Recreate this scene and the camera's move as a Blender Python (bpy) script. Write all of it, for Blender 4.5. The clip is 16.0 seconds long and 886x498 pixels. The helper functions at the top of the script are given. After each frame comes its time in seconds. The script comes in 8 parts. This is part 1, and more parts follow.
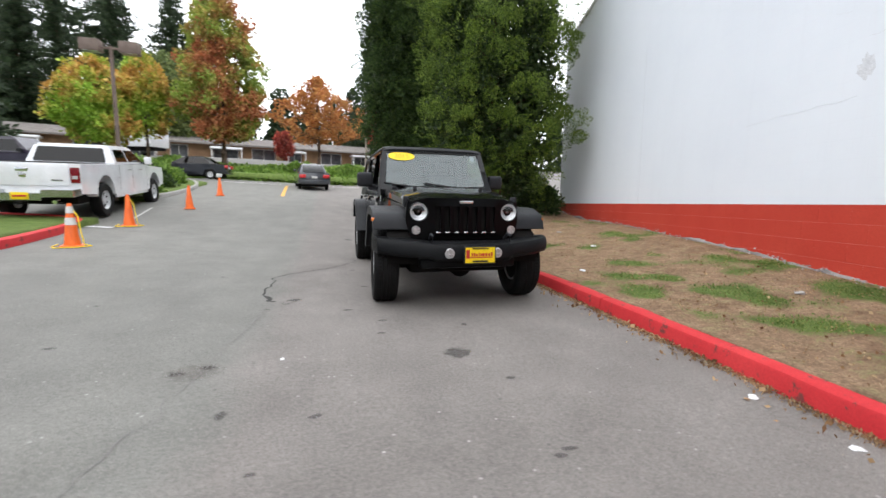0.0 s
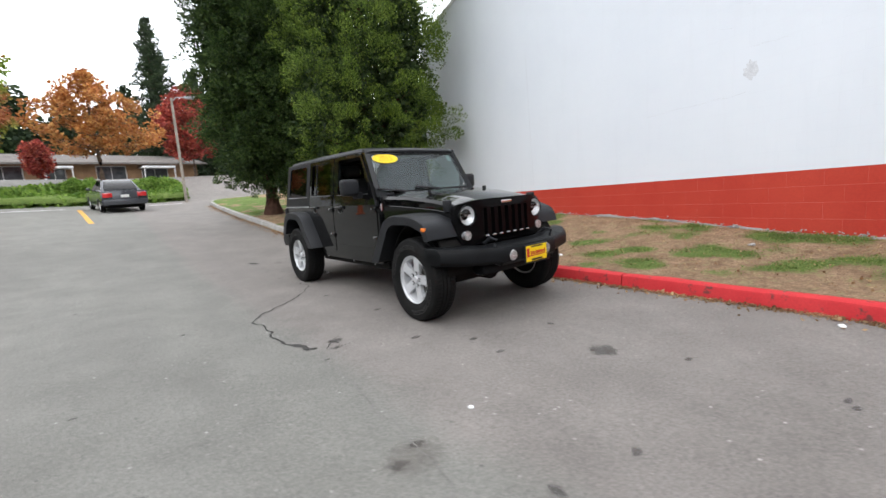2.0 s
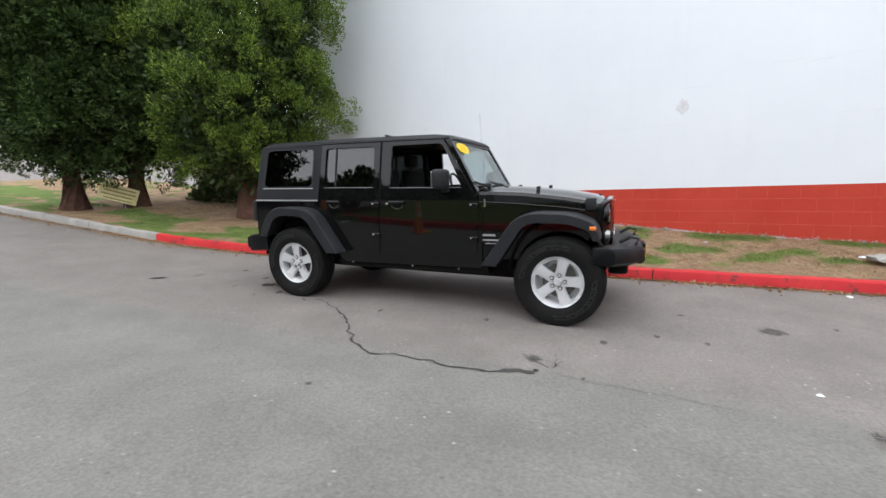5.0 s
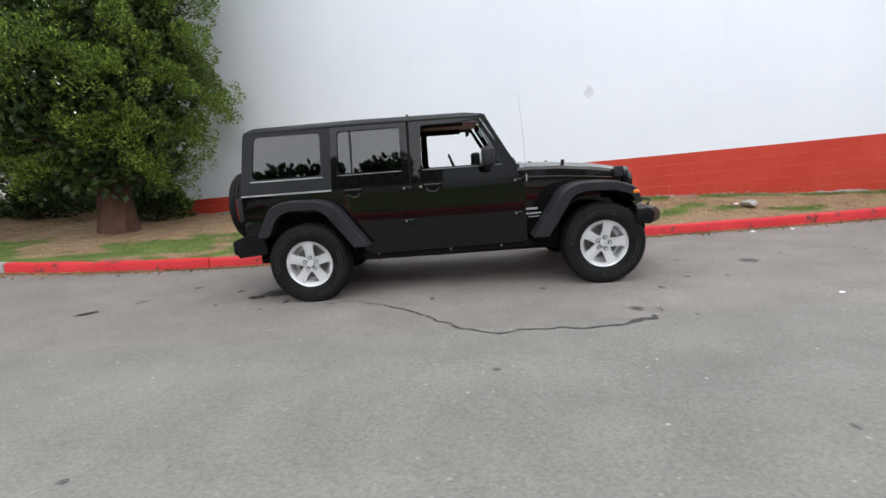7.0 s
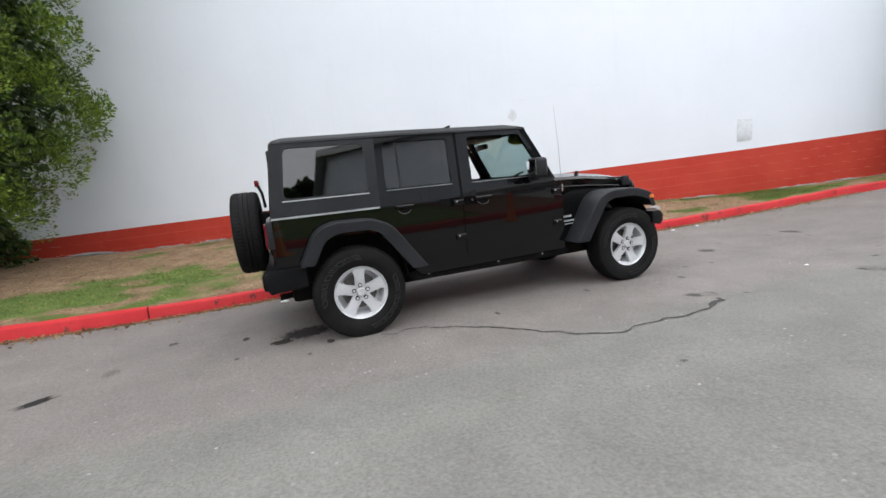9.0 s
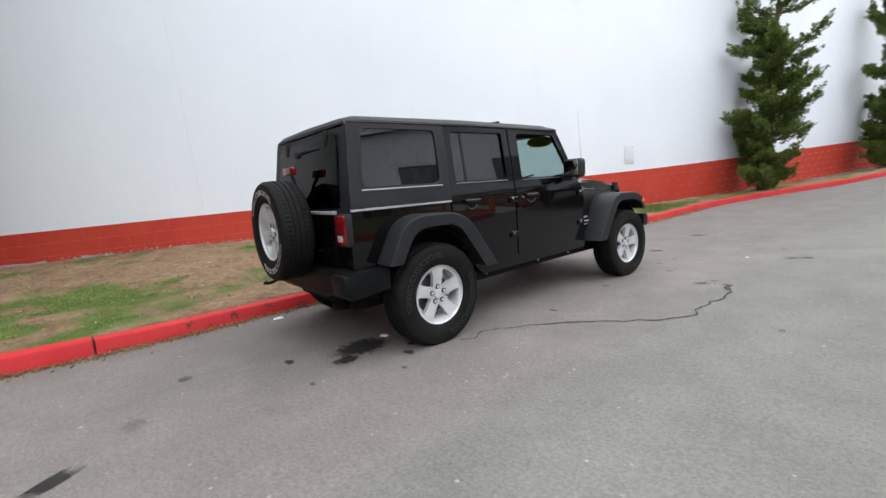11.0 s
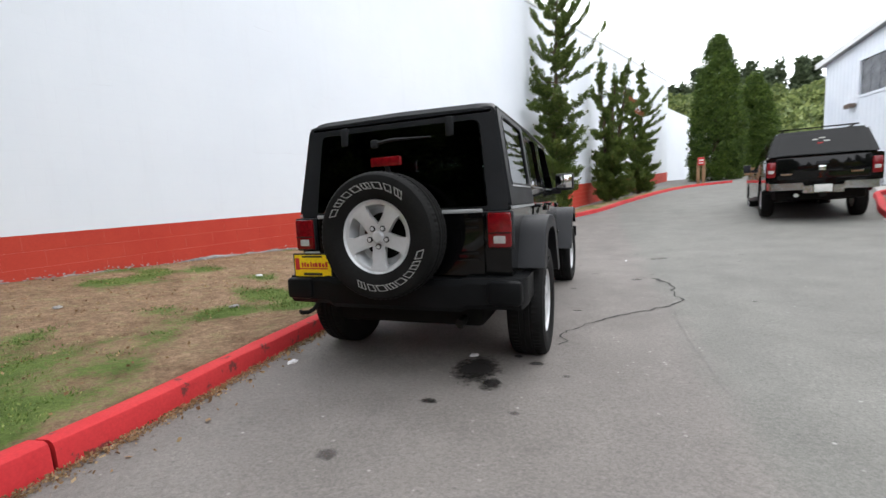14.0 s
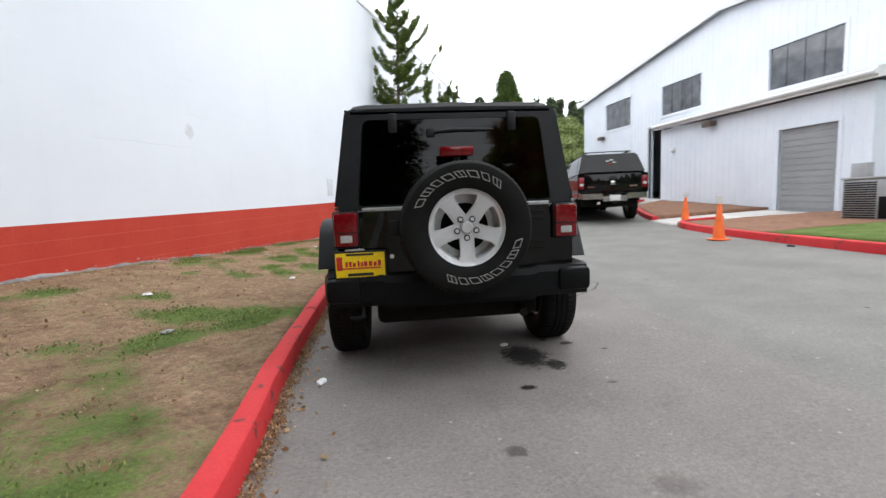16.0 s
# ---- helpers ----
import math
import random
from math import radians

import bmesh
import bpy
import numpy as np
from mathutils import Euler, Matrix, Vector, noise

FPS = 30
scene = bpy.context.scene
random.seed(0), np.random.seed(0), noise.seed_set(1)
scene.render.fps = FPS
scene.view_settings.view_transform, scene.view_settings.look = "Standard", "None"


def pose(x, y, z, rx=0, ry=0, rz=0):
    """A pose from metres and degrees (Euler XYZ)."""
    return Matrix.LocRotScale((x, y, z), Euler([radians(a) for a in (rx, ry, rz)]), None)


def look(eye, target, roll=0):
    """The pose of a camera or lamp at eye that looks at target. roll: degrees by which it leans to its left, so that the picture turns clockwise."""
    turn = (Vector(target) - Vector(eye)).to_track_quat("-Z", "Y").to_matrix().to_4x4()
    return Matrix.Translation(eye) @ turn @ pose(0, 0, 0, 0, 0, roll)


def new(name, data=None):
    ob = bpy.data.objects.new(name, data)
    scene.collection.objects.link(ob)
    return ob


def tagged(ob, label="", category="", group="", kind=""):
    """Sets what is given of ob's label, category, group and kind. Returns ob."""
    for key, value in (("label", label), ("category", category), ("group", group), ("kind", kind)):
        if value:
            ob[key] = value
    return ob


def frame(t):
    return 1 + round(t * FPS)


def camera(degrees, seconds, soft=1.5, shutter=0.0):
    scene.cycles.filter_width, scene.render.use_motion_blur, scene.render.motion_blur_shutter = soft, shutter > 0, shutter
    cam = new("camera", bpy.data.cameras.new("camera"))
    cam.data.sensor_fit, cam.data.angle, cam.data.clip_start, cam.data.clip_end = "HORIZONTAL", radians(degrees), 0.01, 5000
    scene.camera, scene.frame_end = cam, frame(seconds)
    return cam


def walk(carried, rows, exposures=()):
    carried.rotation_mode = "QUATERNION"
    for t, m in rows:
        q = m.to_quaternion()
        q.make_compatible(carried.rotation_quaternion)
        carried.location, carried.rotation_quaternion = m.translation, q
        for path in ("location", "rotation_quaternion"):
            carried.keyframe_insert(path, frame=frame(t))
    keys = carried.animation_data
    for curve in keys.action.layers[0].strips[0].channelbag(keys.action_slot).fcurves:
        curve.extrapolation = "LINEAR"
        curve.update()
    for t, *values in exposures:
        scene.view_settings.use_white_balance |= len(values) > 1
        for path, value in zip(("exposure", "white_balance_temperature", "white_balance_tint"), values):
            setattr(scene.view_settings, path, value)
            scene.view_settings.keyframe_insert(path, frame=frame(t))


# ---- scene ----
cam = camera(92.3, 16.0, shutter=0.4)
PATH = [
    (0, (-1.352, -6.127, 1.187), (-0.840, -4.212, 0.921), 1.1),
    (0.5, (-1.846, -5.927, 1.219), (-1.131, -4.084, 0.919), -0.6),
    (1, (-2.271, -5.597, 1.248), (-1.414, -3.815, 0.946), -1.4),
    (1.5, (-2.724, -5.270, 1.238), (-1.650, -3.604, 0.971), -2.0),
    (2, (-3.155, -4.850, 1.271), (-1.918, -3.306, 0.980), -4.1),
    (2.5, (-3.550, -4.423, 1.305), (-2.219, -2.956, 1.027), -3.3),
    (3, (-3.919, -3.986, 1.306), (-2.398, -2.721, 1.012), -3.7),
    (3.5, (-4.17, -3.496, 1.308), (-2.573, -2.328, 1.018), -3.5),
    (4, (-4.404, -3.011, 1.292), (-2.695, -1.997, 1.071), -3.4),
    (4.2, (-4.472, -2.81, 1.315), (-2.729, -1.868, 1.048), -3.0),
    (6.3, (-4.988, -0.735, 1.262), (-3.035, -0.361, 1.045), 0.4),
    (6.5, (-5.03, -0.531, 1.256), (-3.06, -0.301, 0.994), -0.5),
    (7, (-5.039, -0.047, 1.262), (-3.076, 0.005, 0.884), -4.3),
    (7.5, (-4.992, 0.455, 1.286), (-3.028, 0.391, 0.911), -5.7),
    (8, (-4.93, 0.97, 1.322), (-2.982, 0.715, 0.943), -7.0),
    (8.5, (-4.73, 1.441, 1.319), (-2.806, 1.045, 0.94), -6.0),
    (9, (-4.538, 1.905, 1.311), (-2.676, 1.251, 0.985), -5.7),
    (9.2, (-4.432, 2.095, 1.327), (-2.595, 1.387, 0.972), -4.9),
    (11.5, (-3.152, 3.708, 1.216), (-1.749, 2.306, 0.952), -5.2),
    (12, (-2.852, 3.972, 1.206), (-1.582, 2.45, 0.937), -5.9),
    (12.5, (-2.461, 4.173, 1.209), (-1.276, 2.583, 0.946), -5.3),
    (13, (-2.084, 4.396, 1.181), (-1.082, 2.68, 0.954), -6.0),
    (13.5, (-1.667, 4.52, 1.168), (-0.814, 2.725, 0.938), -4.9),
    (14, (-1.27, 4.609, 1.158), (-0.577, 2.745, 0.943), -2.8),
    (14.5, (-0.874, 4.718, 1.15), (-0.371, 2.802, 0.877), -2.8),
    (15, (-0.439, 4.722, 1.136), (-0.036, 2.779, 0.887), -2.1),
    (15.5, (-0.037, 4.767, 1.122), (0.049, 2.781, 0.908), -1.8),
    (16, (0.359, 4.79, 1.119), (0.172, 2.81, 0.907), -2.4),
]
walk(cam, [(t, look(eye, target, roll)) for t, eye, target, roll in PATH])


# ---- light ----
world = bpy.data.worlds.new("sky")
scene.world = world
world.use_nodes = True
wn, wl = world.node_tree.nodes, world.node_tree.links
wn.clear()
w_out = wn.new("ShaderNodeOutputWorld")
w_bg = wn.new("ShaderNodeBackground")
w_sky = wn.new("ShaderNodeTexSky")
w_sky.sky_type, w_sky.sun_disc = "NISHITA", False
w_sky.sun_elevation, w_sky.sun_rotation = radians(48), radians(200)
w_sky.dust_density = 4.0
w_scale = wn.new("ShaderNodeVectorMath")
w_scale.operation = "SCALE"
w_scale.inputs["Scale"].default_value = 0.10
w_cloud = wn.new("ShaderNodeTexNoise")
w_cloud.inputs["Scale"].default_value, w_cloud.inputs["Detail"].default_value = 2.2, 4
w_ramp = wn.new("ShaderNodeValToRGB")
w_ramp.color_ramp.elements[0].position, w_ramp.color_ramp.elements[0].color = 0.3, (2.35, 2.45, 2.62, 1)
w_ramp.color_ramp.elements[1].position, w_ramp.color_ramp.elements[1].color = 0.75, (2.9, 2.95, 3.05, 1)
w_mix = wn.new("ShaderNodeMixRGB")
w_mix.inputs[0].default_value = 0.88
wl.new(w_sky.outputs[0], w_scale.inputs[0])
wl.new(w_scale.outputs[0], w_mix.inputs[1])
wl.new(w_cloud.outputs["Fac"], w_ramp.inputs[0])
wl.new(w_ramp.outputs[0], w_mix.inputs[2])
wl.new(w_mix.outputs[0], w_bg.inputs[0])
w_bg.inputs[1].default_value = 1.12
wl.new(w_bg.outputs[0], w_out.inputs[0])
sun_data = bpy.data.lights.new("sun", "SUN")
sun_data.energy, sun_data.angle, sun_data.color = 0.55, radians(60), (1.0, 0.97, 0.92)
sun = new("sun", sun_data)
sun.matrix_world = look((-20, -10, 30), (0, 0, 0))

# ---- materials ----
MATS = {}


def nodes_of(name):
    m = bpy.data.materials.new(name)
    m.use_nodes = True
    n, l = m.node_tree.nodes, m.node_tree.links
    return m, n, l, n["Principled BSDF"]


def coord(n, l, scale=1.0, kind="Object"):
    tc = n.new("ShaderNodeTexCoord")
    mp = n.new("ShaderNodeMapping")
    mp.inputs["Scale"].default_value = (scale, scale, scale)
    l.new(tc.outputs[kind], mp.inputs[0])
    return mp.outputs[0]


def noise_tex(n, l, vec, scale, detail=4, rough=0.55):
    t = n.new("ShaderNodeTexNoise")
    t.inputs["Scale"].default_value, t.inputs["Detail"].default_value, t.inputs["Roughness"].default_value = scale, detail, rough
    l.new(vec, t.inputs["Vector"])
    return t.outputs["Fac"]


def ramp(n, l, fac, stops):
    r = n.new("ShaderNodeValToRGB")
    e = r.color_ramp.elements
    while len(e) < len(stops):
        e.new(0.5)
    for k, (p, c) in zip(e, stops):
        k.position, k.color = p, (*c, 1)
    l.new(fac, r.inputs[0])
    return r.outputs[0]


def mix(n, l, fac, a, b, mode="MIX"):
    m = n.new("ShaderNodeMixRGB")
    m.blend_type = mode
    for sock, v in ((m.inputs[0], fac), (m.inputs[1], a), (m.inputs[2], b)):
        if isinstance(v, (int, float)):
            sock.default_value = v
        elif isinstance(v, tuple):
            sock.default_value = (*v, 1)
        else:
            l.new(v, sock)
    return m.outputs[0]


def bump(n, l, p, height, strength=0.3, dist=0.01):
    b = n.new("ShaderNodeBump")
    b.inputs["Strength"].default_value, b.inputs["Distance"].default_value = strength, dist
    l.new(height, b.inputs["Height"])
    l.new(b.outputs[0], p.inputs["Normal"])


def surf(name, a, b, scale=3.0, rough=0.6, metal=0.0, grain=80.0, relief=0.15, coat=0.0, spec=0.5, island=0.0):
    """A surface of two tones in blotches, with fine grain and a little relief."""
    if name in MATS:
        return MATS[name]
    m, n, l, p = nodes_of(name)
    v = coord(n, l)
    big, fine = noise_tex(n, l, v, scale, 5), noise_tex(n, l, v, grain, 3)
    c = ramp(n, l, big, [(0.3, a), (0.7, b)])
    g = ramp(n, l, fine, [(0.25, (0.82, 0.82, 0.82)), (0.75, (1.12, 1.12, 1.12))])
    c = mix(n, l, 1.0, c, g, "MULTIPLY")
    if island:
        geo = n.new("ShaderNodeNewGeometry")
        s = ramp(n, l, geo.outputs["Random Per Island"], [(0, (1 - island,) * 3), (1, (1 + island,) * 3)])
        c = mix(n, l, 1.0, c, s, "MULTIPLY")
    l.new(c, p.inputs["Base Color"])
    rr = n.new("ShaderNodeMapRange")
    rr.inputs["To Min"].default_value, rr.inputs["To Max"].default_value = max(0.02, rough - 0.08), min(1, rough + 0.08)
    l.new(big, rr.inputs["Value"])
    l.new(rr.outputs[0], p.inputs["Roughness"])
    p.inputs["Metallic"].default_value = metal
    p.inputs["Coat Weight"].default_value = coat
    p.inputs["Coat Roughness"].default_value = 0.03
    p.inputs["Specular IOR Level"].default_value = spec
    if relief:
        bump(n, l, p, fine, relief, 0.004)
    MATS[name] = m
    return m


def leaf_mat(name, dark, mid, light, scale=0.8, gloss=0.55):
    """Foliage: tone varies leaf by leaf and clump by clump."""
    if name in MATS:
        return MATS[name]
    m, n, l, p = nodes_of(name)
    v = coord(n, l)
    geo = n.new("ShaderNodeNewGeometry")
    c1 = ramp(n, l, geo.outputs["Random Per Island"], [(0.0, dark), (0.55, mid), (1.0, light)])
    c2 = ramp(n, l, noise_tex(n, l, v, scale, 3), [(0.3, (0.62, 0.66, 0.6)), (0.7, (1.3, 1.25, 1.1))])
    l.new(mix(n, l, 1.0, c1, c2, "MULTIPLY"), p.inputs["Base Color"])
    p.inputs["Roughness"].default_value = gloss
    p.inputs["Specular IOR Level"].default_value = 0.3
    tr = n.new("ShaderNodeBsdfTranslucent")
    l.new(c1, tr.inputs[0])
    sh = n.new("ShaderNodeMixShader")
    sh.inputs[0].default_value = 0.22
    l.new(p.outputs[0], sh.inputs[1])
    l.new(tr.outputs[0], sh.inputs[2])
    l.new(sh.outputs[0], n["Material Output"].inputs[0])
    MATS[name] = m
    return m


def asphalt_mat():
    m, n, l, p = nodes_of("asphalt")
    v = coord(n, l)
    big = noise_tex(n, l, v, 0.22, 4)
    mid = noise_tex(n, l, v, 1.7, 6, 0.65)
    st = n.new("ShaderNodeMapping")
    st.inputs["Scale"].default_value = (1.3, 0.16, 1)
    l.new(v, st.inputs[0])
    streak = noise_tex(n, l, st.outputs[0], 1.4, 5, 0.6)
    vo = n.new("ShaderNodeTexVoronoi")
    vo.inputs["Scale"].default_value = 75
    l.new(v, vo.inputs["Vector"])
    vp = n.new("ShaderNodeTexVoronoi")
    vp.inputs["Scale"].default_value = 30
    l.new(v, vp.inputs["Vector"])
    fine = noise_tex(n, l, v, 160, 3, 0.7)
    c = ramp(n, l, big, [(0.3, (0.160, 0.153, 0.143)), (0.7, (0.186, 0.178, 0.167))])
    c = mix(n, l, 1.0, c, ramp(n, l, mid, [(0.25, (0.80, 0.795, 0.79)), (0.75, (1.13, 1.13, 1.125))]), "MULTIPLY")
    c = mix(n, l, 1.0, c, ramp(n, l, streak, [(0.3, (0.95, 0.95, 0.95)), (0.7, (1.04, 1.04, 1.03))]), "MULTIPLY")
    c = mix(n, l, 1.0, c, ramp(n, l, fine, [(0.2, (0.62, 0.62, 0.62)), (0.8, (1.36, 1.36, 1.36))]), "MULTIPLY")
    grit = noise_tex(n, l, v, 52, 2, 0.6)
    c = mix(n, l, 1.0, c, ramp(n, l, grit, [(0.28, (0.80, 0.80, 0.80)), (0.72, (1.19, 1.19, 1.19))]), "MULTIPLY")
    stones = ramp(n, l, vp.outputs["Color"], [(0.0, (0, 0, 0)), (0.86, (0, 0, 0)), (0.95, (1, 1, 1))])
    near = ramp(n, l, vp.outputs["Distance"], [(0.18, (1, 1, 1)), (0.34, (0, 0, 0))])
    chips = mix(n, l, 1.0, stones, near, "MULTIPLY")
    c = mix(n, l, mix(n, l, 0.75, (0, 0, 0), chips), c, (0.42, 0.41, 0.39))
    vd = n.new("ShaderNodeTexVoronoi")
    vd.inputs["Scale"].default_value = 21
    l.new(v, vd.inputs["Vector"])
    pits = mix(n, l, 1.0, ramp(n, l, vd.outputs["Color"], [(0.0, (0, 0, 0)), (0.84, (0, 0, 0)), (0.93, (1, 1, 1))]), ramp(n, l, vd.outputs["Distance"], [(0.12, (1, 1, 1)), (0.30, (0, 0, 0))]), "MULTIPLY")
    c = mix(n, l, mix(n, l, 0.55, (0, 0, 0), pits), c, (0.075, 0.072, 0.070))
    spots = ramp(n, l, noise_tex(n, l, v, 2.9, 2, 0.4), [(0.14, (0.6, 0.6, 0.6)), (0.22, (1, 1, 1))])
    c = mix(n, l, 1.0, c, spots, "MULTIPLY")
    # two strips of paving meet along a seam beside the car: one a little warmer than the other
    sep = n.new("ShaderNodeSeparateXYZ")
    l.new(v, sep.inputs[0])
    edge = n.new("ShaderNodeMath")
    edge.operation = "MULTIPLY_ADD"
    edge.inputs[1].default_value = 0.5
    l.new(mid, edge.inputs[0])
    l.new(sep.outputs["X"], edge.inputs[2])
    half = n.new("ShaderNodeMapRange")
    half.inputs["From Min"].default_value, half.inputs["From Max"].default_value = -1.80, -1.52
    l.new(edge.outputs[0], half.inputs["Value"])
    c = mix(n, l, 1.0, c, mix(n, l, half.outputs[0], (0.96, 0.985, 0.965), (1.035, 0.99, 0.985)), "MULTIPLY")
    l.new(c, p.inputs["Base Color"])
    p.inputs["Roughness"].default_value = 0.78
    p.inputs["Specular IOR Level"].default_value = 0.35
    h = mix(n, l, 0.5, vo.outputs["Distance"], fine)
    bump(n, l, p, h, 0.55, 0.006)
    return m


def lawn_mat(name, cover=None):
    """Bare earth and grass; where the sheet carries a cover value, that says which."""
    m, n, l, p = nodes_of(name)
    v = coord(n, l)
    mid = noise_tex(n, l, v, 3.2, 6, 0.65)
    fine = noise_tex(n, l, v, 48, 5, 0.75)
    dirt = ramp(n, l, mid, [(0.3, (0.20, 0.125, 0.077)), (0.7, (0.37, 0.255, 0.165))])
    clods = noise_tex(n, l, v, 15, 4, 0.7)
    dirt = mix(n, l, 1.0, dirt, ramp(n, l, clods, [(0.3, (0.66, 0.64, 0.62)), (0.7, (1.22, 1.22, 1.22))]), "MULTIPLY")
    dry = ramp(n, l, noise_tex(n, l, v, 9, 4, 0.6), [(0.52, (0, 0, 0)), (0.66, (0.7, 0.7, 0.7))])
    dirt = mix(n, l, dry, dirt, (0.30, 0.25, 0.135))
    grass = ramp(n, l, mid, [(0.3, (0.080, 0.128, 0.030)), (0.7, (0.155, 0.208, 0.058))])
    if cover is None:
        at = n.new("ShaderNodeAttribute")
        at.attribute_name = "cover"
        f = mix(n, l, 0.42, at.outputs["Fac"], mix(n, l, 0.4, clods, fine))
        f = ramp(n, l, f, [(0.45, (0, 0, 0)), (0.53, (1, 1, 1))])
    else:
        f = ramp(n, l, mid, [(0.62 - cover, (0, 0, 0)), (0.70 - cover, (1, 1, 1))])
    c = mix(n, l, f, dirt, grass)
    c = mix(n, l, 1.0, c, ramp(n, l, fine, [(0.25, (0.45, 0.45, 0.45)), (0.75, (1.5, 1.5, 1.5))]), "MULTIPLY")
    l.new(c, p.inputs["Base Color"])
    p.inputs["Roughness"].default_value = 0.95
    p.inputs["Specular IOR Level"].default_value = 0.15
    bump(n, l, p, fine, 0.9, 0.03)
    return m


def paint_wall_mat(name, a, b, stain, course=0.2, rough=0.6, joints=0.35):
    """Painted concrete block: faint courses, drips and scuffs."""
    m, n, l, p = nodes_of(name)
    v = coord(n, l)
    sep = n.new("ShaderNodeSeparateXYZ")
    l.new(v, sep.inputs[0])
    com = n.new("ShaderNodeCombineXYZ")
    l.new(sep.outputs["Y"], com.inputs["X"])
    l.new(sep.outputs["Z"], com.inputs["Y"])
    br = n.new("ShaderNodeTexBrick")
    br.inputs["Scale"].default_value = 1.0
    br.inputs["Mortar Size"].default_value = 0.006
    br.inputs["Mortar Smooth"].default_value = 0.6
    br.inputs["Brick Width"].default_value = 0.4
    br.inputs["Row Height"].default_value = course
    l.new(com.outputs[0], br.inputs["Vector"])
    big = noise_tex(n, l, v, 0.35, 5, 0.6)
    st = n.new("ShaderNodeMapping")
    st.inputs["Scale"].default_value = (3, 3, 0.25)
    l.new(v, st.inputs[0])
    drip = noise_tex(n, l, st.outputs[0], 1.6, 5, 0.65)
    fine = noise_tex(n, l, v, 55, 4, 0.6)
    c = ramp(n, l, big, [(0.3, a), (0.7, b)])
    c = mix(n, l, ramp(n, l, drip, [(0.55, (0, 0, 0)), (0.85, (0.14, 0.14, 0.14))]), c, stain)
    scuff = ramp(n, l, noise_tex(n, l, v, 1.1, 8, 0.75), [(0.70, (0, 0, 0)), (0.78, (0.5, 0.5, 0.5))])
    c = mix(n, l, scuff, c, stain)
    c = mix(n, l, mix(n, l, joints, (0, 0, 0), br.outputs["Fac"]), c, stain)
    l.new(c, p.inputs["Base Color"])
    p.inputs["Roughness"].default_value = rough
    inv = n.new("ShaderNodeMath")
    inv.operation = "MULTIPLY_ADD"
    inv.inputs[1].default_value, inv.inputs[2].default_value = -0.8, 1.0
    l.new(br.outputs["Fac"], inv.inputs[0])
    bump(n, l, p, mix(n, l, 0.3, inv.outputs[0], fine), 0.15, 0.005)
    return m


def chipped_paint_mat(name, a, b, under, amount=0.66):
    m, n, l, p = nodes_of(name)
    v = n.new("ShaderNodeNewGeometry").outputs["Position"]
    big, fine = noise_tex(n, l, v, 1.3, 5, 0.6), noise_tex(n, l, v, 60, 4, 0.65)
    chips = ramp(n, l, noise_tex(n, l, v, 5.5, 7, 0.72), [(amount, (0, 0, 0)), (amount + 0.04, (1, 1, 1))])
    c = ramp(n, l, big, [(0.3, a), (0.7, b)])
    c = mix(n, l, 1.0, c, ramp(n, l, fine, [(0.25, (0.84, 0.84, 0.84)), (0.75, (1.1, 1.1, 1.1))]), "MULTIPLY")
    l.new(mix(n, l, chips, c, under), p.inputs["Base Color"])
    p.inputs["Roughness"].default_value = 0.65
    p.inputs["Specular IOR Level"].default_value = 0.18
    bump(n, l, p, mix(n, l, 0.4, fine, chips), 0.4, 0.004)
    return m


def glass_mat(name, tint, least=0.045):
    m, n, l, p = nodes_of(name)
    n.remove(p)
    tr = n.new("ShaderNodeBsdfTransparent")
    tr.inputs[0].default_value = (*tint, 1)
    gl = n.new("ShaderNodeBsdfGlossy")
    gl.inputs["Roughness"].default_value = 0.01
    lw = n.new("ShaderNodeLayerWeight")
    lw.inputs[0].default_value = 0.5
    pw = n.new("ShaderNodeMath")
    pw.operation = "POWER"
    pw.inputs[1].default_value = 5.0
    ad = n.new("ShaderNodeMath")
    ad.operation = "MULTIPLY_ADD"
    ad.inputs[1].default_value, ad.inputs[2].default_value = 0.9, least
    sh = n.new("ShaderNodeMixShader")
    l.new(lw.outputs["Facing"], pw.inputs[0])
    l.new(pw.outputs[0], ad.inputs[0])
    l.new(ad.outputs[0], sh.inputs[0])
    l.new(tr.outputs[0], sh.inputs[1])
    l.new(gl.outputs[0], sh.inputs[2])
    l.new(sh.outputs[0], n["Material Output"].inputs[0])
    return m


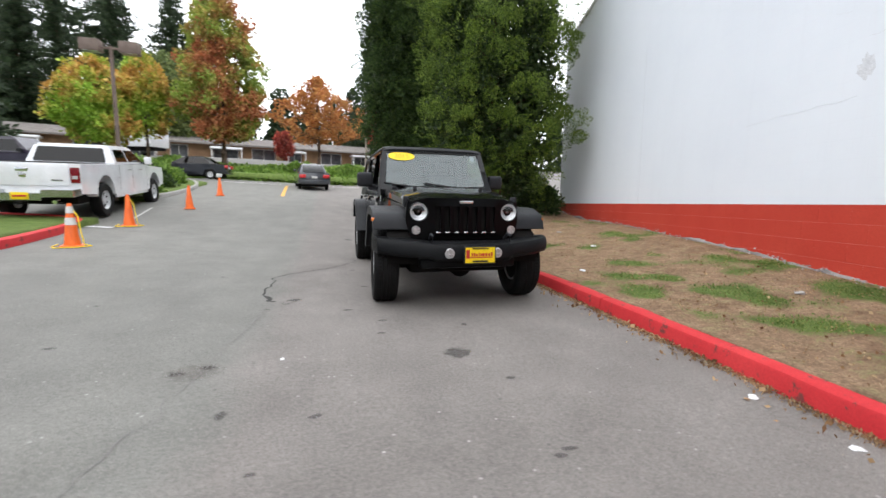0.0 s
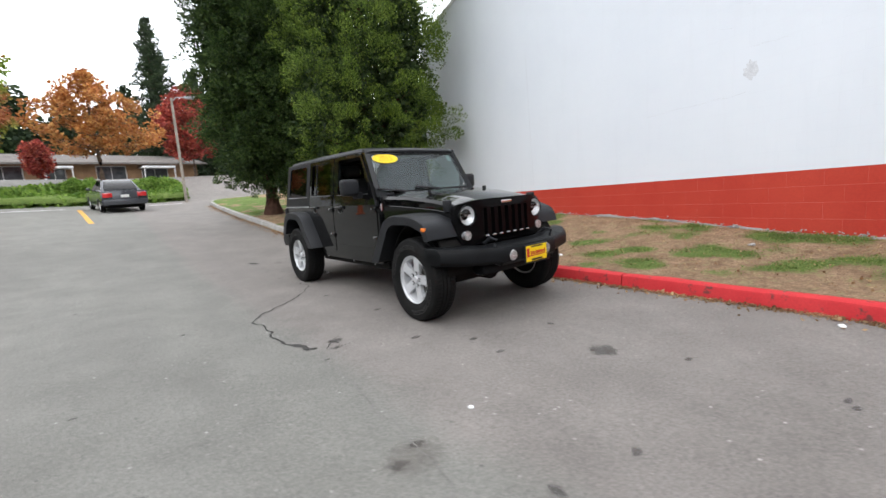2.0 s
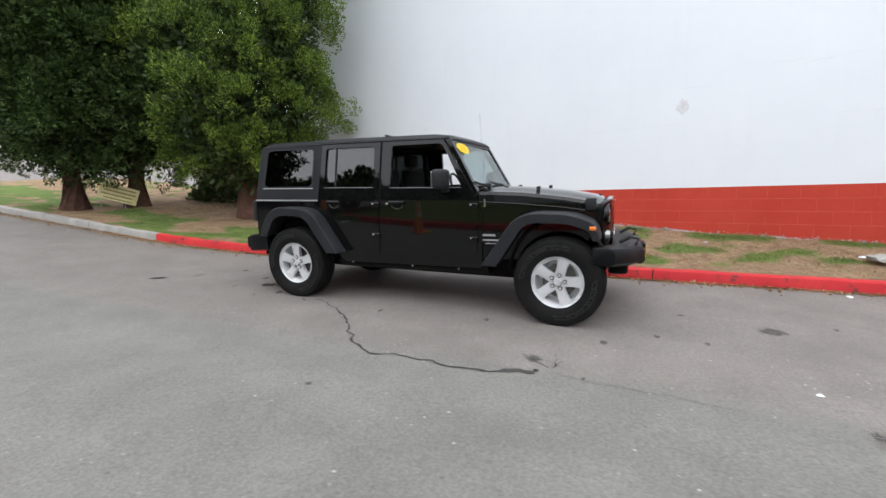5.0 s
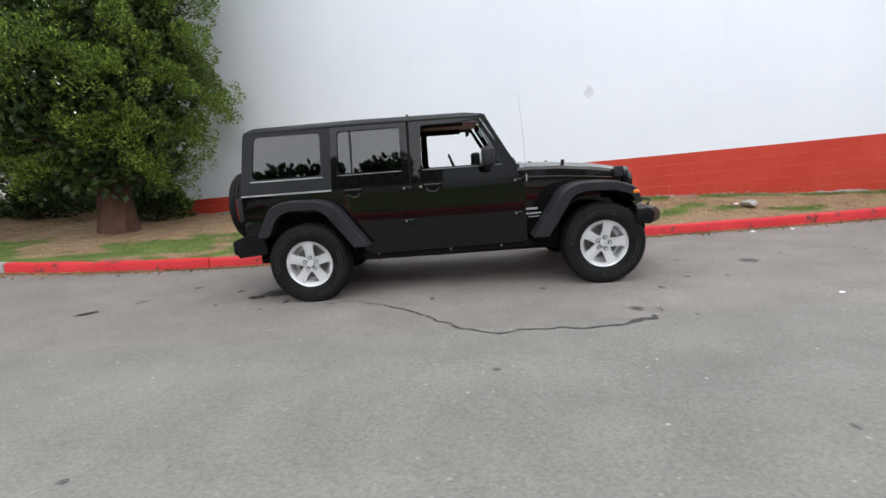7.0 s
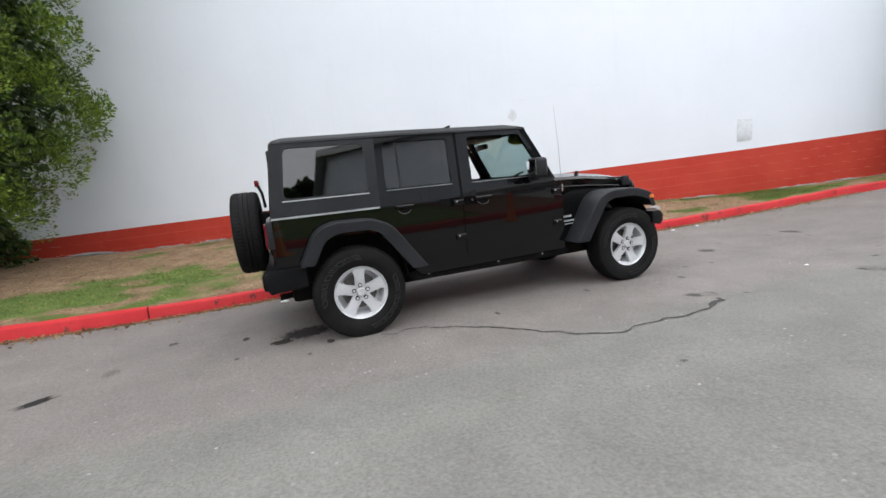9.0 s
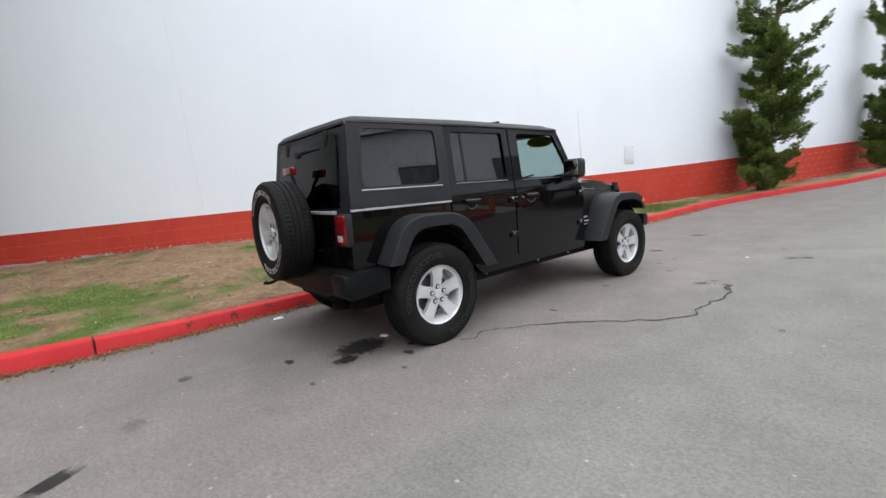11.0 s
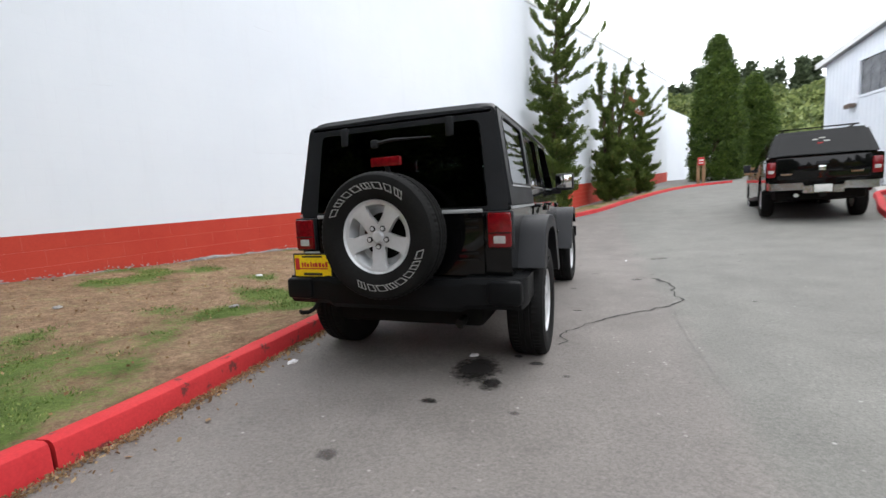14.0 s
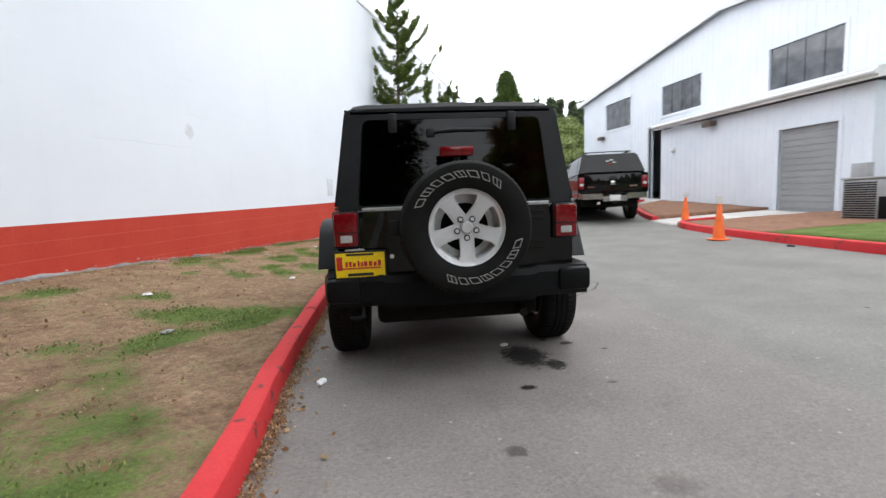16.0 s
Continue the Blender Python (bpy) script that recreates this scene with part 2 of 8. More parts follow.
def stain_mat(name, tone, strength):
    """A stain that fades out into the tarmac at its ragged rim."""
    m, n, l, p = nodes_of(name)
    tc = n.new("ShaderNodeTexCoord")
    ce = n.new("ShaderNodeVectorMath")
    ce.operation = "SUBTRACT"
    ce.inputs[1].default_value = (0.5, 0.5, 0.5)
    l.new(tc.outputs["Generated"], ce.inputs[0])
    fl = n.new("ShaderNodeVectorMath")
    fl.operation = "MULTIPLY"
    fl.inputs[1].default_value = (2, 2, 0)
    l.new(ce.outputs[0], fl.inputs[0])
    ln = n.new("ShaderNodeVectorMath")
    ln.operation = "LENGTH"
    l.new(fl.outputs[0], ln.inputs[0])
    geo = n.new("ShaderNodeNewGeometry")
    nz = noise_tex(n, l, geo.outputs["Position"], 22, 6, 0.7)
    ad = n.new("ShaderNodeMath")
    ad.operation = "MULTIPLY_ADD"
    ad.inputs[1].default_value = 1.3
    l.new(nz, ad.inputs[0])
    sb = n.new("ShaderNodeMath")
    sb.operation = "SUBTRACT"
    sb.inputs[0].default_value = 0.35
    l.new(ln.outputs["Value"], sb.inputs[1])
    l.new(sb.outputs[0], ad.inputs[2])
    f = ramp(n, l, ad.outputs[0], [(0.25, (0, 0, 0)), (0.6, (strength,) * 3)])
    p.inputs["Base Color"].default_value = (*tone, 1)
    p.inputs["Roughness"].default_value = 0.6
    p.inputs["Specular IOR Level"].default_value = 0.3
    tr = n.new("ShaderNodeBsdfTransparent")
    sh = n.new("ShaderNodeMixShader")
    l.new(f, sh.inputs[0])
    l.new(tr.outputs[0], sh.inputs[1])
    l.new(p.outputs[0], sh.inputs[2])
    l.new(sh.outputs[0], n["Material Output"].inputs[0])
    return m


def car_paint(name, a, rough=0.25, coat=1.0, ior=1.5):
    m = surf(name, a, tuple(x * 1.25 for x in a), 2.0, rough, 0.0, 150, 0.0, coat, 0.03)
    m.node_tree.nodes["Principled BSDF"].inputs["Coat IOR"].default_value = ior
    return m


def turning_mat(name, first, second, scale=0.3):
    """Autumn foliage: two leaf colours in patches over the crown."""
    m, n, l, p = nodes_of(name)
    v = coord(n, l)
    geo = n.new("ShaderNodeNewGeometry")
    rnd = geo.outputs["Random Per Island"]
    a = ramp(n, l, rnd, [(0.0, first[0]), (0.6, first[1]), (1.0, first[2])])
    b = ramp(n, l, rnd, [(0.0, second[0]), (0.6, second[1]), (1.0, second[2])])
    f = ramp(n, l, noise_tex(n, l, v, scale, 4, 0.6), [(0.44, (0, 0, 0)), (0.56, (1, 1, 1))])
    c = mix(n, l, f, a, b)
    l.new(c, p.inputs["Base Color"])
    p.inputs["Roughness"].default_value = 0.6
    p.inputs["Specular IOR Level"].default_value = 0.3
    tr = n.new("ShaderNodeBsdfTranslucent")
    l.new(c, tr.inputs[0])
    sh = n.new("ShaderNodeMixShader")
    sh.inputs[0].default_value = 0.25
    l.new(p.outputs[0], sh.inputs[1])
    l.new(tr.outputs[0], sh.inputs[2])
    l.new(sh.outputs[0], n["Material Output"].inputs[0])
    return m


M_asphalt = asphalt_mat()
M_lawn = lawn_mat("worn_lawn")
M_lawn_green = lawn_mat("green_lawn", 0.4)
M_white_wall = paint_wall_mat("white_painted_block", (0.69, 0.728, 0.782), (0.748, 0.782, 0.827), (0.55, 0.565, 0.60), 0.2, 0.6, 0.05)
M_red_block = chipped_paint_mat("red_painted_block", (0.45, 0.044, 0.028), (0.52, 0.063, 0.039), (0.55, 0.45, 0.42), 0.745)
M_red_joint = surf("paler_red_joints", (0.55, 0.16, 0.12), (0.68, 0.30, 0.25), 3, 0.8, 0, 60, 0.2)
M_red_kerb = chipped_paint_mat("red_painted_kerb", (0.44, 0.022, 0.028), (0.56, 0.045, 0.048), (0.16, 0.04, 0.036), 0.585)
M_grey_kerb = surf("grey_kerb_concrete", (0.24, 0.23, 0.215), (0.36, 0.35, 0.33), 2.5, 0.85, 0, 60, 0.5)
M_concrete = surf("pale_concrete", (0.42, 0.41, 0.385), (0.55, 0.53, 0.50), 1.5, 0.85, 0, 70, 0.3)
M_grey_base = surf("bare_grey_footing", (0.13, 0.125, 0.12), (0.34, 0.33, 0.32), 3.0, 0.9, 0, 50, 0.5)
M_bark = surf("bark", (0.055, 0.035, 0.024), (0.12, 0.082, 0.055), 6, 0.95, 0, 40, 0.9)
M_redwood_bark = surf("red_bark", (0.060, 0.028, 0.019), (0.125, 0.062, 0.042), 6, 0.95, 0, 40, 0.9)
M_cedar = leaf_mat("cedar_leaves", (0.030, 0.062, 0.010), (0.098, 0.160, 0.024), (0.245, 0.335, 0.056), 1.1)
# darker copy of the cedar leaves: shade painted into the inner foliage
M_cedar_shaded = leaf_mat("inner_cedar_leaves", (0.014, 0.030, 0.010), (0.032, 0.058, 0.016), (0.064, 0.098, 0.026), 0.9)
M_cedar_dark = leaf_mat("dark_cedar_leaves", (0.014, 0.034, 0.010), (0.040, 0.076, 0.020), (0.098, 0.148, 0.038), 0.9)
M_juniper = leaf_mat("juniper_leaves", (0.045, 0.080, 0.020), (0.115, 0.165, 0.040), (0.22, 0.275, 0.075), 1.3)
M_thuja = leaf_mat("arborvitae_leaves", (0.032, 0.062, 0.011), (0.066, 0.112, 0.020), (0.125, 0.175, 0.036), 0.5)
M_fir = leaf_mat("fir_needles", (0.014, 0.028, 0.014), (0.032, 0.056, 0.026), (0.062, 0.092, 0.042), 0.25)
M_hill = leaf_mat("mixed_woods", (0.075, 0.105, 0.040), (0.15, 0.195, 0.070), (0.26, 0.30, 0.115), 0.12)
# fir green made paler, so the distance haze is in the colour
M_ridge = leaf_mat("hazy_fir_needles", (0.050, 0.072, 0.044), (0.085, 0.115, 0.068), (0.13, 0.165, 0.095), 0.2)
M_orange = leaf_mat("orange_leaves", (0.30, 0.105, 0.040), (0.50, 0.215, 0.070), (0.62, 0.36, 0.13), 0.5)
M_maple = turning_mat("turning_maple_leaves", ((0.24, 0.072, 0.032), (0.42, 0.145, 0.062), (0.54, 0.26, 0.11)), ((0.15, 0.23, 0.035), (0.26, 0.36, 0.060), (0.38, 0.46, 0.10)), 0.33)
M_two_tone = turning_mat("yellow_and_orange_leaves", ((0.18, 0.32, 0.030), (0.32, 0.50, 0.060), (0.45, 0.60, 0.10)), ((0.38, 0.20, 0.045), (0.58, 0.33, 0.085), (0.68, 0.46, 0.14)), 0.34)
M_maple_red = leaf_mat("red_maple_leaves", (0.18, 0.030, 0.030), (0.38, 0.060, 0.055), (0.48, 0.14, 0.08), 0.5)
M_ivy = leaf_mat("hedge_leaves", (0.070, 0.14, 0.022), (0.15, 0.26, 0.045), (0.25, 0.36, 0.08), 0.8)
M_grassblade = leaf_mat("grass_blades", (0.075, 0.130, 0.030), (0.135, 0.205, 0.048), (0.27, 0.30, 0.11), 1.5)
M_dead_leaf = leaf_mat("fallen_leaves", (0.17, 0.085, 0.045), (0.33, 0.20, 0.11), (0.50, 0.37, 0.23), 2.0)

M_black_paint = car_paint("black_car_paint", (0.002, 0.0021, 0.0023), 0.3, 1.0, 1.37)
# silver tone laid on as thin lines to paint highlights on black edges
M_edge_highlight = surf("dull_silver_strip", (0.13, 0.135, 0.14), (0.20, 0.205, 0.21), 3, 0.4, 0.4, 60, 0.0)
M_grille = car_paint("black_grille_paint", (0.003, 0.003, 0.0033), 0.35, 1.0, 1.13)
M_black_plastic = surf("textured_black_plastic", (0.012, 0.013, 0.015), (0.020, 0.021, 0.024), 4, 0.5, 0, 220, 0.35, 0, 0.22)
M_bumper = surf("dark_bumper_plastic", (0.0045, 0.005, 0.0055), (0.008, 0.0085, 0.0095), 4, 0.40, 0, 220, 0.3, 0, 0.10)
M_hardtop = surf("black_hardtop", (0.010, 0.011, 0.0125), (0.017, 0.018, 0.0205), 3, 0.4, 0, 240, 0.25, 0, 0.19)
M_dark = surf("dark_underbody", (0.006, 0.006, 0.006), (0.012, 0.011, 0.010), 5, 0.8, 0, 60, 0.3, 0, 0.1)
M_rubber = surf("tyre_rubber", (0.0065, 0.0065, 0.0065), (0.013, 0.013, 0.013), 6, 0.65, 0, 90, 0.3, 0, 0.10)
M_alloy = surf("silver_alloy", (0.52, 0.53, 0.545), (0.60, 0.61, 0.625), 6, 0.32, 0.25, 9, 0.0)
M_step_chrome = surf("dull_bumper_chrome", (0.44, 0.45, 0.46), (0.58, 0.59, 0.60), 3, 0.17, 0.95, 100, 0.0)
M_reflector = surf("lamp_reflector", (0.60, 0.61, 0.63), (0.88, 0.89, 0.90), 55, 0.32, 0.35, 90, 0.0)
M_chrome = surf("chrome", (0.75, 0.76, 0.78), (0.85, 0.86, 0.87), 4, 0.10, 1.0, 100, 0.0)
M_lamp_glass = surf("clear_lamp", (0.22, 0.225, 0.23), (0.62, 0.63, 0.64), 60, 0.22, 0.35, 90, 0.0, 0.7)
M_red_lens = surf("red_lens", (0.11, 0.002, 0.005), (0.21, 0.005, 0.009), 40, 0.15, 0, 60, 0.0, 0.6, 0.2)
M_amber = surf("amber_lens", (0.62, 0.13, 0.01), (0.75, 0.20, 0.02), 12, 0.15, 0, 60, 0.0, 1.0)
M_white_lens = surf("white_lens", (0.38, 0.37, 0.37), (0.52, 0.51, 0.50), 12, 0.15, 0, 60, 0.0, 1.0)
M_glass_dark = glass_mat("tinted_glass", (0.15, 0.16, 0.16), 0.085)
M_glass_rear = glass_mat("deep_tinted_glass", (0.10, 0.105, 0.105), 0.024)
M_glass = glass_mat("clear_glass", (0.60, 0.70, 0.69), 0.10)
M_glass_far = glass_mat("dark_car_glass", (0.06, 0.065, 0.07), 0.035)
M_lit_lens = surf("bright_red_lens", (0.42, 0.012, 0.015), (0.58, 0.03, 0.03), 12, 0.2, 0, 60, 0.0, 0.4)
M_lens_glass = glass_mat("lamp_lens_glass", (0.92, 0.93, 0.93), 0.04)
M_seat = surf("dark_seat_cloth", (0.012, 0.012, 0.013), (0.03, 0.03, 0.032), 6, 0.9, 0, 150, 0.4)
M_yellow = surf("yellow_print", (0.85, 0.60, 0.0), (0.90, 0.66, 0.01), 5, 0.45, 0, 80, 0.0)
M_red_print = surf("red_print", (0.45, 0.02, 0.02), (0.55, 0.03, 0.03), 5, 0.5, 0, 80, 0.0)
M_black_print = surf("black_print", (0.01, 0.01, 0.01), (0.02, 0.02, 0.02), 5, 0.5, 0, 80, 0.0)
M_white_print = surf("white_print", (0.55, 0.55, 0.53), (0.68, 0.68, 0.66), 9, 0.7, 0, 80, 0.1)
M_cone = surf("orange_cone_plastic", (0.75, 0.12, 0.015), (0.88, 0.17, 0.02), 4, 0.5, 0, 60, 0.1)
M_white_paint = surf("white_paint", (0.70, 0.71, 0.72), (0.80, 0.80, 0.80), 2, 0.5, 0, 60, 0.1)
M_white_car = car_paint("white_car_paint", (0.66, 0.67, 0.69), 0.3)
M_grey_car = car_paint("grey_car_paint", (0.055, 0.058, 0.066), 0.3)
M_dark_car = car_paint("near_black_car_paint", (0.012, 0.013, 0.016), 0.3)
M_navy_car = car_paint("dark_violet_car_paint", (0.022, 0.018, 0.030), 0.3)
M_siding = surf("pale_blue_grey_metal_siding", (0.66, 0.71, 0.78), (0.76, 0.80, 0.86), 0.8, 0.5, 0, 40, 0.1)
M_siding_grey = surf("grey_door_steel", (0.25, 0.255, 0.265), (0.31, 0.315, 0.32), 1.2, 0.55, 0, 60, 0.1)
M_trim = surf("pale_trim_paint", (0.66, 0.67, 0.68), (0.76, 0.76, 0.75), 2, 0.6, 0, 50, 0.1)
M_window_dark = surf("dark_window_glazing", (0.045, 0.05, 0.058), (0.12, 0.125, 0.135), 2.5, 0.12, 0, 30, 0.0, 0.6)
# near-black tone that stands in for the darkness of unlit rooms
M_unlit_black = surf("dark_interior", (0.006, 0.006, 0.007), (0.012, 0.012, 0.012), 2, 0.9, 0, 30, 0.0)
M_mulch = surf("brown_bark_mulch", (0.13, 0.060, 0.034), (0.25, 0.125, 0.07), 6, 0.95, 0, 60, 1.0)
M_roof_shingle = surf("brown_grey_shingle", (0.14, 0.125, 0.115), (0.21, 0.19, 0.175), 1.5, 0.9, 0, 30, 0.5)
M_brown_wall = surf("brown_plank_wall", (0.20, 0.115, 0.06), (0.32, 0.19, 0.10), 1.2, 0.8, 0, 30, 0.2)
M_wood = surf("weathered_wood_post", (0.20, 0.17, 0.14), (0.33, 0.29, 0.25), 3, 0.9, 0, 30, 0.4)
M_brown_metal = surf("brown_lamp_metal", (0.09, 0.06, 0.045), (0.14, 0.10, 0.08), 3, 0.6, 0, 40, 0.1)
M_grey_metal = surf("grey_painted_metal", (0.30, 0.31, 0.32), (0.42, 0.43, 0.44), 3, 0.5, 0.3, 60, 0.1)
M_road_yellow = surf("faded_road_yellow", (0.52, 0.28, 0.05), (0.68, 0.38, 0.07), 7, 0.8, 0, 60, 0.3)
M_oil = stain_mat("oil_stain", (0.018, 0.017, 0.016), 0.82)
M_crack = surf("open_crack", (0.022, 0.021, 0.020), (0.055, 0.052, 0.049), 20, 0.9, 0, 60, 0.2)
M_paper = surf("white_litter_paper", (0.70, 0.71, 0.73), (0.82, 0.82, 0.82), 12, 0.7, 0, 60, 0.1)
M_stone = surf("grey_stone", (0.24, 0.23, 0.22), (0.40, 0.385, 0.37), 6, 0.9, 0, 60, 0.6)

# ---- mesh helpers ----


def finish(name, bm, material, smooth=35):
    me = bpy.data.meshes.new(name)
    bmesh.ops.recalc_face_normals(bm, faces=bm.faces)
    bm.to_mesh(me)
    bm.free()
    if smooth:
        me.polygons.foreach_set("use_smooth", [True] * len(me.polygons))
        me.set_sharp_from_angle(angle=radians(smooth))
    if material:
        me.materials.append(material)
    return me


def thing(name, label, category, m=None, group="", kind=""):
    ob = new(name)
    ob.empty_display_size = 0.2
    if m is not None:
        ob.matrix_world = m
    return tagged(ob, label, category, group, kind)


def part(name, bm, material, parent, label="", smooth=35):
    ob = new(name, finish(name, bm, material, smooth) if isinstance(bm, bmesh.types.BMesh) else bm)
    ob.parent = parent
    if label:
        ob["label"] = label
    return ob


def solo(name, bm, material, label, category, kind="", group="", smooth=35):
    ob = new(name, finish(name, bm, material, smooth) if isinstance(bm, bmesh.types.BMesh) else bm)
    return tagged(ob, label, category, group, kind)


def box(bm, x0, x1, y0, y1, z0, z1, bev=0.0, seg=2):
    r = bmesh.ops.create_cube(bm, size=1.0)
    for v in r["verts"]:
        v.co = Vector(((x0 + x1) / 2 + v.co.x * (x1 - x0), (y0 + y1) / 2 + v.co.y * (y1 - y0), (z0 + z1) / 2 + v.co.z * (z1 - z0)))
    if bev:
        es = list({e for v in r["verts"] for e in v.link_edges})
        bmesh.ops.bevel(bm, geom=es, offset=bev, segments=seg, affect="EDGES", profile=0.5)
    return bm


def bx(*a, **k):
    return box(bmesh.new(), *a, **k)


def cyl(bm, p0, p1, r0, r1=None, n=16, cap=True):
    p0, p1 = Vector(p0), Vector(p1)
    r1 = r0 if r1 is None else r1
    d = p1 - p0
    m = Matrix.Translation((p0 + p1) / 2) @ d.to_track_quat("Z", "Y").to_matrix().to_4x4()
    bmesh.ops.create_cone(bm, cap_ends=cap, segments=n, radius1=r0, radius2=r1, depth=d.length, matrix=m)
    return bm


def tube(bm, pts, r, n=8, closed=False):
    """A round rod along a line of points; r a number or one number a point."""
    pts = [Vector(p) for p in pts]
    rings = []
    for i, p in enumerate(pts):
        a = pts[i - 1] if i else pts[0]
        b = pts[min(i + 1, len(pts) - 1)]
        q = (b - a).to_track_quat("Z", "Y")
        rr = r[i] if isinstance(r, (list, tuple)) else r
        rings.append([bm.verts.new(p + q @ Vector((rr * math.cos(k * math.tau / n), rr * math.sin(k * math.tau / n), 0))) for k in range(n)])
    for a, b in zip(rings, rings[1:]):
        for k in range(n):
            bm.faces.new((a[k], a[(k + 1) % n], b[(k + 1) % n], b[k]))
    bm.faces.new(rings[0][::-1])
    bm.faces.new(rings[-1])
    return bm


def loft(bm, sections, close=True, caps=True):
    """Skin over rings of equal length."""
    rings = [[bm.verts.new(p) for p in s] for s in sections]
    n = len(rings[0])
    for a, b in zip(rings, rings[1:]):
        for k in range(n if close else n - 1):
            bm.faces.new((a[k], a[(k + 1) % n], b[(k + 1) % n], b[k]))
    if caps:
        bm.faces.new(rings[0][::-1])
        bm.faces.new(rings[-1])
    return bm


def rounded(pts, r, n=4):
    """A polygon with its corners rounded; r a number or one number a corner."""
    out = []
    k = len(pts)
    for i in range(k):
        p, a, b = Vector(pts[i]), Vector(pts[i - 1]), Vector(pts[(i + 1) % k])
        rr = r[i] if isinstance(r, (list, tuple)) else r
        da, db = (a - p), (b - p)
        t = min(rr, da.length * 0.48, db.length * 0.48)
        if t < 1e-4:
            out.append(tuple(p))
            continue
        s, e = p + da.normalized() * t, p + db.normalized() * t
        for j in range(n + 1):
            u = j / n
            out.append(tuple((1 - u) ** 2 * s + 2 * u * (1 - u) * p + u * u * e))
    return out


def panel(outer, holes, depth, place, bm=None):
    """A flat plate with holes, of that depth; place(u, v, d) lays it into space, d from 0 (face) to depth."""
    bm = bmesh.new() if bm is None else bm
    tmp = bmesh.new()
    edges = []
    for loop in [outer, *holes]:
        vs = [tmp.verts.new((p[0], p[1], 0)) for p in loop]
        edges += [tmp.edges.new((vs[i], vs[(i + 1) % len(vs)])) for i in range(len(vs))]
    bmesh.ops.triangle_fill(tmp, use_beauty=True, edges=edges)
    tmp.verts.index_update()
    flat = [tuple(v.co) for v in tmp.verts]
    faces = [[v.index for v in f.verts] for f in tmp.faces]
    front = [bm.verts.new(place(p[0], p[1], 0.0)) for p in flat]
    back = [bm.verts.new(place(p[0], p[1], depth)) for p in flat]
    for f in faces:
        bm.faces.new([front[i] for i in f])
        bm.faces.new([back[i] for i in reversed(f)])
    base = 0
    for loop in [outer, *holes]:
        n = len(loop)
        for i in range(n):
            a, b = base + i, base + (i + 1) % n
            bm.faces.new((front[a], front[b], back[b], back[a]))
        base += n
    tmp.free()
    return bm


def spin(profile, axis="x", n=48):
    """A body of revolution; profile of (radius, along) round the axis."""
    bm = bmesh.new()
    rings = []
    for k in range(n):
        c, s = math.cos(k * math.tau / n), math.sin(k * math.tau / n)
        ring = []
        for r, a in profile:
            ring.append(bm.verts.new((a, r * c, r * s) if axis == "x" else (r * c, r * s, a)))
        rings.append(ring)
    for k in range(n):
        a, b = rings[k], rings[(k + 1) % n]
        for i in range(len(profile) - 1):
            if profile[i][0] < 1e-6 and profile[i + 1][0] < 1e-6:
                continue
            bm.faces.new((a[i], b[i], b[i + 1], a[i + 1]))
    bmesh.ops.remove_doubles(bm, verts=bm.verts, dist=1e-5)
    return bm


def raw_mesh(name, verts, faces, material, smooth=False):
    """A mesh from arrays; faces is n x 4 or n x 3."""
    me = bpy.data.meshes.new(name)
    k, c = faces.shape
    me.vertices.add(len(verts))
    me.vertices.foreach_set("co", np.ascontiguousarray(verts, dtype=np.float32).ravel())
    me.loops.add(k * c)
    me.loops.foreach_set("vertex_index", np.ascontiguousarray(faces, dtype=np.int32).ravel())
    me.polygons.add(k)
    me.polygons.foreach_set("loop_start", np.arange(0, k * c, c, dtype=np.int32))
    me.polygons.foreach_set("use_smooth", [smooth] * k)
    me.update(calc_edges=True)
    me.materials.append(material)
    return me


def leaves(name, centres, radii, per, length, width, material, seed, up=0.3, flat=0.0):
    """Many small folded leaves in clumps round the centres."""
    rng = np.random.default_rng(seed)
    c = np.repeat(np.asarray(centres, float), per, axis=0)
    r = np.repeat(np.asarray(radii, float), per)
    n = len(c)
    d = rng.normal(size=(n, 3))
    d /= np.linalg.norm(d, axis=1)[:, None]
    rad = r * rng.uniform(0.25, 1.0, n) ** 0.6
    off = d * rad[:, None]
    off[:, 2] *= 1 - flat
    pos = c + off
    way = d + rng.normal(size=(n, 3)) * 0.45
    way[:, 2] += up
    way /= np.linalg.norm(way, axis=1)[:, None]
    side = np.cross(way, rng.normal(size=(n, 3)))
    side /= np.linalg.norm(side, axis=1)[:, None] + 1e-9
    size = rng.uniform(0.6, 1.35, n)[:, None]
    ln, wd = length * size, width * size
    v = np.empty((n, 4, 3))
    v[:, 0] = pos
    v[:, 1] = pos + way * ln * 0.55 + side * wd
    v[:, 2] = pos + way * ln
    v[:, 3] = pos + way * ln * 0.5 - side * wd
    f = np.arange(n * 4).reshape(n, 4)
    return raw_mesh(name, v.reshape(-1, 3), f, material)


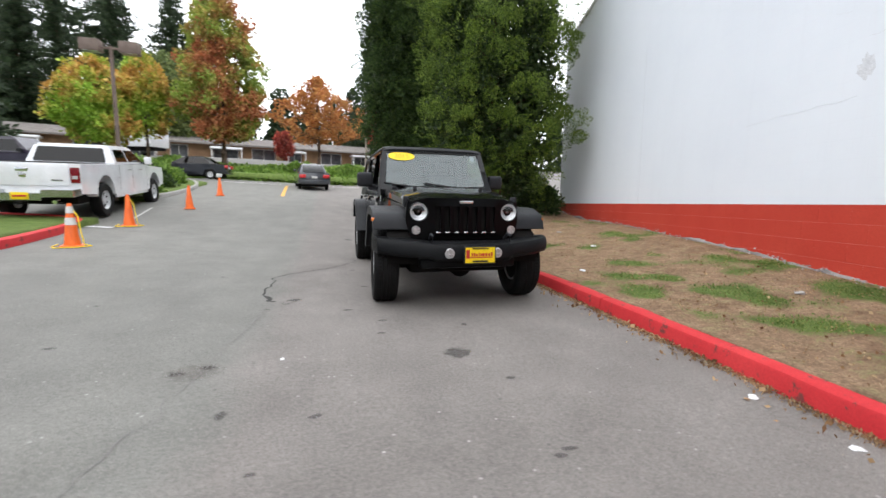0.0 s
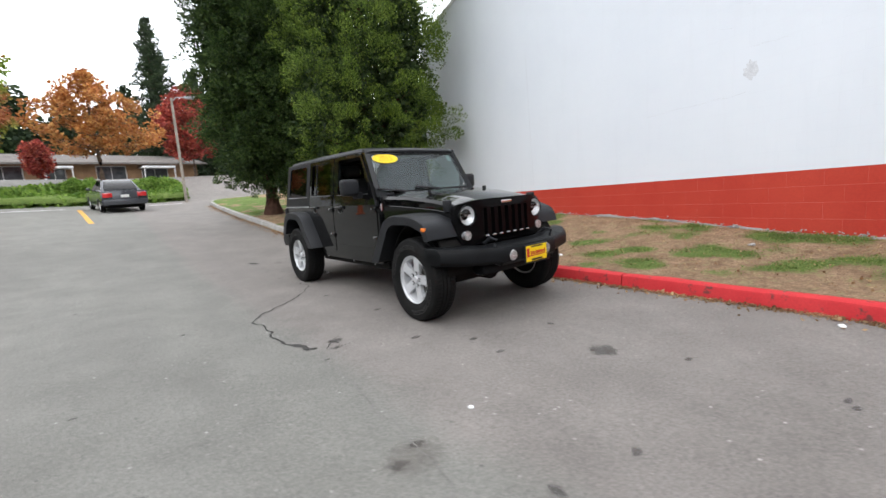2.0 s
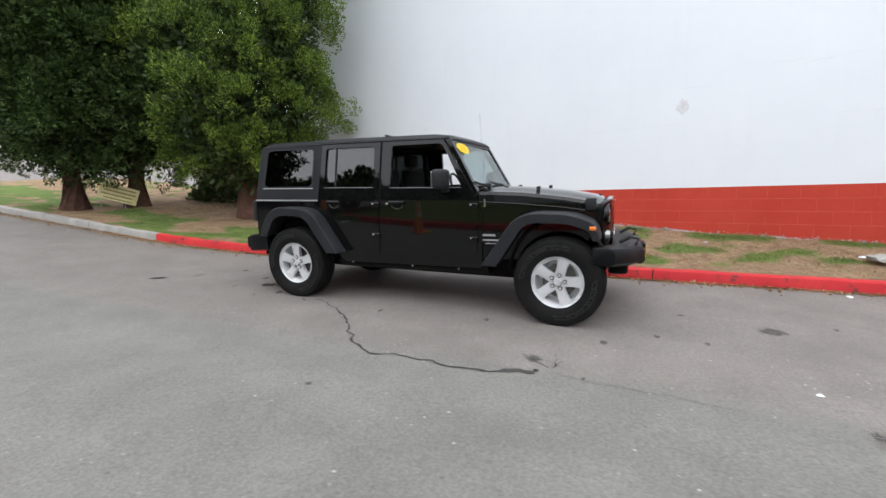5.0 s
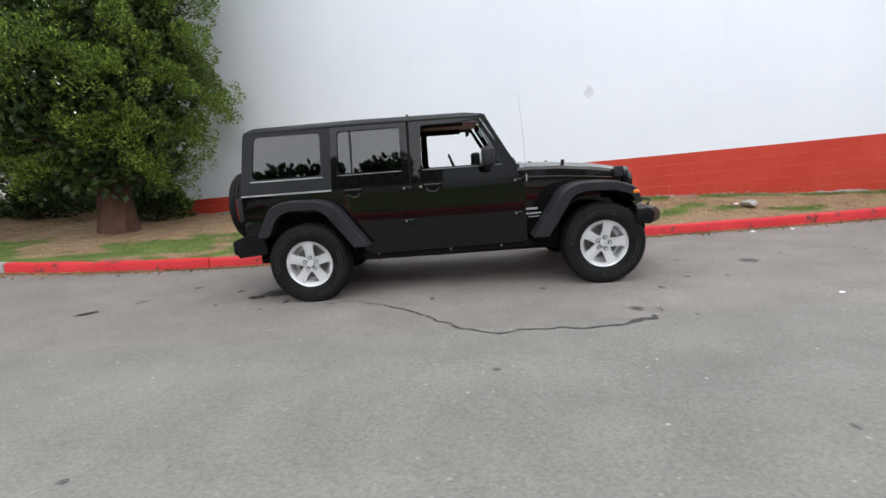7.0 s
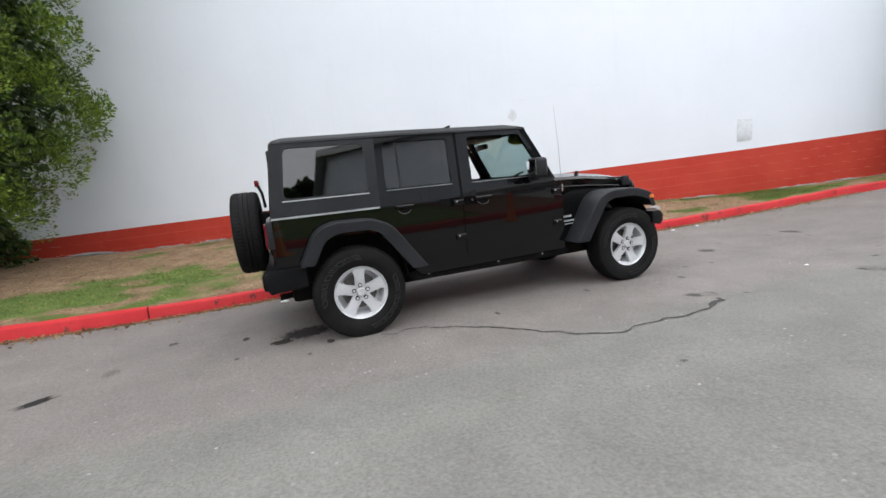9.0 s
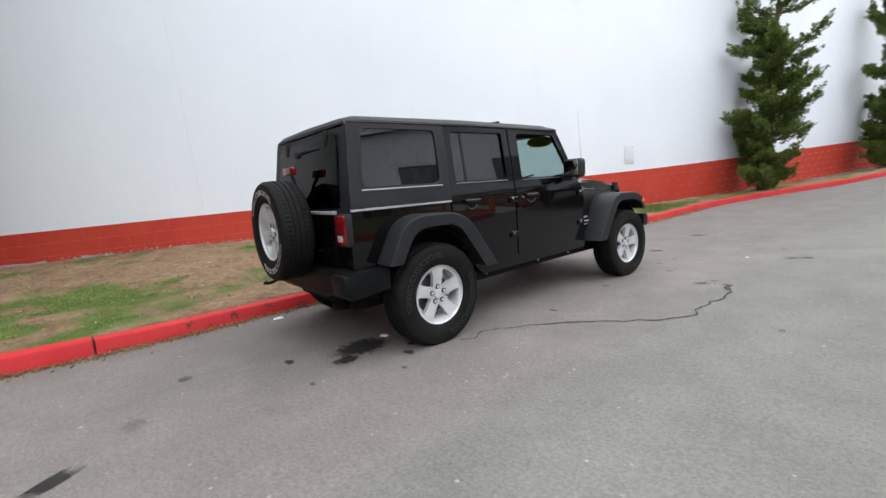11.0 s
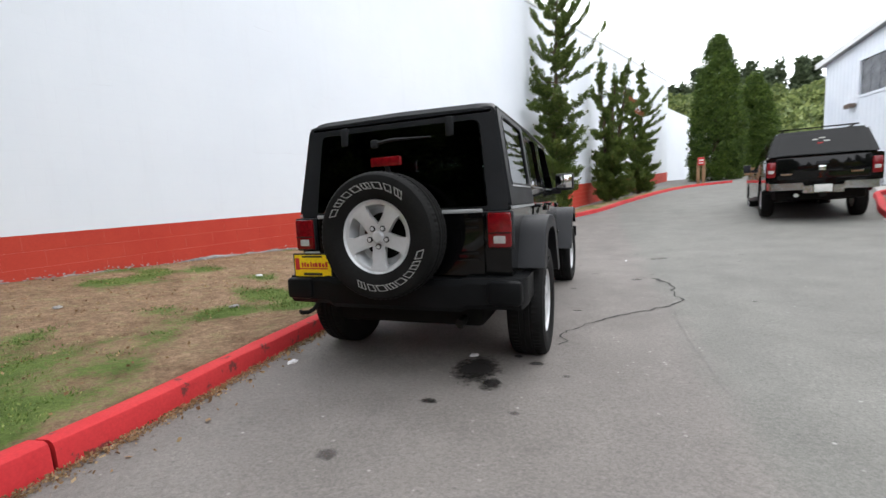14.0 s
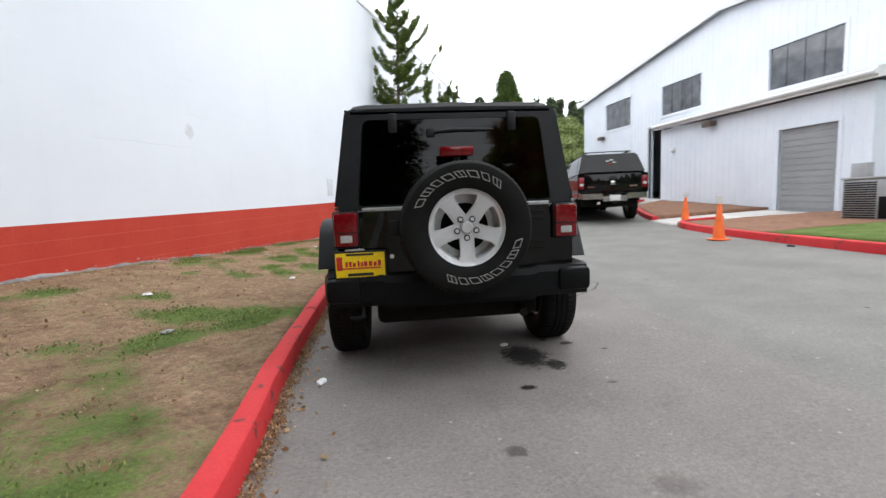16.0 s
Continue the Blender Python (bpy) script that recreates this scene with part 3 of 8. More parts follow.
def sprays(name, tufts, per, length, width, material, seed, lift=0.25):
    """Pointed tufts of small leaves; each tuft is (centre, axis, length, radius)."""
    rng = np.random.default_rng(seed)
    c = np.repeat(np.array([t[0] for t in tufts], float), per, axis=0)
    a = np.array([t[1] for t in tufts], float)
    a = np.repeat(a / (np.linalg.norm(a, axis=1)[:, None] + 1e-9), per, axis=0)
    ln = np.repeat(np.array([t[2] for t in tufts], float), per)
    rr = np.repeat(np.array([t[3] for t in tufts], float), per)
    n = len(c)
    s = rng.random(n) ** 0.8
    d = np.cross(a, rng.normal(size=(n, 3)))
    d /= np.linalg.norm(d, axis=1)[:, None] + 1e-9
    q = np.sqrt(rng.uniform(0.3, 1.0, n))
    prof = rr * np.sin(np.pi * (0.16 + 0.82 * s)) ** 0.8 * q
    pos = c + a * (ln * s)[:, None] + d * prof[:, None]
    way = a * (0.55 + 0.6 * s)[:, None] + d * (0.85 * q)[:, None] + rng.normal(size=(n, 3)) * 0.3
    way[:, 2] += lift
    way /= np.linalg.norm(way, axis=1)[:, None]
    side = np.cross(way, rng.normal(size=(n, 3)))
    side /= np.linalg.norm(side, axis=1)[:, None] + 1e-9
    size = rng.uniform(0.65, 1.35, n)[:, None]
    lf, wd = length * size, width * size
    v = np.empty((n, 4, 3))
    v[:, 0] = pos
    v[:, 1] = pos + way * lf * 0.5 + side * wd
    v[:, 2] = pos + way * lf
    v[:, 3] = pos + way * lf * 0.45 - side * wd
    return raw_mesh(name, v.reshape(-1, 3), np.arange(n * 4).reshape(n, 4), material)


# ---- lie of the land ----


def soft(v, k):
    v = v / k
    return k * (math.log1p(math.exp(-abs(v))) + max(v, 0))


def gz(x, y):
    """Height of the tarmac: flat where the car stands, rising to the left, to the street and down the lane."""
    return 0.045 * (soft(-x - 1.5, 0.5) - soft(-x - 9, 2)) + 0.085 * (soft(y - 4, 1.2) - soft(y - 21, 2.5)) + 0.055 * (soft(-y - 5.5, 1.5) - soft(-y - 45, 3)) + 0.2 * (soft(y - 28, 1.0) - soft(y - 42, 3)) - 0.005


def interp(table, t):
    if t <= table[0][0]:
        return table[0][1]
    for (a, b), (c, d) in zip(table, table[1:]):
        if t <= c:
            u = (t - a) / (c - a)
            return b + (d - b) * u
    return table[-1][1]


KERB = [(-29, -9.6), (-27, -6.6), (-24, -4.9), (-20, -3.3), (-17, -2.2), (-14.2, -1.35), (-11.6, -0.10), (-9.3, 0.72), (-7, 1.02), (-5, 1.17), (-3.8, 1.27), (-2, 1.31), (0, 1.26), (2.1, 1.15), (2.8, 1.06), (4, 0.96), (6, 0.82), (9, 0.86), (12, 0.85), (16, 1.0), (19.5, 1.35), (21.5, 2.2), (22.8, 3.6), (23.3, 5.6)]


def kerb_x(y):
    return interp(KERB, y)


# the long white wall: along u, facing the lane along n
WA, WB = 4.66, 0.285
W_LEN = math.hypot(1, WB)


def wall_x(y):
    return WA + WB * y


def base_z(y):
    """Ground level at the foot of the white wall."""
    rise = interp(((-9, 0), (-7, 0.05), (-5, 0.16), (-3, 0.19), (-1, 0.26), (1, 0.27), (2.5, 0.28), (4, 0.20), (6, 0.06), (9, 0.0)), y)
    return gz(wall_x(y), y) + 0.20 + rise - 0.012 * max(0, -y - 2) * (1 if y > -12 else 10 / max(10, -y - 2)) - 0.014 * max(0, -y - 10)

# ---- ground, kerbs, lawns ----


def axis_steps(lo, hi, step, far):
    inner = [lo + step * i for i in range(int((hi - lo) / step) + 1)]
    out, d, a = [], step * 2, inner[-1]
    while a < far:
        a += d
        d *= 1.35
        out.append(a)
    neg, d, a = [], step * 2, inner[0]
    while a > -far:
        a -= d
        d *= 1.35
        neg.append(a)
    return neg[::-1] + inner + out


def sheet(name, xs, ys, height, material, smooth=True):
    nx, ny = len(xs), len(ys)
    v = np.array([(x, y, height(x, y)) for y in ys for x in xs])
    f = np.array([(j * nx + i, j * nx + i + 1, (j + 1) * nx + i + 1, (j + 1) * nx + i) for j in range(ny - 1) for i in range(nx - 1)])
    return raw_mesh(name, v, f, material, smooth)


ground = solo("ground", sheet("ground", axis_steps(-16, 10, 0.5, 700), axis_steps(-36, 34, 0.5, 900), gz, M_asphalt), None, "worn grey tarmac drive with stains and patches", "ground", "structure")


def ruled(name, left, right, rows, cols, height, material, skirt=0.3):
    """A strip of land between two edge lines left(t), right(t), t from 0 to 1; height(x, y, u)."""
    v, f = [], []
    for j in range(rows + 1):
        a, b = Vector((*left(j / rows), 0)), Vector((*right(j / rows), 0))
        for i in range(cols + 1):
            p = a.lerp(b, i / cols)
            v.append((p.x, p.y, height(p.x, p.y, i / cols)))
    n = cols + 1
    for j in range(rows):
        for i in range(cols):
            f.append((j * n + i, j * n + i + 1, (j + 1) * n + i + 1, (j + 1) * n + i))
    rim = [i for i in range(n)] + [j * n + cols for j in range(1, rows + 1)] + [rows * n + i for i in range(cols - 1, -1, -1)] + [j * n for j in range(rows - 1, 0, -1)]
    low = len(v)
    for i in rim:
        v.append((v[i][0], v[i][1], v[i][2] - skirt))
    for k in range(len(rim)):
        k2 = (k + 1) % len(rim)
        f.append((rim[k], low + k, low + k2, rim[k2]))
    return raw_mesh(name, np.array(v), np.array(f), material, True)


def rough(x, y, amount):
    return amount * (noise.noise(Vector((x * 0.9, y * 0.9, 3))) + 0.5 * noise.noise(Vector((x * 3.1, y * 3.1, 7))))


LAWN_Y0, LAWN_Y1 = -28.0, 22.6


def lawn_right(y):
    return wall_x(y) - 0.004 if y < 8.9 else 7.2 + (y - 8.9) * 0.12


def lawn_z(x, y, u):
    top = gz(kerb_x(y), y) + 0.145
    far = base_z(y) if y < 9 else gz(9, y) + 0.40
    e = u * u * (3 - 2 * u)
    return top + (far - top) * (0.35 * u + 0.65 * e) + rough(x, y, 0.028) * min(1, u * 6) * min(1, (1 - u) * 8)


def lawn_edge_l(t):
    y = LAWN_Y0 + (LAWN_Y1 - LAWN_Y0) * t
    return (min(kerb_x(y) + 0.13, lawn_right(y) - 0.05), y)


def lawn_edge_r(t):
    y = LAWN_Y0 + (LAWN_Y1 - LAWN_Y0) * t
    return (max(lawn_right(y), kerb_x(y) + 0.18), y)


def cover(x, y, u):
    """How grassy the verge is, 0 to 1: more along the kerb towards the cedars and at the wall's foot."""
    v = 0.35 + 0.50 * noise.noise(Vector((x * 1.1, y * 0.7, 2))) + 0.50 * noise.noise(Vector((x * 2.6, y * 1.9, 8)))
    v += 0.22 * max(0, 1 - abs(u - 0.33) / 0.22) * min(1, max(0, (y - 0.5) / 2)) - 0.18 * max(0, 1 - u / 0.14) * (y < 5) + 0.25 * max(0, 1 - abs(u - 0.93) / 0.12) * (y < -2) + 0.12 * (y < -7) - 0.22 * max(0, 1 - abs(u - 0.55) / 0.25) * (y > -1)
    v += 0.30 * (u < 0.30) * min(1, max(0, (y - 2.6) / 1.5)) - 0.6 * max(0, 1 - math.hypot(x - 3.7, y - 6.9) / 3.2) - 0.5 * max(0, 1 - math.hypot(x - 2.4, y - 10.7) / 2.8)
    return min(1, max(0, v))


lawn_me = ruled("lawn", lawn_edge_l, lawn_edge_r, 420, 34, lawn_z, M_lawn)
cov = lawn_me.attributes.new("cover", "FLOAT", "POINT")
cov.data.foreach_set("value", [cover(v.co.x, v.co.y, (v.co.x - kerb_x(v.co.y)) / max(0.3, lawn_right(v.co.y) - kerb_x(v.co.y))) for v in lawn_me.vertices])
solo("lawn", lawn_me, None, "worn lawn verge of bare earth and thin grass", "lawn", "structure")


def kerb_piece(bm, pts, w=0.16, h=0.145, side=1.0):
    """A run of kerb along road-side points; its body lies to the side given."""
    prof = [(0.0, -0.12), (0.012, h - 0.035), (0.022, h - 0.012), (0.045, h), (w - 0.02, h), (w, h - 0.02), (w, -0.12)]
    secs = []
    for i, p in enumerate(pts):
        a, b = Vector(pts[max(i - 1, 0)]), Vector(pts[min(i + 1, len(pts) - 1)])
        t = (b - a).normalized()
        nrm = Vector((t.y, -t.x)) * side
        secs.append([(p[0] + nrm.x * u, p[1] + nrm.y * u, gz(p[0], p[1]) + z + 0.009 * noise.noise(Vector((p[0] * 2.3, p[1] * 2.3, u * 9)))) for u, z in prof])
    return loft(bm, secs)


def resample(line, step):
    out, pts = [], [Vector(p) for p in line]
    for a, b in zip(pts, pts[1:]):
        k = max(1, round((b - a).length / step))
        out += [tuple(a.lerp(b, i / k)) for i in range(k)]
    return out + [tuple(pts[-1])]


def smooth_line(line, times=2):
    pts = [Vector(p) for p in line]
    for _ in range(times):
        q = [pts[0]]
        for a, b in zip(pts, pts[1:]):
            q += [a.lerp(b, 0.25), a.lerp(b, 0.75)]
        pts = q + [pts[-1]]
    return [tuple(p) for p in pts]


def kerb_run(name, line, material, label, stone, side=1.0):
    """A kerb of cast lengths with open joints."""
    top = thing(name, label, "kerb", kind="structure")
    pts = resample(line, 0.25)
    per = max(2, round(stone / 0.25))
    for i in range(0, len(pts) - 1, per):
        run = [Vector(p) for p in pts[i:i + per + 1]]
        if len(run) < 2:
            continue
        run[0] = run[0].lerp(run[1], 0.028)
        run[-1] = run[-1].lerp(run[-2], 0.028)
        part("kerb_stone", kerb_piece(bmesh.new(), [tuple(p) for p in run], 0.16 + random.uniform(-0.006, 0.006), 0.145 + random.uniform(-0.006, 0.006), side), material, top)
    return top


kerb_line = smooth_line([(x, y) for y, x in KERB], 2)
split = min(range(len(kerb_line)), key=lambda i: abs(kerb_line[i][1] - 6.15))
kerb_run("kerb_wall_side", kerb_line[:split + 1][::-1], M_red_kerb, "red painted concrete kerb, chipped and scuffed", 3.1, side=-1.0)
kerb_run("kerb_grey_end", kerb_line[split:], M_grey_kerb, "bare grey concrete kerb round the lawn's end", 2.2)
kerb_run("kerb_island", smooth_line([(-8.2, -5.95), (-7.2, -5.95), (-6.7, -5.6), (-6.45, -4.6), (-6.25, -3), (-6.02, 0), (-6.15, 2), (-6.4, 4.4), (-6.6, 5.1), (-7.4, 5.5), (-9, 5.6)], 2), M_red_kerb, "red painted kerb round the grass island", 3.0, side=-1.0)
kerb_run("kerb_mulch_bed", smooth_line([(-7.05, -7.2), (-7.6, -8.8), (-8.9, -11.6), (-9.6, -13.4), (-10.8, -14.2)], 2), M_red_kerb, "red and black painted kerb of the mulch bed", 2.4, side=1.0)
kerb_run("kerb_shrub_bed", smooth_line([(-11.5, 9.2), (-8.6, 9.3), (-7.3, 9.7), (-6.9, 11), (-6.8, 13.5), (-7.3, 17), (-8.8, 20), (-11.5, 21)], 2), M_grey_kerb, "grey concrete kerb round the shrub bed", 2.5, side=-1.0)


def bed(name, quad, material, off, label, category, n=(16, 16), uneven=0.015):
    a, b, c, d = (Vector(p) for p in quad)
    return solo(name, ruled(name, lambda t: tuple(a.lerp(b, t)), lambda t: tuple(d.lerp(c, t)), n[0], n[1], lambda x, y, u: gz(x, y) + off + rough(x, y, uneven), material, 0.25), None, label, category, "structure")


bed("grass_island", ((-6.5, -2.6), (-6.42, 5.2), (-13, 5.4), (-13, -2.6)), M_lawn_green, 0.13, "green mown grass island inside the red kerb", "lawn", (30, 20))
bed("mulch_near", ((-6.75, -5.6), (-6.36, -2.62), (-13, -2.62), (-11.42, -5.55)), M_mulch, 0.12, "brown bark mulch beside the workshop", "mulch", (14, 20), 0.03)
bed("concrete_apron", ((-7.0, -7.25), (-6.85, -6.0), (-11.42, -5.6), (-11.42, -7.85)), M_concrete, 0.035, "pale concrete path to the roller door", "path", (8, 20), 0.004)
bed("mulch_far", ((-9.0, -11.6), (-7.2, -7.3), (-11.42, -7.9), (-11.42, -13.6)), M_mulch, 0.12, "brown bark mulch bed against the workshop", "mulch", (16, 14), 0.03)
bed("concrete_landing", ((-11.2, -16.6), (-10.0, -13.8), (-12.3, -13.7), (-12.3, -16.8)), M_concrete, 0.06, "concrete landing before the dark doorway", "path", (8, 8), 0.003)
bed("shrub_bed", ((-11.5, 9.4), (-7.0, 9.6), (-7.2, 17.5), (-11.4, 21)), M_lawn_green, 0.13, "grassy shrub bed inside a grey kerb", "lawn", (14, 20), 0.03)

# painted marks
def strip(name, line, width, material, label, z=0.004):
    bm = bmesh.new()
    pts = resample(line, 0.4)
    prev = None
    for i, p in enumerate(pts):
        a, b = Vector(pts[max(i - 1, 0)]), Vector(pts[min(i + 1, len(pts) - 1)])
        t = (b - a).normalized()
        nn = Vector((t.y, -t.x)) * width / 2
        row = [bm.verts.new((p[0] + s * nn.x, p[1] + s * nn.y, gz(p[0] + s * nn.x, p[1] + s * nn.y) + z)) for s in (-1, 1)]
        if prev:
            bm.faces.new((prev[0], prev[1], row[1], row[0]))
        prev = row
    return solo(name, bm, material, label, "road marking", "structure")


strip("yellow_line", [(-3.3, 13.4), (-3.7, 20.2)], 0.15, M_road_yellow, "short yellow centre line at the drive's mouth", 0.012)
strip("stop_line", [(-7.2, 21.0), (-4.2, 21.6)], 0.3, M_white_paint, "white stop line at the street", 0.012)
strip("white_stall_line", [(-5.9, 4.6), (-7.9, 4.9)], 0.12, M_white_paint, "worn white parking line beside the cone", 0.012)
strip("faded_stall_line", [(-6.0, 5.6), (-6.4, 8.2)], 0.06, M_concrete, "faded white curved line on the tarmac", 0.012)
strip("street_edge_line", [(-1.2, 22.2), (0.6, 22.4)], 0.3, M_white_paint, "white painted bar at the street edge", 0.012)

# ---- the long white wall ----
W_M = Matrix.Translation((WA, 0, 0)) @ Matrix.Rotation(-math.atan(WB), 4, "Z")
S0, S1 = -44.3, 8.74


def band_h(s):
    return 1.06 - 0.026 * s / W_LEN + 0.027 * soft(-s / W_LEN - 9, 1.5)


def top_h(s):
    return 7.35 - 0.087 * s / W_LEN + 0.020 * soft(-s / W_LEN - 9, 1.5)


M_scuff = surf("scuffed_grey_paint", (0.585, 0.60, 0.63), (0.70, 0.72, 0.75), 14, 0.8, 0, 50, 0.4)
wall = thing("wall_white", "tall white painted block wall with a red painted base", "wall", W_M, kind="structure")
bm = bmesh.new()
secs = []
for k in range(55):
    s = S0 + (S1 - S0) * k / 54
    secs.append([(0.0, s, band_h(s)), (0.0, s, top_h(s)), (0.3, s, top_h(s)), (0.3, s, -0.4), (0.012, s, -0.4), (0.012, s, band_h(s))])
loft(bm, secs)
part("upper_wall", bm, M_white_wall, wall, smooth=0)
bm = bmesh.new()
loft(bm, [[(-0.03, s, top_h(s) - 0.10), (-0.03, s, top_h(s) + 0.02), (0.33, s, top_h(s) + 0.02), (0.33, s, top_h(s) - 0.10)] for s in [S0 + (S1 - S0) * k / 54 for k in range(55)]])
part("coping", bm, M_trim, wall, "thin metal coping strip", 0)


def foot_z(s):
    """Top of the broken footing: it shows in places only."""
    return base_z(s / W_LEN) + 0.012 + 0.095 * noise.noise(Vector((s * 0.9, 0, 1))) + 0.03 * noise.noise(Vector((s * 5, 0, 4)))


bm = bmesh.new()
loft(bm, [[(-0.05, s, -0.5), (-0.05, s, foot_z(s) - 0.025), (-0.02, s, foot_z(s)), (0.0, s, foot_z(s)), (0.0, s, -0.5)] for s in [S0 + 0.15 * k for k in range(int((S1 - S0) / 0.15))]])
part("footing", bm, M_grey_base, wall, "bare chipped concrete footing")
flakes = bmesh.new()
frng = random.Random(17)
for _ in range(420):
    fs = frng.uniform(-11, 8) if frng.random() < 0.4 else frng.choice((-5.6, -4.3, -2.2, 0.6, 1.7, 3.4)) + frng.gauss(0, 0.45)
    fw, fh = frng.uniform(0.003, 0.013), frng.uniform(0.003, 0.009)
    fx, fz = -0.06 - abs(frng.gauss(0, 0.05)), base_z(fs / W_LEN) + frng.uniform(0.0, 0.05)
    if frng.random() < 0.45:
        fx, fz = -0.004, base_z(fs / W_LEN) + abs(frng.gauss(0, 0.03))
    box(flakes, fx - 0.006, fx + 0.006, fs - fw, fs + fw, fz - fh, fz + fh)
tagged(part("paint_flakes", flakes, surf("pale_mortar_flakes", (0.22, 0.205, 0.20), (0.50, 0.49, 0.49), 9, 0.85, 0, 60, 0.2), wall, "pale flakes of paint and mortar at the wall's foot", 0), kind="stuff")
# long crack, scuffed patches, cover plate
for k, line in enumerate((((-1.3, 2.17), (-2.24, 2.20), (-2.97, 2.235)), ((-2.6, 3.16), (-2.78, 3.10)), ((-3.02, 2.80), (-3.47, 2.78)), ((-4.6, 2.95), (-5.2, 3.0)))):
    pts = []
    for p, q in zip(line, line[1:]):
        pts += [(-0.001, p[0] + (q[0] - p[0]) * i / 6, p[1] + (q[1] - p[1]) * i / 6 + 0.03 * noise.noise(Vector((k, p[0] + i * 1.7, 0)))) for i in range(7)]
    part("hairline_crack", tube(bmesh.new(), pts, 0.0016, 4), M_scuff, wall, "thin slanting crack")
part("hairline_crack", tube(bmesh.new(), [(-0.0005, 1.93 + 0.012 * k + 0.02 * noise.noise(Vector((k, 5, 0))), 1.05 + 0.25 * k) for k in range(14)], 0.0028, 4), M_scuff, wall, "thin vertical crack")
bm = bmesh.new()
rim_pts = []
for k in range(22):
    kx = 0.78 + 0.55 * noise.noise(Vector((k * 0.7, 0, 0)))
    rim_pts.append(bm.verts.new((-0.003, -3.03 + 0.115 * kx * math.cos(k * math.tau / 22), 2.50 + 0.15 * kx * math.sin(k * math.tau / 22))))
hub = bm.verts.new((-0.005, -3.03, 2.50))
for k in range(22):
    bm.faces.new((rim_pts[k], rim_pts[(k + 1) % 22], hub))
part("patched_hole", bm, M_scuff, wall, "rough round patch in the paint")
part("cover_plate", box(bmesh.new(), -0.012, 0.0, -8.48, -8.14, 1.48, 1.96, 0.004), M_scuff, wall, "pale grey cover plate")
for yy, zz, ln in ((-4.6, 3.0, 0.5), (-3.2, 3.35, 0.3), (-1.9, 4.3, 0.35), (-5.6, 2.2, 0.6), (0.6, 2.9, 0.25), (-4.9, 4.1, 0.4)):
    part("scuff", tube(bmesh.new(), [(-0.001, yy + ln * i / 5, zz + 0.05 * noise.noise(Vector((yy, i * 1.3, 0)))) for i in range(6)], 0.0014, 4), M_scuff, wall)

# red base: blocks near the parked car are pieces, the rest one run
COURSE, BLK = 0.2, 0.4


def block_mesh():
    return finish("block", box(bmesh.new(), 0.0, 0.012, -BLK / 2 + 0.0007, BLK / 2 - 0.0007, -COURSE / 2 + 0.0012, COURSE / 2 - 0.0012, 0.0008, 1), M_red_block)


blk = block_mesh()
red = thing("red_wall_base", "red painted block base of the white wall", "wall", W_M, kind="structure")
bm = bmesh.new()
loft(bm, [[(0.0016, s, -0.4), (0.0016, s, band_h(s) - 0.002), (0.011, s, band_h(s) - 0.002), (0.011, s, -0.4)] for s in [S0 + (S1 - S0) * k / 54 for k in range(55)]])
part("joints", bm, M_red_joint, red, "paler raked joints", 0)
rest = bmesh.new()
s = S0 + BLK / 2
while s < S1 - BLK / 2:
    for c in range(8):
        ss = s + (BLK / 2 if c % 2 else 0)
        z = band_h(ss) - COURSE * (c + 0.5)
        if z < base_z(ss / W_LEN) - 0.15 or ss > S1 - BLK / 2:
            continue
        if -12.0 < ss < 6.6:
            ob = part("block", blk, None, red)
            ob.matrix_basis = Matrix.Translation((0, ss, z)) @ Matrix.Rotation(-0.026, 4, "X")
        else:
            box(rest, 0.0, 0.003, ss - BLK / 2 + 0.0007, ss + BLK / 2 - 0.0007, z - COURSE / 2 + 0.0025, z + COURSE / 2 - 0.0025)
    s += BLK
tagged(part("far_blocks", rest, M_red_block, red, "", 0), kind="stuff")

# lower white building beyond the wall's end, with a dark grey end block
far_wall = thing("wall_far", "lower plain white wall beyond the long wall", "wall", kind="structure")
bm = bmesh.new()
loft(bm, [[(x, y, 0.5), (x, y, z), (x + 3, y + 0.3, z), (x + 3, y + 0.3, 0.5)] for x, y, z in ((-7.6, -44.6, 9.6), (-10.2, -50, 9.4), (-11.4, -53, 9.3))])
part("far_wall_face", bm, M_white_wall, far_wall, "", 0)
part("dark_recess", bx(-14.0, -11.3, -54.5, -53.2, 0.5, 8.6, bev=0.02), M_siding_grey, far_wall, "dark grey block at the far wall's end")

# ---- workshop building on the other side ----


def bpt(x, y, h):
    return (x, y, h - 0.03 * y)


def face_x(y):
    return -12.9 - 0.045 * (y + 7)


shop = thing("workshop_building", "pale blue-grey metal workshop with a low annex and roller door", "building", kind="structure")


def gable(y):
    return 6.44 + (7.85 - 6.44) * (1 - abs(y + 11.6) / 11.8)


def on_main(u, v, d):
    return bpt(face_x(u) - d, u, v)


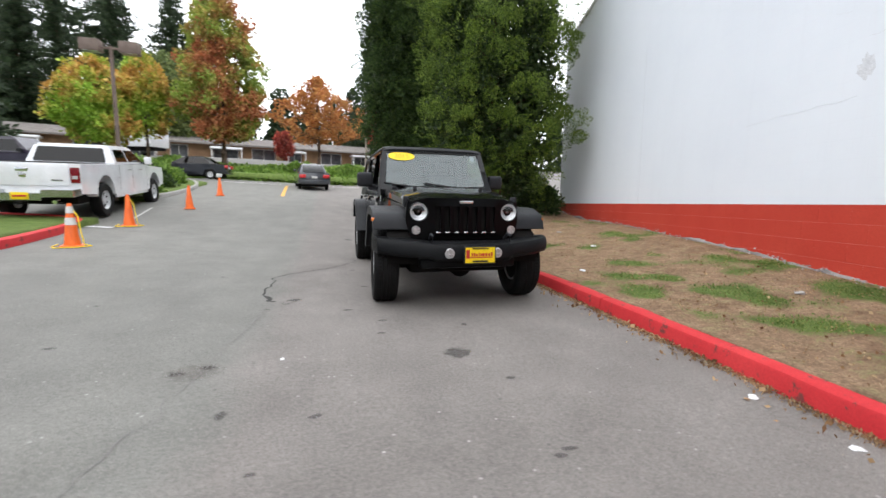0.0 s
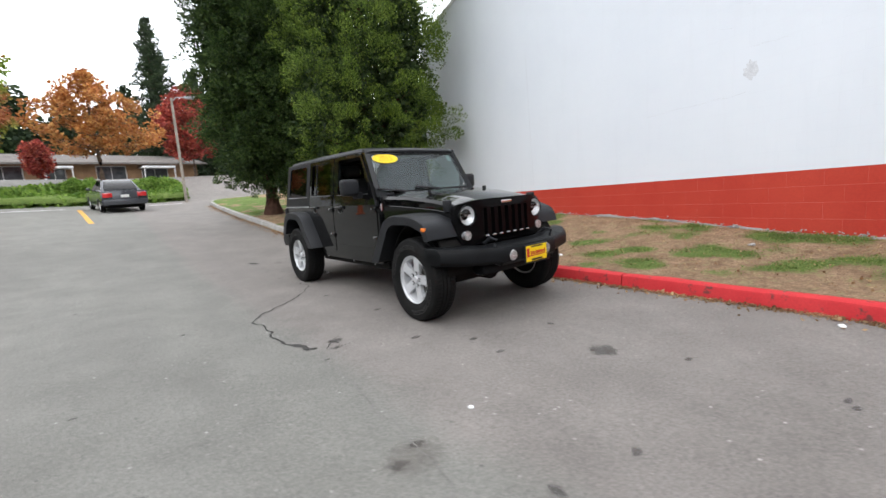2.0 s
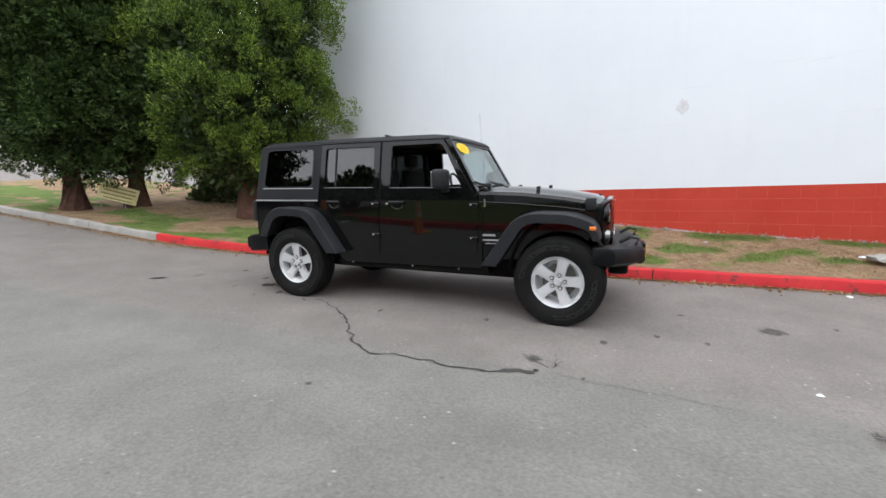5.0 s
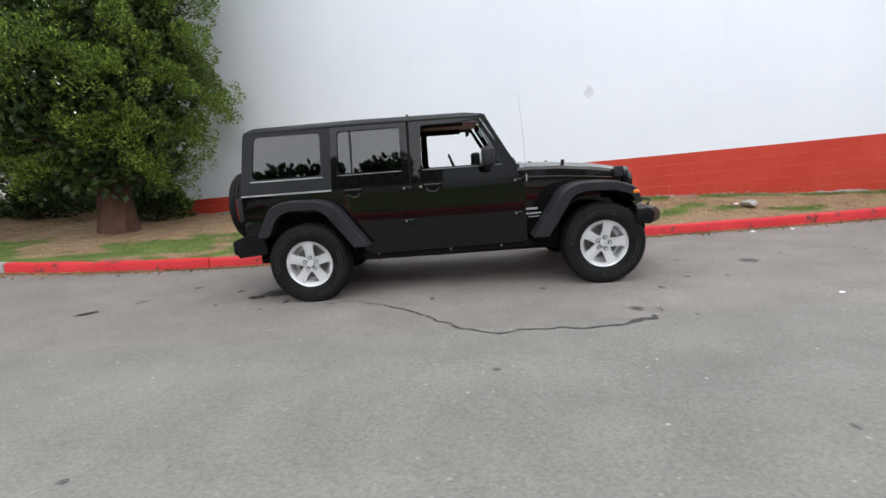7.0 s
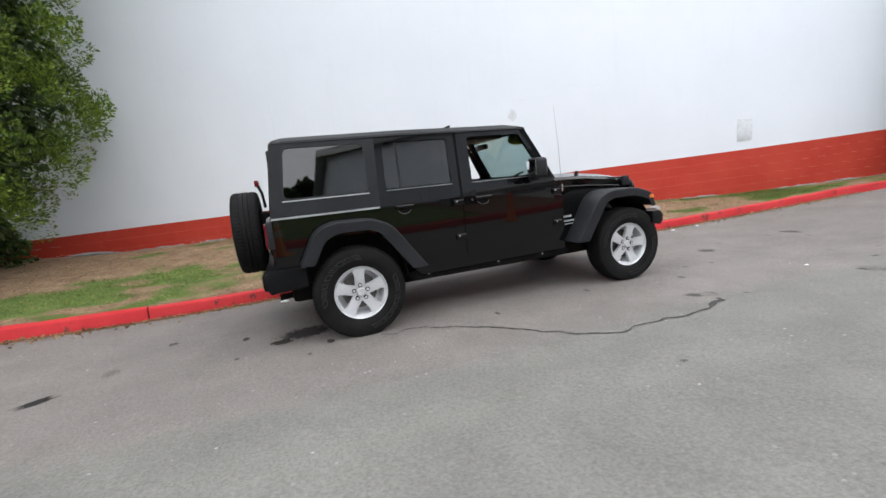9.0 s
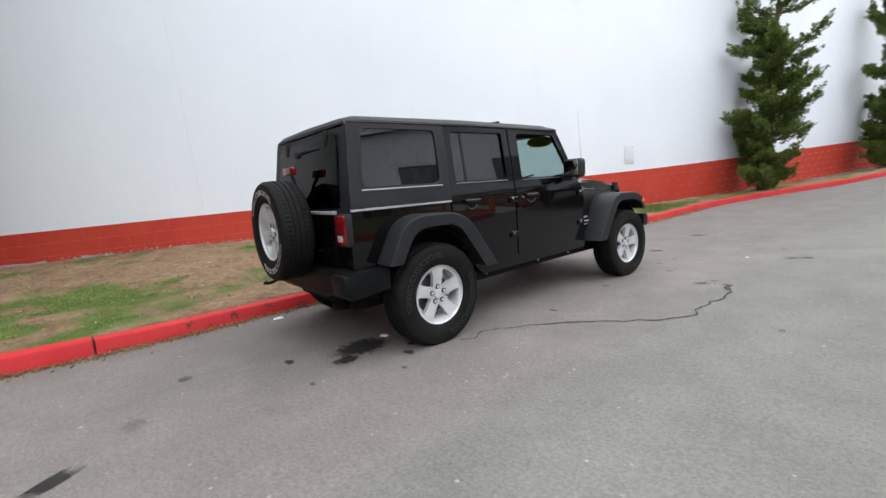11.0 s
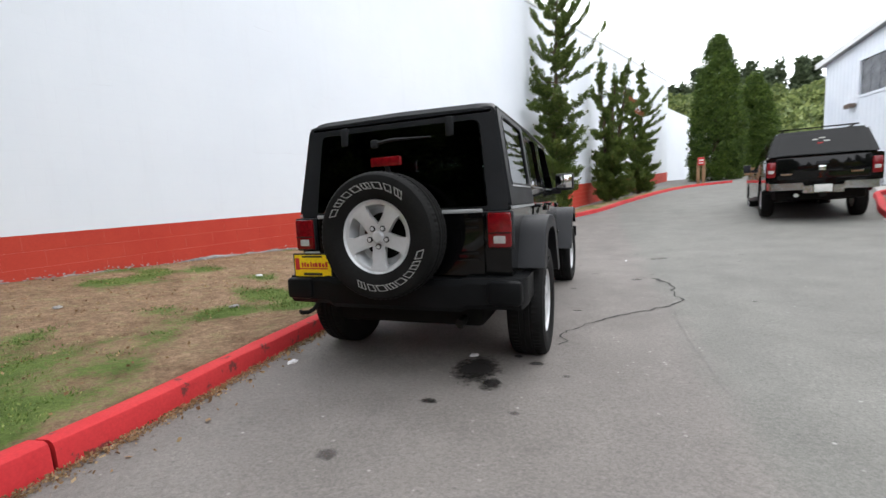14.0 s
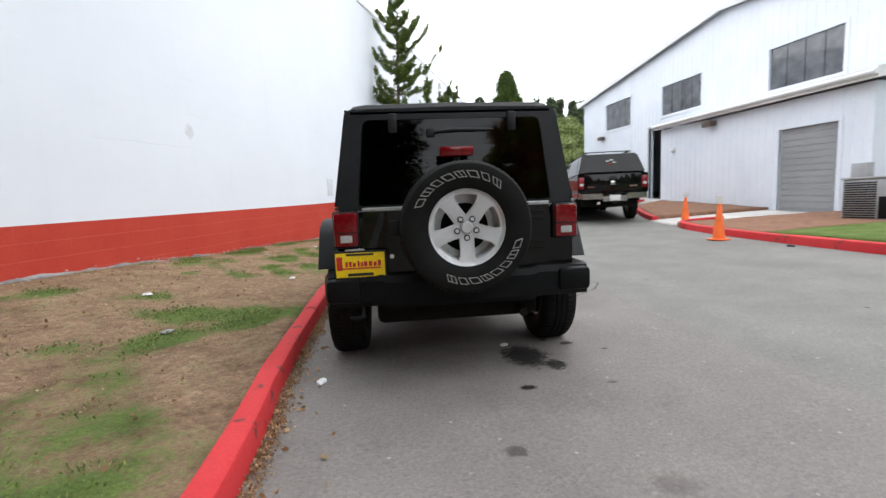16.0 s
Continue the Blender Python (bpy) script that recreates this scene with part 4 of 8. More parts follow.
WIN = ((-20.6, -17.9, 4.4, 6.0), (-15.4, -12.7, 4.4, 5.85), (-9.6, -7.0, 4.25, 5.75))
holes = [[(a, c), (b, c), (b, d), (a, d)] for a, b, c, d in WIN] + [[(-16.3, 0.35), (-14.6, 0.35), (-14.6, 3.95), (-16.3, 3.95)]]
part("main_wall", panel([(-23.4, -1.5), (0.2, -1.5), (0.2, gable(0.2)), (-11.6, 7.85), (-23.4, 6.44)], holes, 0.2, on_main), M_siding, shop, "", 0)
ribs = bmesh.new()
y = -23.3
while y < 0.2:
    spans = [(-0.5, gable(y))]
    for a, b, c, d in (*WIN, (-16.3, -14.6, -0.5, 3.95)):
        if a - 0.1 < y < b + 0.1:
            spans = [q for lo, hi in spans for q in ((lo, min(hi, c - 0.08)), (max(lo, d + 0.08), hi)) if q[1] > q[0] + 0.02]
    for lo, hi in spans:
        x = face_x(y)
        loft(ribs, [[bpt(x + e, y + f, h) for e, f in ((0, -0.04), (0.014, -0.018), (0.014, 0.018), (0, 0.04))] for h in (lo, hi - 0.05)])
    y += 0.30
tagged(part("siding_ribs", ribs, M_siding, shop, "raised ribs of the metal siding", 0), kind="stuff")
for a, b, c, d in WIN:
    fr = panel([(a - 0.06, c - 0.06), (b + 0.06, c - 0.06), (b + 0.06, d + 0.06), (a - 0.06, d + 0.06)], [[(a + 0.05, c + 0.05), (b - 0.05, c + 0.05), (b - 0.05, d - 0.05), (a + 0.05, d - 0.05)]], 0.12, lambda u, v, q: bpt(face_x(u) + 0.035 - q, u, v))
    w = part("window", fr, M_siding, shop, "", 0)
    for k in range(4):
        a2, b2 = a + 0.05 + (b - a - 0.1) * k / 4, a + 0.05 + (b - a - 0.1) * (k + 1) / 4
        part("pane", panel([(a2 + 0.015, c + 0.05), (b2 - 0.015, c + 0.05), (b2 - 0.015, d - 0.05), (a2 + 0.015, d - 0.05)], [], 0.02, lambda u, v, q: bpt(face_x(u) - 0.05 - q, u, v)), M_window_dark, w, "", 0)
    # black sheet paints the unlit room behind the glazing; the doorway has another
    part("window_back", panel([(a, c), (b, c), (b, d), (a, d)], [], 0.02, lambda u, v, q: bpt(face_x(u) - 0.16 - q, u, v)), M_unlit_black, w, "", 0)
part("dark_doorway", panel([(-16.5, 0.2), (-14.4, 0.2), (-14.4, 4.1), (-16.5, 4.1)], [], 0.1, lambda u, v, q: bpt(face_x(u) - 0.9 - q, u, v)), M_unlit_black, shop, "near-black sheet standing for the unlit space inside the doorway", 0)
part("door_trim", panel([(-16.4, 0.3), (-14.5, 0.3), (-14.5, 4.05), (-16.4, 4.05)], [[(-16.3, 0.31), (-14.6, 0.31), (-14.6, 3.95), (-16.3, 3.95)]], 0.1, lambda u, v, q: bpt(face_x(u) + 0.03 - q, u, v)), M_siding_grey, shop, "", 0)
# side wall, back mass and roof
bm = bmesh.new()
loft(bm, [[bpt(face_x(-23.4) - d, -23.4, -1.5), bpt(face_x(-23.4) - d, -23.4, 6.4), bpt(face_x(-23.4) - d, -23.2, 6.4), bpt(face_x(-23.4) - d, -23.2, -1.5)] for d in (0.2, 22)])
part("end_wall", bm, M_siding, shop, "", 0)
bm = bmesh.new()
loft(bm, [[bpt(face_x(0) - d, 0.0, -1.5), bpt(face_x(0) - d, 0.0, 6.4), bpt(face_x(0) - d, 0.2, 6.4), bpt(face_x(0) - d, 0.2, -1.5)] for d in (0.2, 22)])
part("end_wall", bm, M_siding, shop, "", 0)
for ya, yb in ((-23.8, -11.6), (-11.6, 0.6)):
    bm = bmesh.new()
    loft(bm, [[bpt(face_x(q) + 0.25, q, gable(q) + 0.02), bpt(face_x(q) + 0.25, q, gable(q) + 0.22), bpt(-36, q, gable(q) + 0.22), bpt(-36, q, gable(q) + 0.02)] for q in (ya, yb)])
    part("roof", bm, M_grey_metal, shop, "grey metal roof with a pale edge", 0)
    bm = bmesh.new()
    loft(bm, [[bpt(face_x(q) + 0.25, q, gable(q) - 0.02), bpt(face_x(q) + 0.29, q, gable(q) - 0.02), bpt(face_x(q) + 0.29, q, gable(q) + 0.24), bpt(face_x(q) + 0.25, q, gable(q) + 0.24)] for q in (ya, yb)])
    part("fascia", bm, M_trim, shop, "", 0)

# annex
AX, AY0, AY1 = -11.45, -13.7, -4.95


def on_annex(u, v, d):
    return bpt(AX - d, u, v)


part("annex_wall", panel([(AY0, -1.0), (AY1, -1.0), (AY1, 3.55), (AY0, 3.55)], [[(-7.62, 0.16), (-5.8, 0.16), (-5.8, 2.72), (-7.62, 2.72)]], 0.2, on_annex), M_siding, shop, "", 0)
for yy in (AY0, AY1 - 0.2):
    bm = bmesh.new()
    loft(bm, [[bpt(x, yy, -1), bpt(x, yy, 3.55), bpt(x, yy + 0.2, 3.55), bpt(x, yy + 0.2, -1)] for x in (AX - 0.2, -13.2)])
    part("annex_side_wall", bm, M_siding, shop, "", 0)
ribs = bmesh.new()
y = AY0 + 0.15
while y < AY1:
    lo = 2.85 if -7.75 < y < -5.65 else -0.3
    loft(ribs, [[bpt(AX + e, y + f, h) for e, f in ((0, -0.035), (0.014, -0.015), (0.014, 0.015), (0, 0.035))] for h in (lo, 3.5)])
    y += 0.30
tagged(part("annex_ribs", ribs, M_siding, shop, "raised ribs of the metal siding", 0), kind="stuff")
bm = bmesh.new()
loft(bm, [[bpt(AX + 0.32, q, 3.56), bpt(AX + 0.36, q, 3.82), bpt(-13.1, q, 4.12), bpt(-13.1, q, 3.86)] for q in (AY0 - 0.1, AY1 + 0.3)])
part("annex_roof", bm, M_trim, shop, "pale lean-to roof edge", 0)
part("annex_gutter", tube(bmesh.new(), [bpt(AX + 0.38, AY0 - 0.1, 3.70), bpt(AX + 0.38, AY1 + 0.3, 3.70)], 0.065, 8), M_trim, shop, "white rain gutter")
door = part("roller_door", panel([(-7.74, 0.1), (-5.68, 0.1), (-5.68, 2.84), (-7.74, 2.84)], [[(-7.62, 0.12), (-5.8, 0.12), (-5.8, 2.72), (-7.62, 2.72)]], 0.06, lambda u, v, q: bpt(AX + 0.03 - q, u, v)), M_siding, shop, "grey slatted steel door in a pale frame", 0)
for k in range(14):
    h0 = 0.16 + k * (2.56 / 14)
    part("slat", panel([(-7.62, h0 + 0.004), (-5.8, h0 + 0.004), (-5.8, h0 + 2.56 / 14 - 0.004), (-7.62, h0 + 2.56 / 14 - 0.004)], [], 0.04, lambda u, v, q: bpt(AX - 0.08 - q, u, v)), M_siding_grey, door, "", 0)
for wy, wh, wx in ((-10.5, 3.35, AX), (-20.9, 4.05, face_x(-20.9))):
    cx, cy, cz = bpt(wx, wy, wh)
    lamp = part("wall_lamp", bx(cx + 0.02, cx + 0.30, cy - 0.24, cy + 0.24, cz - 0.09, cz + 0.10, bev=0.03), M_brown_metal, shop, "dark flood-lamp housing")
    part("lamp_lens", bx(cx + 0.06, cx + 0.27, cy - 0.19, cy + 0.19, cz - 0.115, cz - 0.092, bev=0.008), M_white_lens, lamp)
cx, cy, cz = bpt(AX, -12.8, 2.62)
part("junction_box", bx(cx, cx + 0.12, cy - 0.13, cy + 0.13, cz - 0.06, cz + 0.06, bev=0.01), M_trim, shop, "small pale junction box")

# ---- trees and shrubs ----


def trunk_mesh(height, r0, lean=(0, 0), limbs=(), seed=0, n=10):
    """A tapered, slightly crooked trunk with limbs (start height, direction, length, radius)."""
    rng = random.Random(seed)
    bm = bmesh.new()
    pts, rad = [], []
    k = 9
    for i in range(k + 1):
        u = i / k
        pts.append((lean[0] * u + rng.uniform(-1, 1) * r0 * 0.35 * (u > 0), lean[1] * u + rng.uniform(-1, 1) * r0 * 0.35 * (u > 0), height * u - 0.15))
        rad.append(r0 * (1.35 if i == 0 else 1.0) * (1 - 0.86 * u) + 0.008)
    tube(bm, pts, rad, n)
    for h, ang, ln, r, rise in limbs:
        u = h / height
        p = Vector((lean[0] * u, lean[1] * u, h))
        line, rr = [], []
        for j in range(6):
            w = j / 5
            line.append(p + Vector((math.cos(ang) * ln * w, math.sin(ang) * ln * w, rise * w + 0.12 * ln * w * w)) + Vector([rng.uniform(-1, 1) * 0.03 * ln for _ in range(3)]) * (j > 0))
            rr.append(r * (1 - 0.8 * w) + 0.004)
        tube(bm, line, rr, 6)
    return bm


def crown_points(height, base, radius, n, seed, inner=0.25, lump=0.25):
    """Clump centres over and inside a crown; radius(u) gives its half-width, u from 0 at its foot to 1 at its tip."""
    rng = random.Random(seed)
    pts = []
    while len(pts) < n:
        u = rng.random()
        r = radius(u)
        if rng.random() > r / 3.0 + 0.15:
            continue
        a = rng.random() * math.tau
        z = base + (height - base) * u
        bulge = 1 + lump * noise.noise(Vector((math.cos(a) * 1.7 + seed, math.sin(a) * 1.7, z * 0.55)))
        rr = r * bulge * (rng.random() ** 0.5 if rng.random() < inner else rng.uniform(0.86, 1.04))
        pts.append((math.cos(a) * rr, math.sin(a) * rr, z))
    return pts


def full_tree(name, label, x, y, height, base, radius, n, clump, per, leaf, width, leafm, bark, r0, seed, z=None, limbs=8, up=0.3, flat=0.0, lump=0.25, group="", inner=0.25):
    t = thing(name, label, "tree", pose(x, y, gz(x, y) if z is None else z), group)
    rng = random.Random(seed)
    lim = [(base + (height - base) * rng.uniform(0.02, 0.75), rng.random() * math.tau, 0, 0, 0) for _ in range(limbs)]
    lim = [(h, a, radius((h - base) / (height - base)) * 0.85, r0 * 0.28 * (1 - 0.6 * h / height), 0.25) for h, a, *_ in lim]
    part("trunk", trunk_mesh(height * 0.96, r0, (rng.uniform(-0.1, 0.1), rng.uniform(-0.1, 0.1)), lim, seed), bark, t)
    pts = crown_points(height, base, radius, n, seed, inner, lump)
    rad = [clump * rng.uniform(0.6, 1.25) for _ in pts]
    part("crown", leaves("crown", pts, rad, per, leaf, width, leafm, seed, up, flat), None, t)
    return t


def columnar(r):
    return lambda u: r * (0.55 + 0.45 * min(1, u * 7)) * (1 - max(0, u - 0.45) ** 1.6 * 2.0) if u < 0.97 else 0.15


def oval(r):
    return lambda u: r * max(0.12, math.sin(math.pi * min(1, 0.10 + 0.9 * u)) ** 0.65)


def cedar(label, x, y, height, base, r, lumps, tufts, per, leaf, width, leafm, seed, z, droop=0.0, size=1.0):
    """A cedar: boughs end in lumps of upturned tufts, with deep gaps between."""
    rng = random.Random(seed)
    t = thing("cedar_tree", label, "tree", pose(x, y, z))
    radius = columnar(r)
    lim = [(base + (height - base) * (k + rng.random()) / 26 * 0.85, rng.random() * math.tau) for k in range(26)]
    lim = [(h, a, radius((h - base) / (height - base)) * 0.8, 0.075 * (1 - 0.6 * h / height), 0.2) for h, a in lim]
    part("trunk", trunk_mesh(height * 0.96, 0.29, (rng.uniform(-0.1, 0.1), rng.uniform(-0.1, 0.1)), lim, seed), M_redwood_bark, t)
    # the core's leaves are darkened in colour so gaps between lumps look shaded
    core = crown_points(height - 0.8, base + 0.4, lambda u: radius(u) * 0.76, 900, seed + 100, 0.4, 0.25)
    part("inner_crown", leaves("inner_crown", core, [0.5] * len(core), 70, 0.15, 0.040, M_cedar_shaded, seed + 100, 0.2), None, t, "inner foliage coloured darker to stand for shade")
    heads = []
    for cx, cy, cz in crown_points(height, base, radius, lumps * 4, seed, 0.0, 0.3):
        if len(heads) < lumps and all((cx - h[0]) ** 2 + (cy - h[1]) ** 2 + ((cz - h[2]) * 0.85) ** 2 > (0.56 * size) ** 2 for h in heads):
            heads.append((cx, cy, cz))
    out = []
    for cx, cy, cz in heads:
        d = Vector((cx, cy, 0)).normalized()
        k = rng.uniform(0.75, 1.3) * size
        for _ in range(tufts):
            w = (Vector([rng.gauss(0, 1) for _ in range(3)]).normalized() + d * 0.75 + Vector((0, 0, 0.55 - droop))).normalized()
            c = Vector((cx, cy, cz)) - d * 0.15 + w * 0.27 * k
            out.append((c, w + Vector((0, 0, 0.35 - droop)), rng.uniform(0.26, 0.44) * k, rng.uniform(0.11, 0.18) * k))
    part("crown", sprays("crown", out, per, leaf, width, leafm, seed, 0.3 - droop), None, t)
    return t


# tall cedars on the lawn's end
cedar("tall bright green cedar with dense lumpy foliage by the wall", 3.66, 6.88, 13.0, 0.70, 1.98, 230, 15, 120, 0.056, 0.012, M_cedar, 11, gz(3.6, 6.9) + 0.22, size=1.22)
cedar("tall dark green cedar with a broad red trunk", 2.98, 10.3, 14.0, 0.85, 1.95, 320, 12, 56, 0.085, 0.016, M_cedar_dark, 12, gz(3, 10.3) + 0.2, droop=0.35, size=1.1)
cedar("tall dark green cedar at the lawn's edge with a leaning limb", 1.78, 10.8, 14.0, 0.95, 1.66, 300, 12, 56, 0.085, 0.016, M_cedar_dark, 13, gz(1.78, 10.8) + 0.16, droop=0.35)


def shrub(name, label, x, y, rx, ry, h, n, clump, per, leafm, seed, z=None, leaf=0.09):
    rng = random.Random(seed)
    t = thing(name, label, "shrub", pose(x, y, gz(x, y) + 0.1 if z is None else z))
    pts = []
    for _ in range(n):
        a, e = rng.random() * math.tau, math.asin(rng.random())
        q = rng.uniform(0.75, 1.0)
        pts.append((rx * math.cos(a) * math.cos(e) * q, ry * math.sin(a) * math.cos(e) * q, h * math.sin(e) * q))
    bm = bmesh.new()
    for k in range(5):
        a = k * math.tau / 5
        tube(bm, [(0, 0, -0.1), (rx * 0.3 * math.cos(a), ry * 0.3 * math.sin(a), h * 0.4), (rx * 0.6 * math.cos(a), ry * 0.6 * math.sin(a), h * 0.75)], [0.03, 0.02, 0.008], 5)
    part("stems", bm, M_bark, t)
    part("crown", leaves("crown", pts, [clump * rng.uniform(0.7, 1.2) for _ in pts], per, leaf, leaf * 0.33, leafm, seed, 0.4), None, t)
    return t


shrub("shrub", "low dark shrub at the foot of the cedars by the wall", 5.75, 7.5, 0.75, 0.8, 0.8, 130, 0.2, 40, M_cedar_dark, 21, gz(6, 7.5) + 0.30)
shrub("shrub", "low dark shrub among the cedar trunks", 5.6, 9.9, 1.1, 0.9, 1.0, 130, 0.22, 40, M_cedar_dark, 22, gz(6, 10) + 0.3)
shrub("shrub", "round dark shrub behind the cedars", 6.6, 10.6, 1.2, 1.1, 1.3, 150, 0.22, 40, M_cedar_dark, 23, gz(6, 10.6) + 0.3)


def flame_juniper(label, x, y, z, seed, leaders, room, boughs=()):
    """A juniper: a full ragged skirt below, then open leaders with upswept arms that taper to points.

    leaders: height and sideways drift of each; room: how far it may reach towards the wall."""
    rng = random.Random(seed)
    t = thing("juniper_tree", label, "tree", pose(x, y, z), "junipers along the white wall")
    bm, tufts = bmesh.new(), []

    def tuft(c, axis, ln, r):
        tufts.append(((min(room, c[0]), c[1], c[2]), axis, ln, r))

    one = len(leaders) == 1
    for hh, fx, fy in leaders:
        line = []
        for i in range(15):
            u = i / 14
            e = max(0, u - 0.15) ** 0.8
            line.append(Vector((fx * e + rng.uniform(-0.05, 0.05) * (i > 0), fy * e + rng.uniform(-0.05, 0.05) * (i > 0), hh * u - 0.1 * (i == 0))))
        tube(bm, line, [0.14 * (1 - 0.93 * i / 14) + 0.01 for i in range(15)], 8)
        for i in range(3, 15):
            for _ in range(6):
                p = line[i].lerp(line[i - 1], rng.random())
                u = p.z / hh
                a = rng.random() * math.tau
                tuft(p + Vector((math.cos(a), math.sin(a), 0)) * 0.10 * (1 - u), (math.cos(a) * 0.7, math.sin(a) * 0.7, 1.0), 0.20 + 0.16 * (1 - u), 0.05 + 0.06 * (1 - u))
        tuft(line[14], (0, 0, 1), 0.45, 0.06)
        arms = 84 // len(leaders) + 12
        for q in range(-len(boughs), arms):
            u = boughs[q][0] if q < 0 else 0.02 + 0.93 * ((q + rng.random()) / arms) ** 1.15
            if u > 0.46 and q % 2 and q > 0:
                continue
            p = line[min(14, int(u * 14))].lerp(line[min(14, int(u * 14) + 1)], u * 14 % 1)
            a = rng.random() * math.tau
            skirt = u < 0.46
            if skirt:
                ln, bend = rng.uniform(0.50, 1.30) * (1.0 if one else 0.85), rng.uniform(0.10, 0.45)
            else:
                ln, bend = (1.95 - 1.85 * u) * rng.uniform(0.5, 1.25) * (1.0 if one else 0.55), rng.uniform(0.45, 0.90)
            if q < 0:
                u, a, ln, bend = boughs[q]
            dx = max(-1.9, min(room, math.cos(a) * ln))
            arm = [p + Vector((dx * w, math.sin(a) * ln * w, ln * (0.02 * w + bend * w ** 2.2))) + Vector([rng.uniform(-0.03, 0.03) for _ in range(3)]) for w in (0, 0.2, 0.4, 0.6, 0.8, 1.0)]
            tube(bm, arm, [0.03 * (1 - 0.85 * j / 5) + 0.004 for j in range(6)], 5)
            for j in range(1, 6):
                way = (arm[j] - arm[j - 1]).normalized()
                f = 1 - 0.6 * j / 5
                for _ in range(7 if skirt else 5):
                    c = arm[j].lerp(arm[j - 1], rng.random())
                    out = Vector([rng.gauss(0, 1) for _ in range(3)]).normalized()
                    if skirt:
                        tuft(c + out * 0.09 * f, way * 0.7 + out * 0.7 + Vector((0, 0, 0.6)), rng.uniform(0.20, 0.34) * (0.6 + 0.4 * f), rng.uniform(0.08, 0.12) * (0.4 + 0.6 * f))
                    else:
                        tuft(c + out * 0.03, way * 1.2 + out * 0.40 + Vector((0, 0, 0.45)), rng.uniform(0.16, 0.30), rng.uniform(0.05, 0.085) * (0.45 + 0.55 * f))
            way = (arm[5] - arm[4]).normalized()
            tuft(arm[5] - way * 0.08, way + Vector((0, 0, 0.35)), 0.36, 0.045)
    part("trunk", bm, M_bark, t)
    part("crown", sprays("crown", tufts, 64, 0.062, 0.0125, M_juniper, seed, 0.3), None, t)
    return t


flame_juniper("tall dark green juniper with upswept arms against the white wall", 0.42, -12.2, gz(0.4, -12.2) + 0.10, 31, [(8.9, -0.35, 0.0)], 0.75, ((0.60, 3.0, 1.65, 0.62), (0.64, 0.15, 1.15, 0.55), (0.55, 3.5, 1.3, 0.35), (0.72, 2.8, 1.1, 0.6), (0.74, 0.3, 1.1, 0.6), (0.50, 0.0, 1.0, 0.2), (0.80, 3.3, 0.8, 0.6), (0.84, -0.2, 0.75, 0.55)))
flame_juniper("dark green juniper with forked leaders against the white wall", -1.75, -18.9, gz(-1.7, -18.9) + 0.08, 32, [(7.3, 0.5, 0.2), (6.9, -1.05, -0.3), (6.1, -0.3, 0.8)], 0.7, ((0.62, 3.1, 0.9, 0.7), (0.7, 0.2, 0.65, 0.6)))
flame_juniper("dark green juniper with a dead brown branch by the wall's end", -3.55, -24.6, gz(-3.5, -24.6) + 0.05, 33, [(7.7, -0.25, 0.0), (6.3, 0.6, 0.4)], 1.0, ((0.60, 3.1, 1.3, 0.6), (0.5, 3.3, 1.3, 0.4), (0.68, 3.0, 1.0, 0.7)))
dz = gz(-3.5, -24.6)
dead = surf("dead_orange_twigs", (0.30, 0.10, 0.04), (0.42, 0.17, 0.08), 5, 0.9, 0, 40, 0.4)
br = thing("dead_branch", "dead rust-brown juniper branch with withered tufts", "branch", pose(-3.4, -23.9, dz))
part("stem", tube(bmesh.new(), [(-0.1, -0.5, 5.0), (0.25, 0.2, 5.6), (0.75, 0.4, 5.8)], [0.06, 0.04, 0.012], 6), dead, br)
tagged(part("twigs", sprays("twigs", [((0.1 * k, 0.1 + 0.03 * k, 5.3 + 0.08 * k), (0.6, 0.3, 0.4 * (-1) ** k), 0.4, 0.10) for k in range(7)] + [((0.05 * k - 0.4, 0.1, 4.6 + 0.03 * k), (0.7, 0.2, 0.3), 0.4, 0.09) for k in range(5)], 34, 0.09, 0.02, dead, 5), None, br), kind="stuff")

# arborvitae pair at the lane's end
full_tree("arborvitae", "broad dense arborvitae clipped to a cone at the lane's end", -9.9, -35.0, 10.8, 0.15, lambda u: 1.62 * (1 - u ** 2.2) ** 0.75 * (0.9 + 0.1 * min(1, u * 10)) + 0.05, 900, 0.42, 70, 0.16, 0.05, M_thuja, M_bark, 0.3, 41, gz(-9.9, -35), 4, 0.9, 0.0, 0.10, inner=0.1)
full_tree("arborvitae", "second narrower arborvitae beside a broader one", -14.2, -41.5, 8.7, 0.15, lambda u: 1.75 * (1 - u ** 2.0) ** 0.8 + 0.05, 700, 0.42, 70, 0.16, 0.05, M_thuja, M_bark, 0.3, 42, gz(-14.2, -41.5), 4, 0.9, 0.0, 0.10, inner=0.1)

# street side: autumn trees, firs
full_tree("maple_tree", "tall maple turning from green to rust red", -9.4, 32.0, 14.5, 2.4, lambda u: 2.7 * max(0.1, math.sin(math.pi * min(1, 0.16 + 0.84 * u)) ** 0.8 * (1.15 - 0.45 * u)), 560, 0.46, 70, 0.21, 0.08, M_maple, M_bark, 0.22, 51, gz(-9.4, 32), 22, 0.15, 0.15, 0.6, inner=0.4)
full_tree("street_tree", "young tree with bright yellow-green leaves", -16.6, 29.0, 7.6, 2.2, oval(2.25), 250, 0.42, 60, 0.22, 0.085, M_two_tone, M_bark, 0.16, 52, gz(-16.6, 29), 20, 0.15, 0.2, 0.7, inner=0.45)
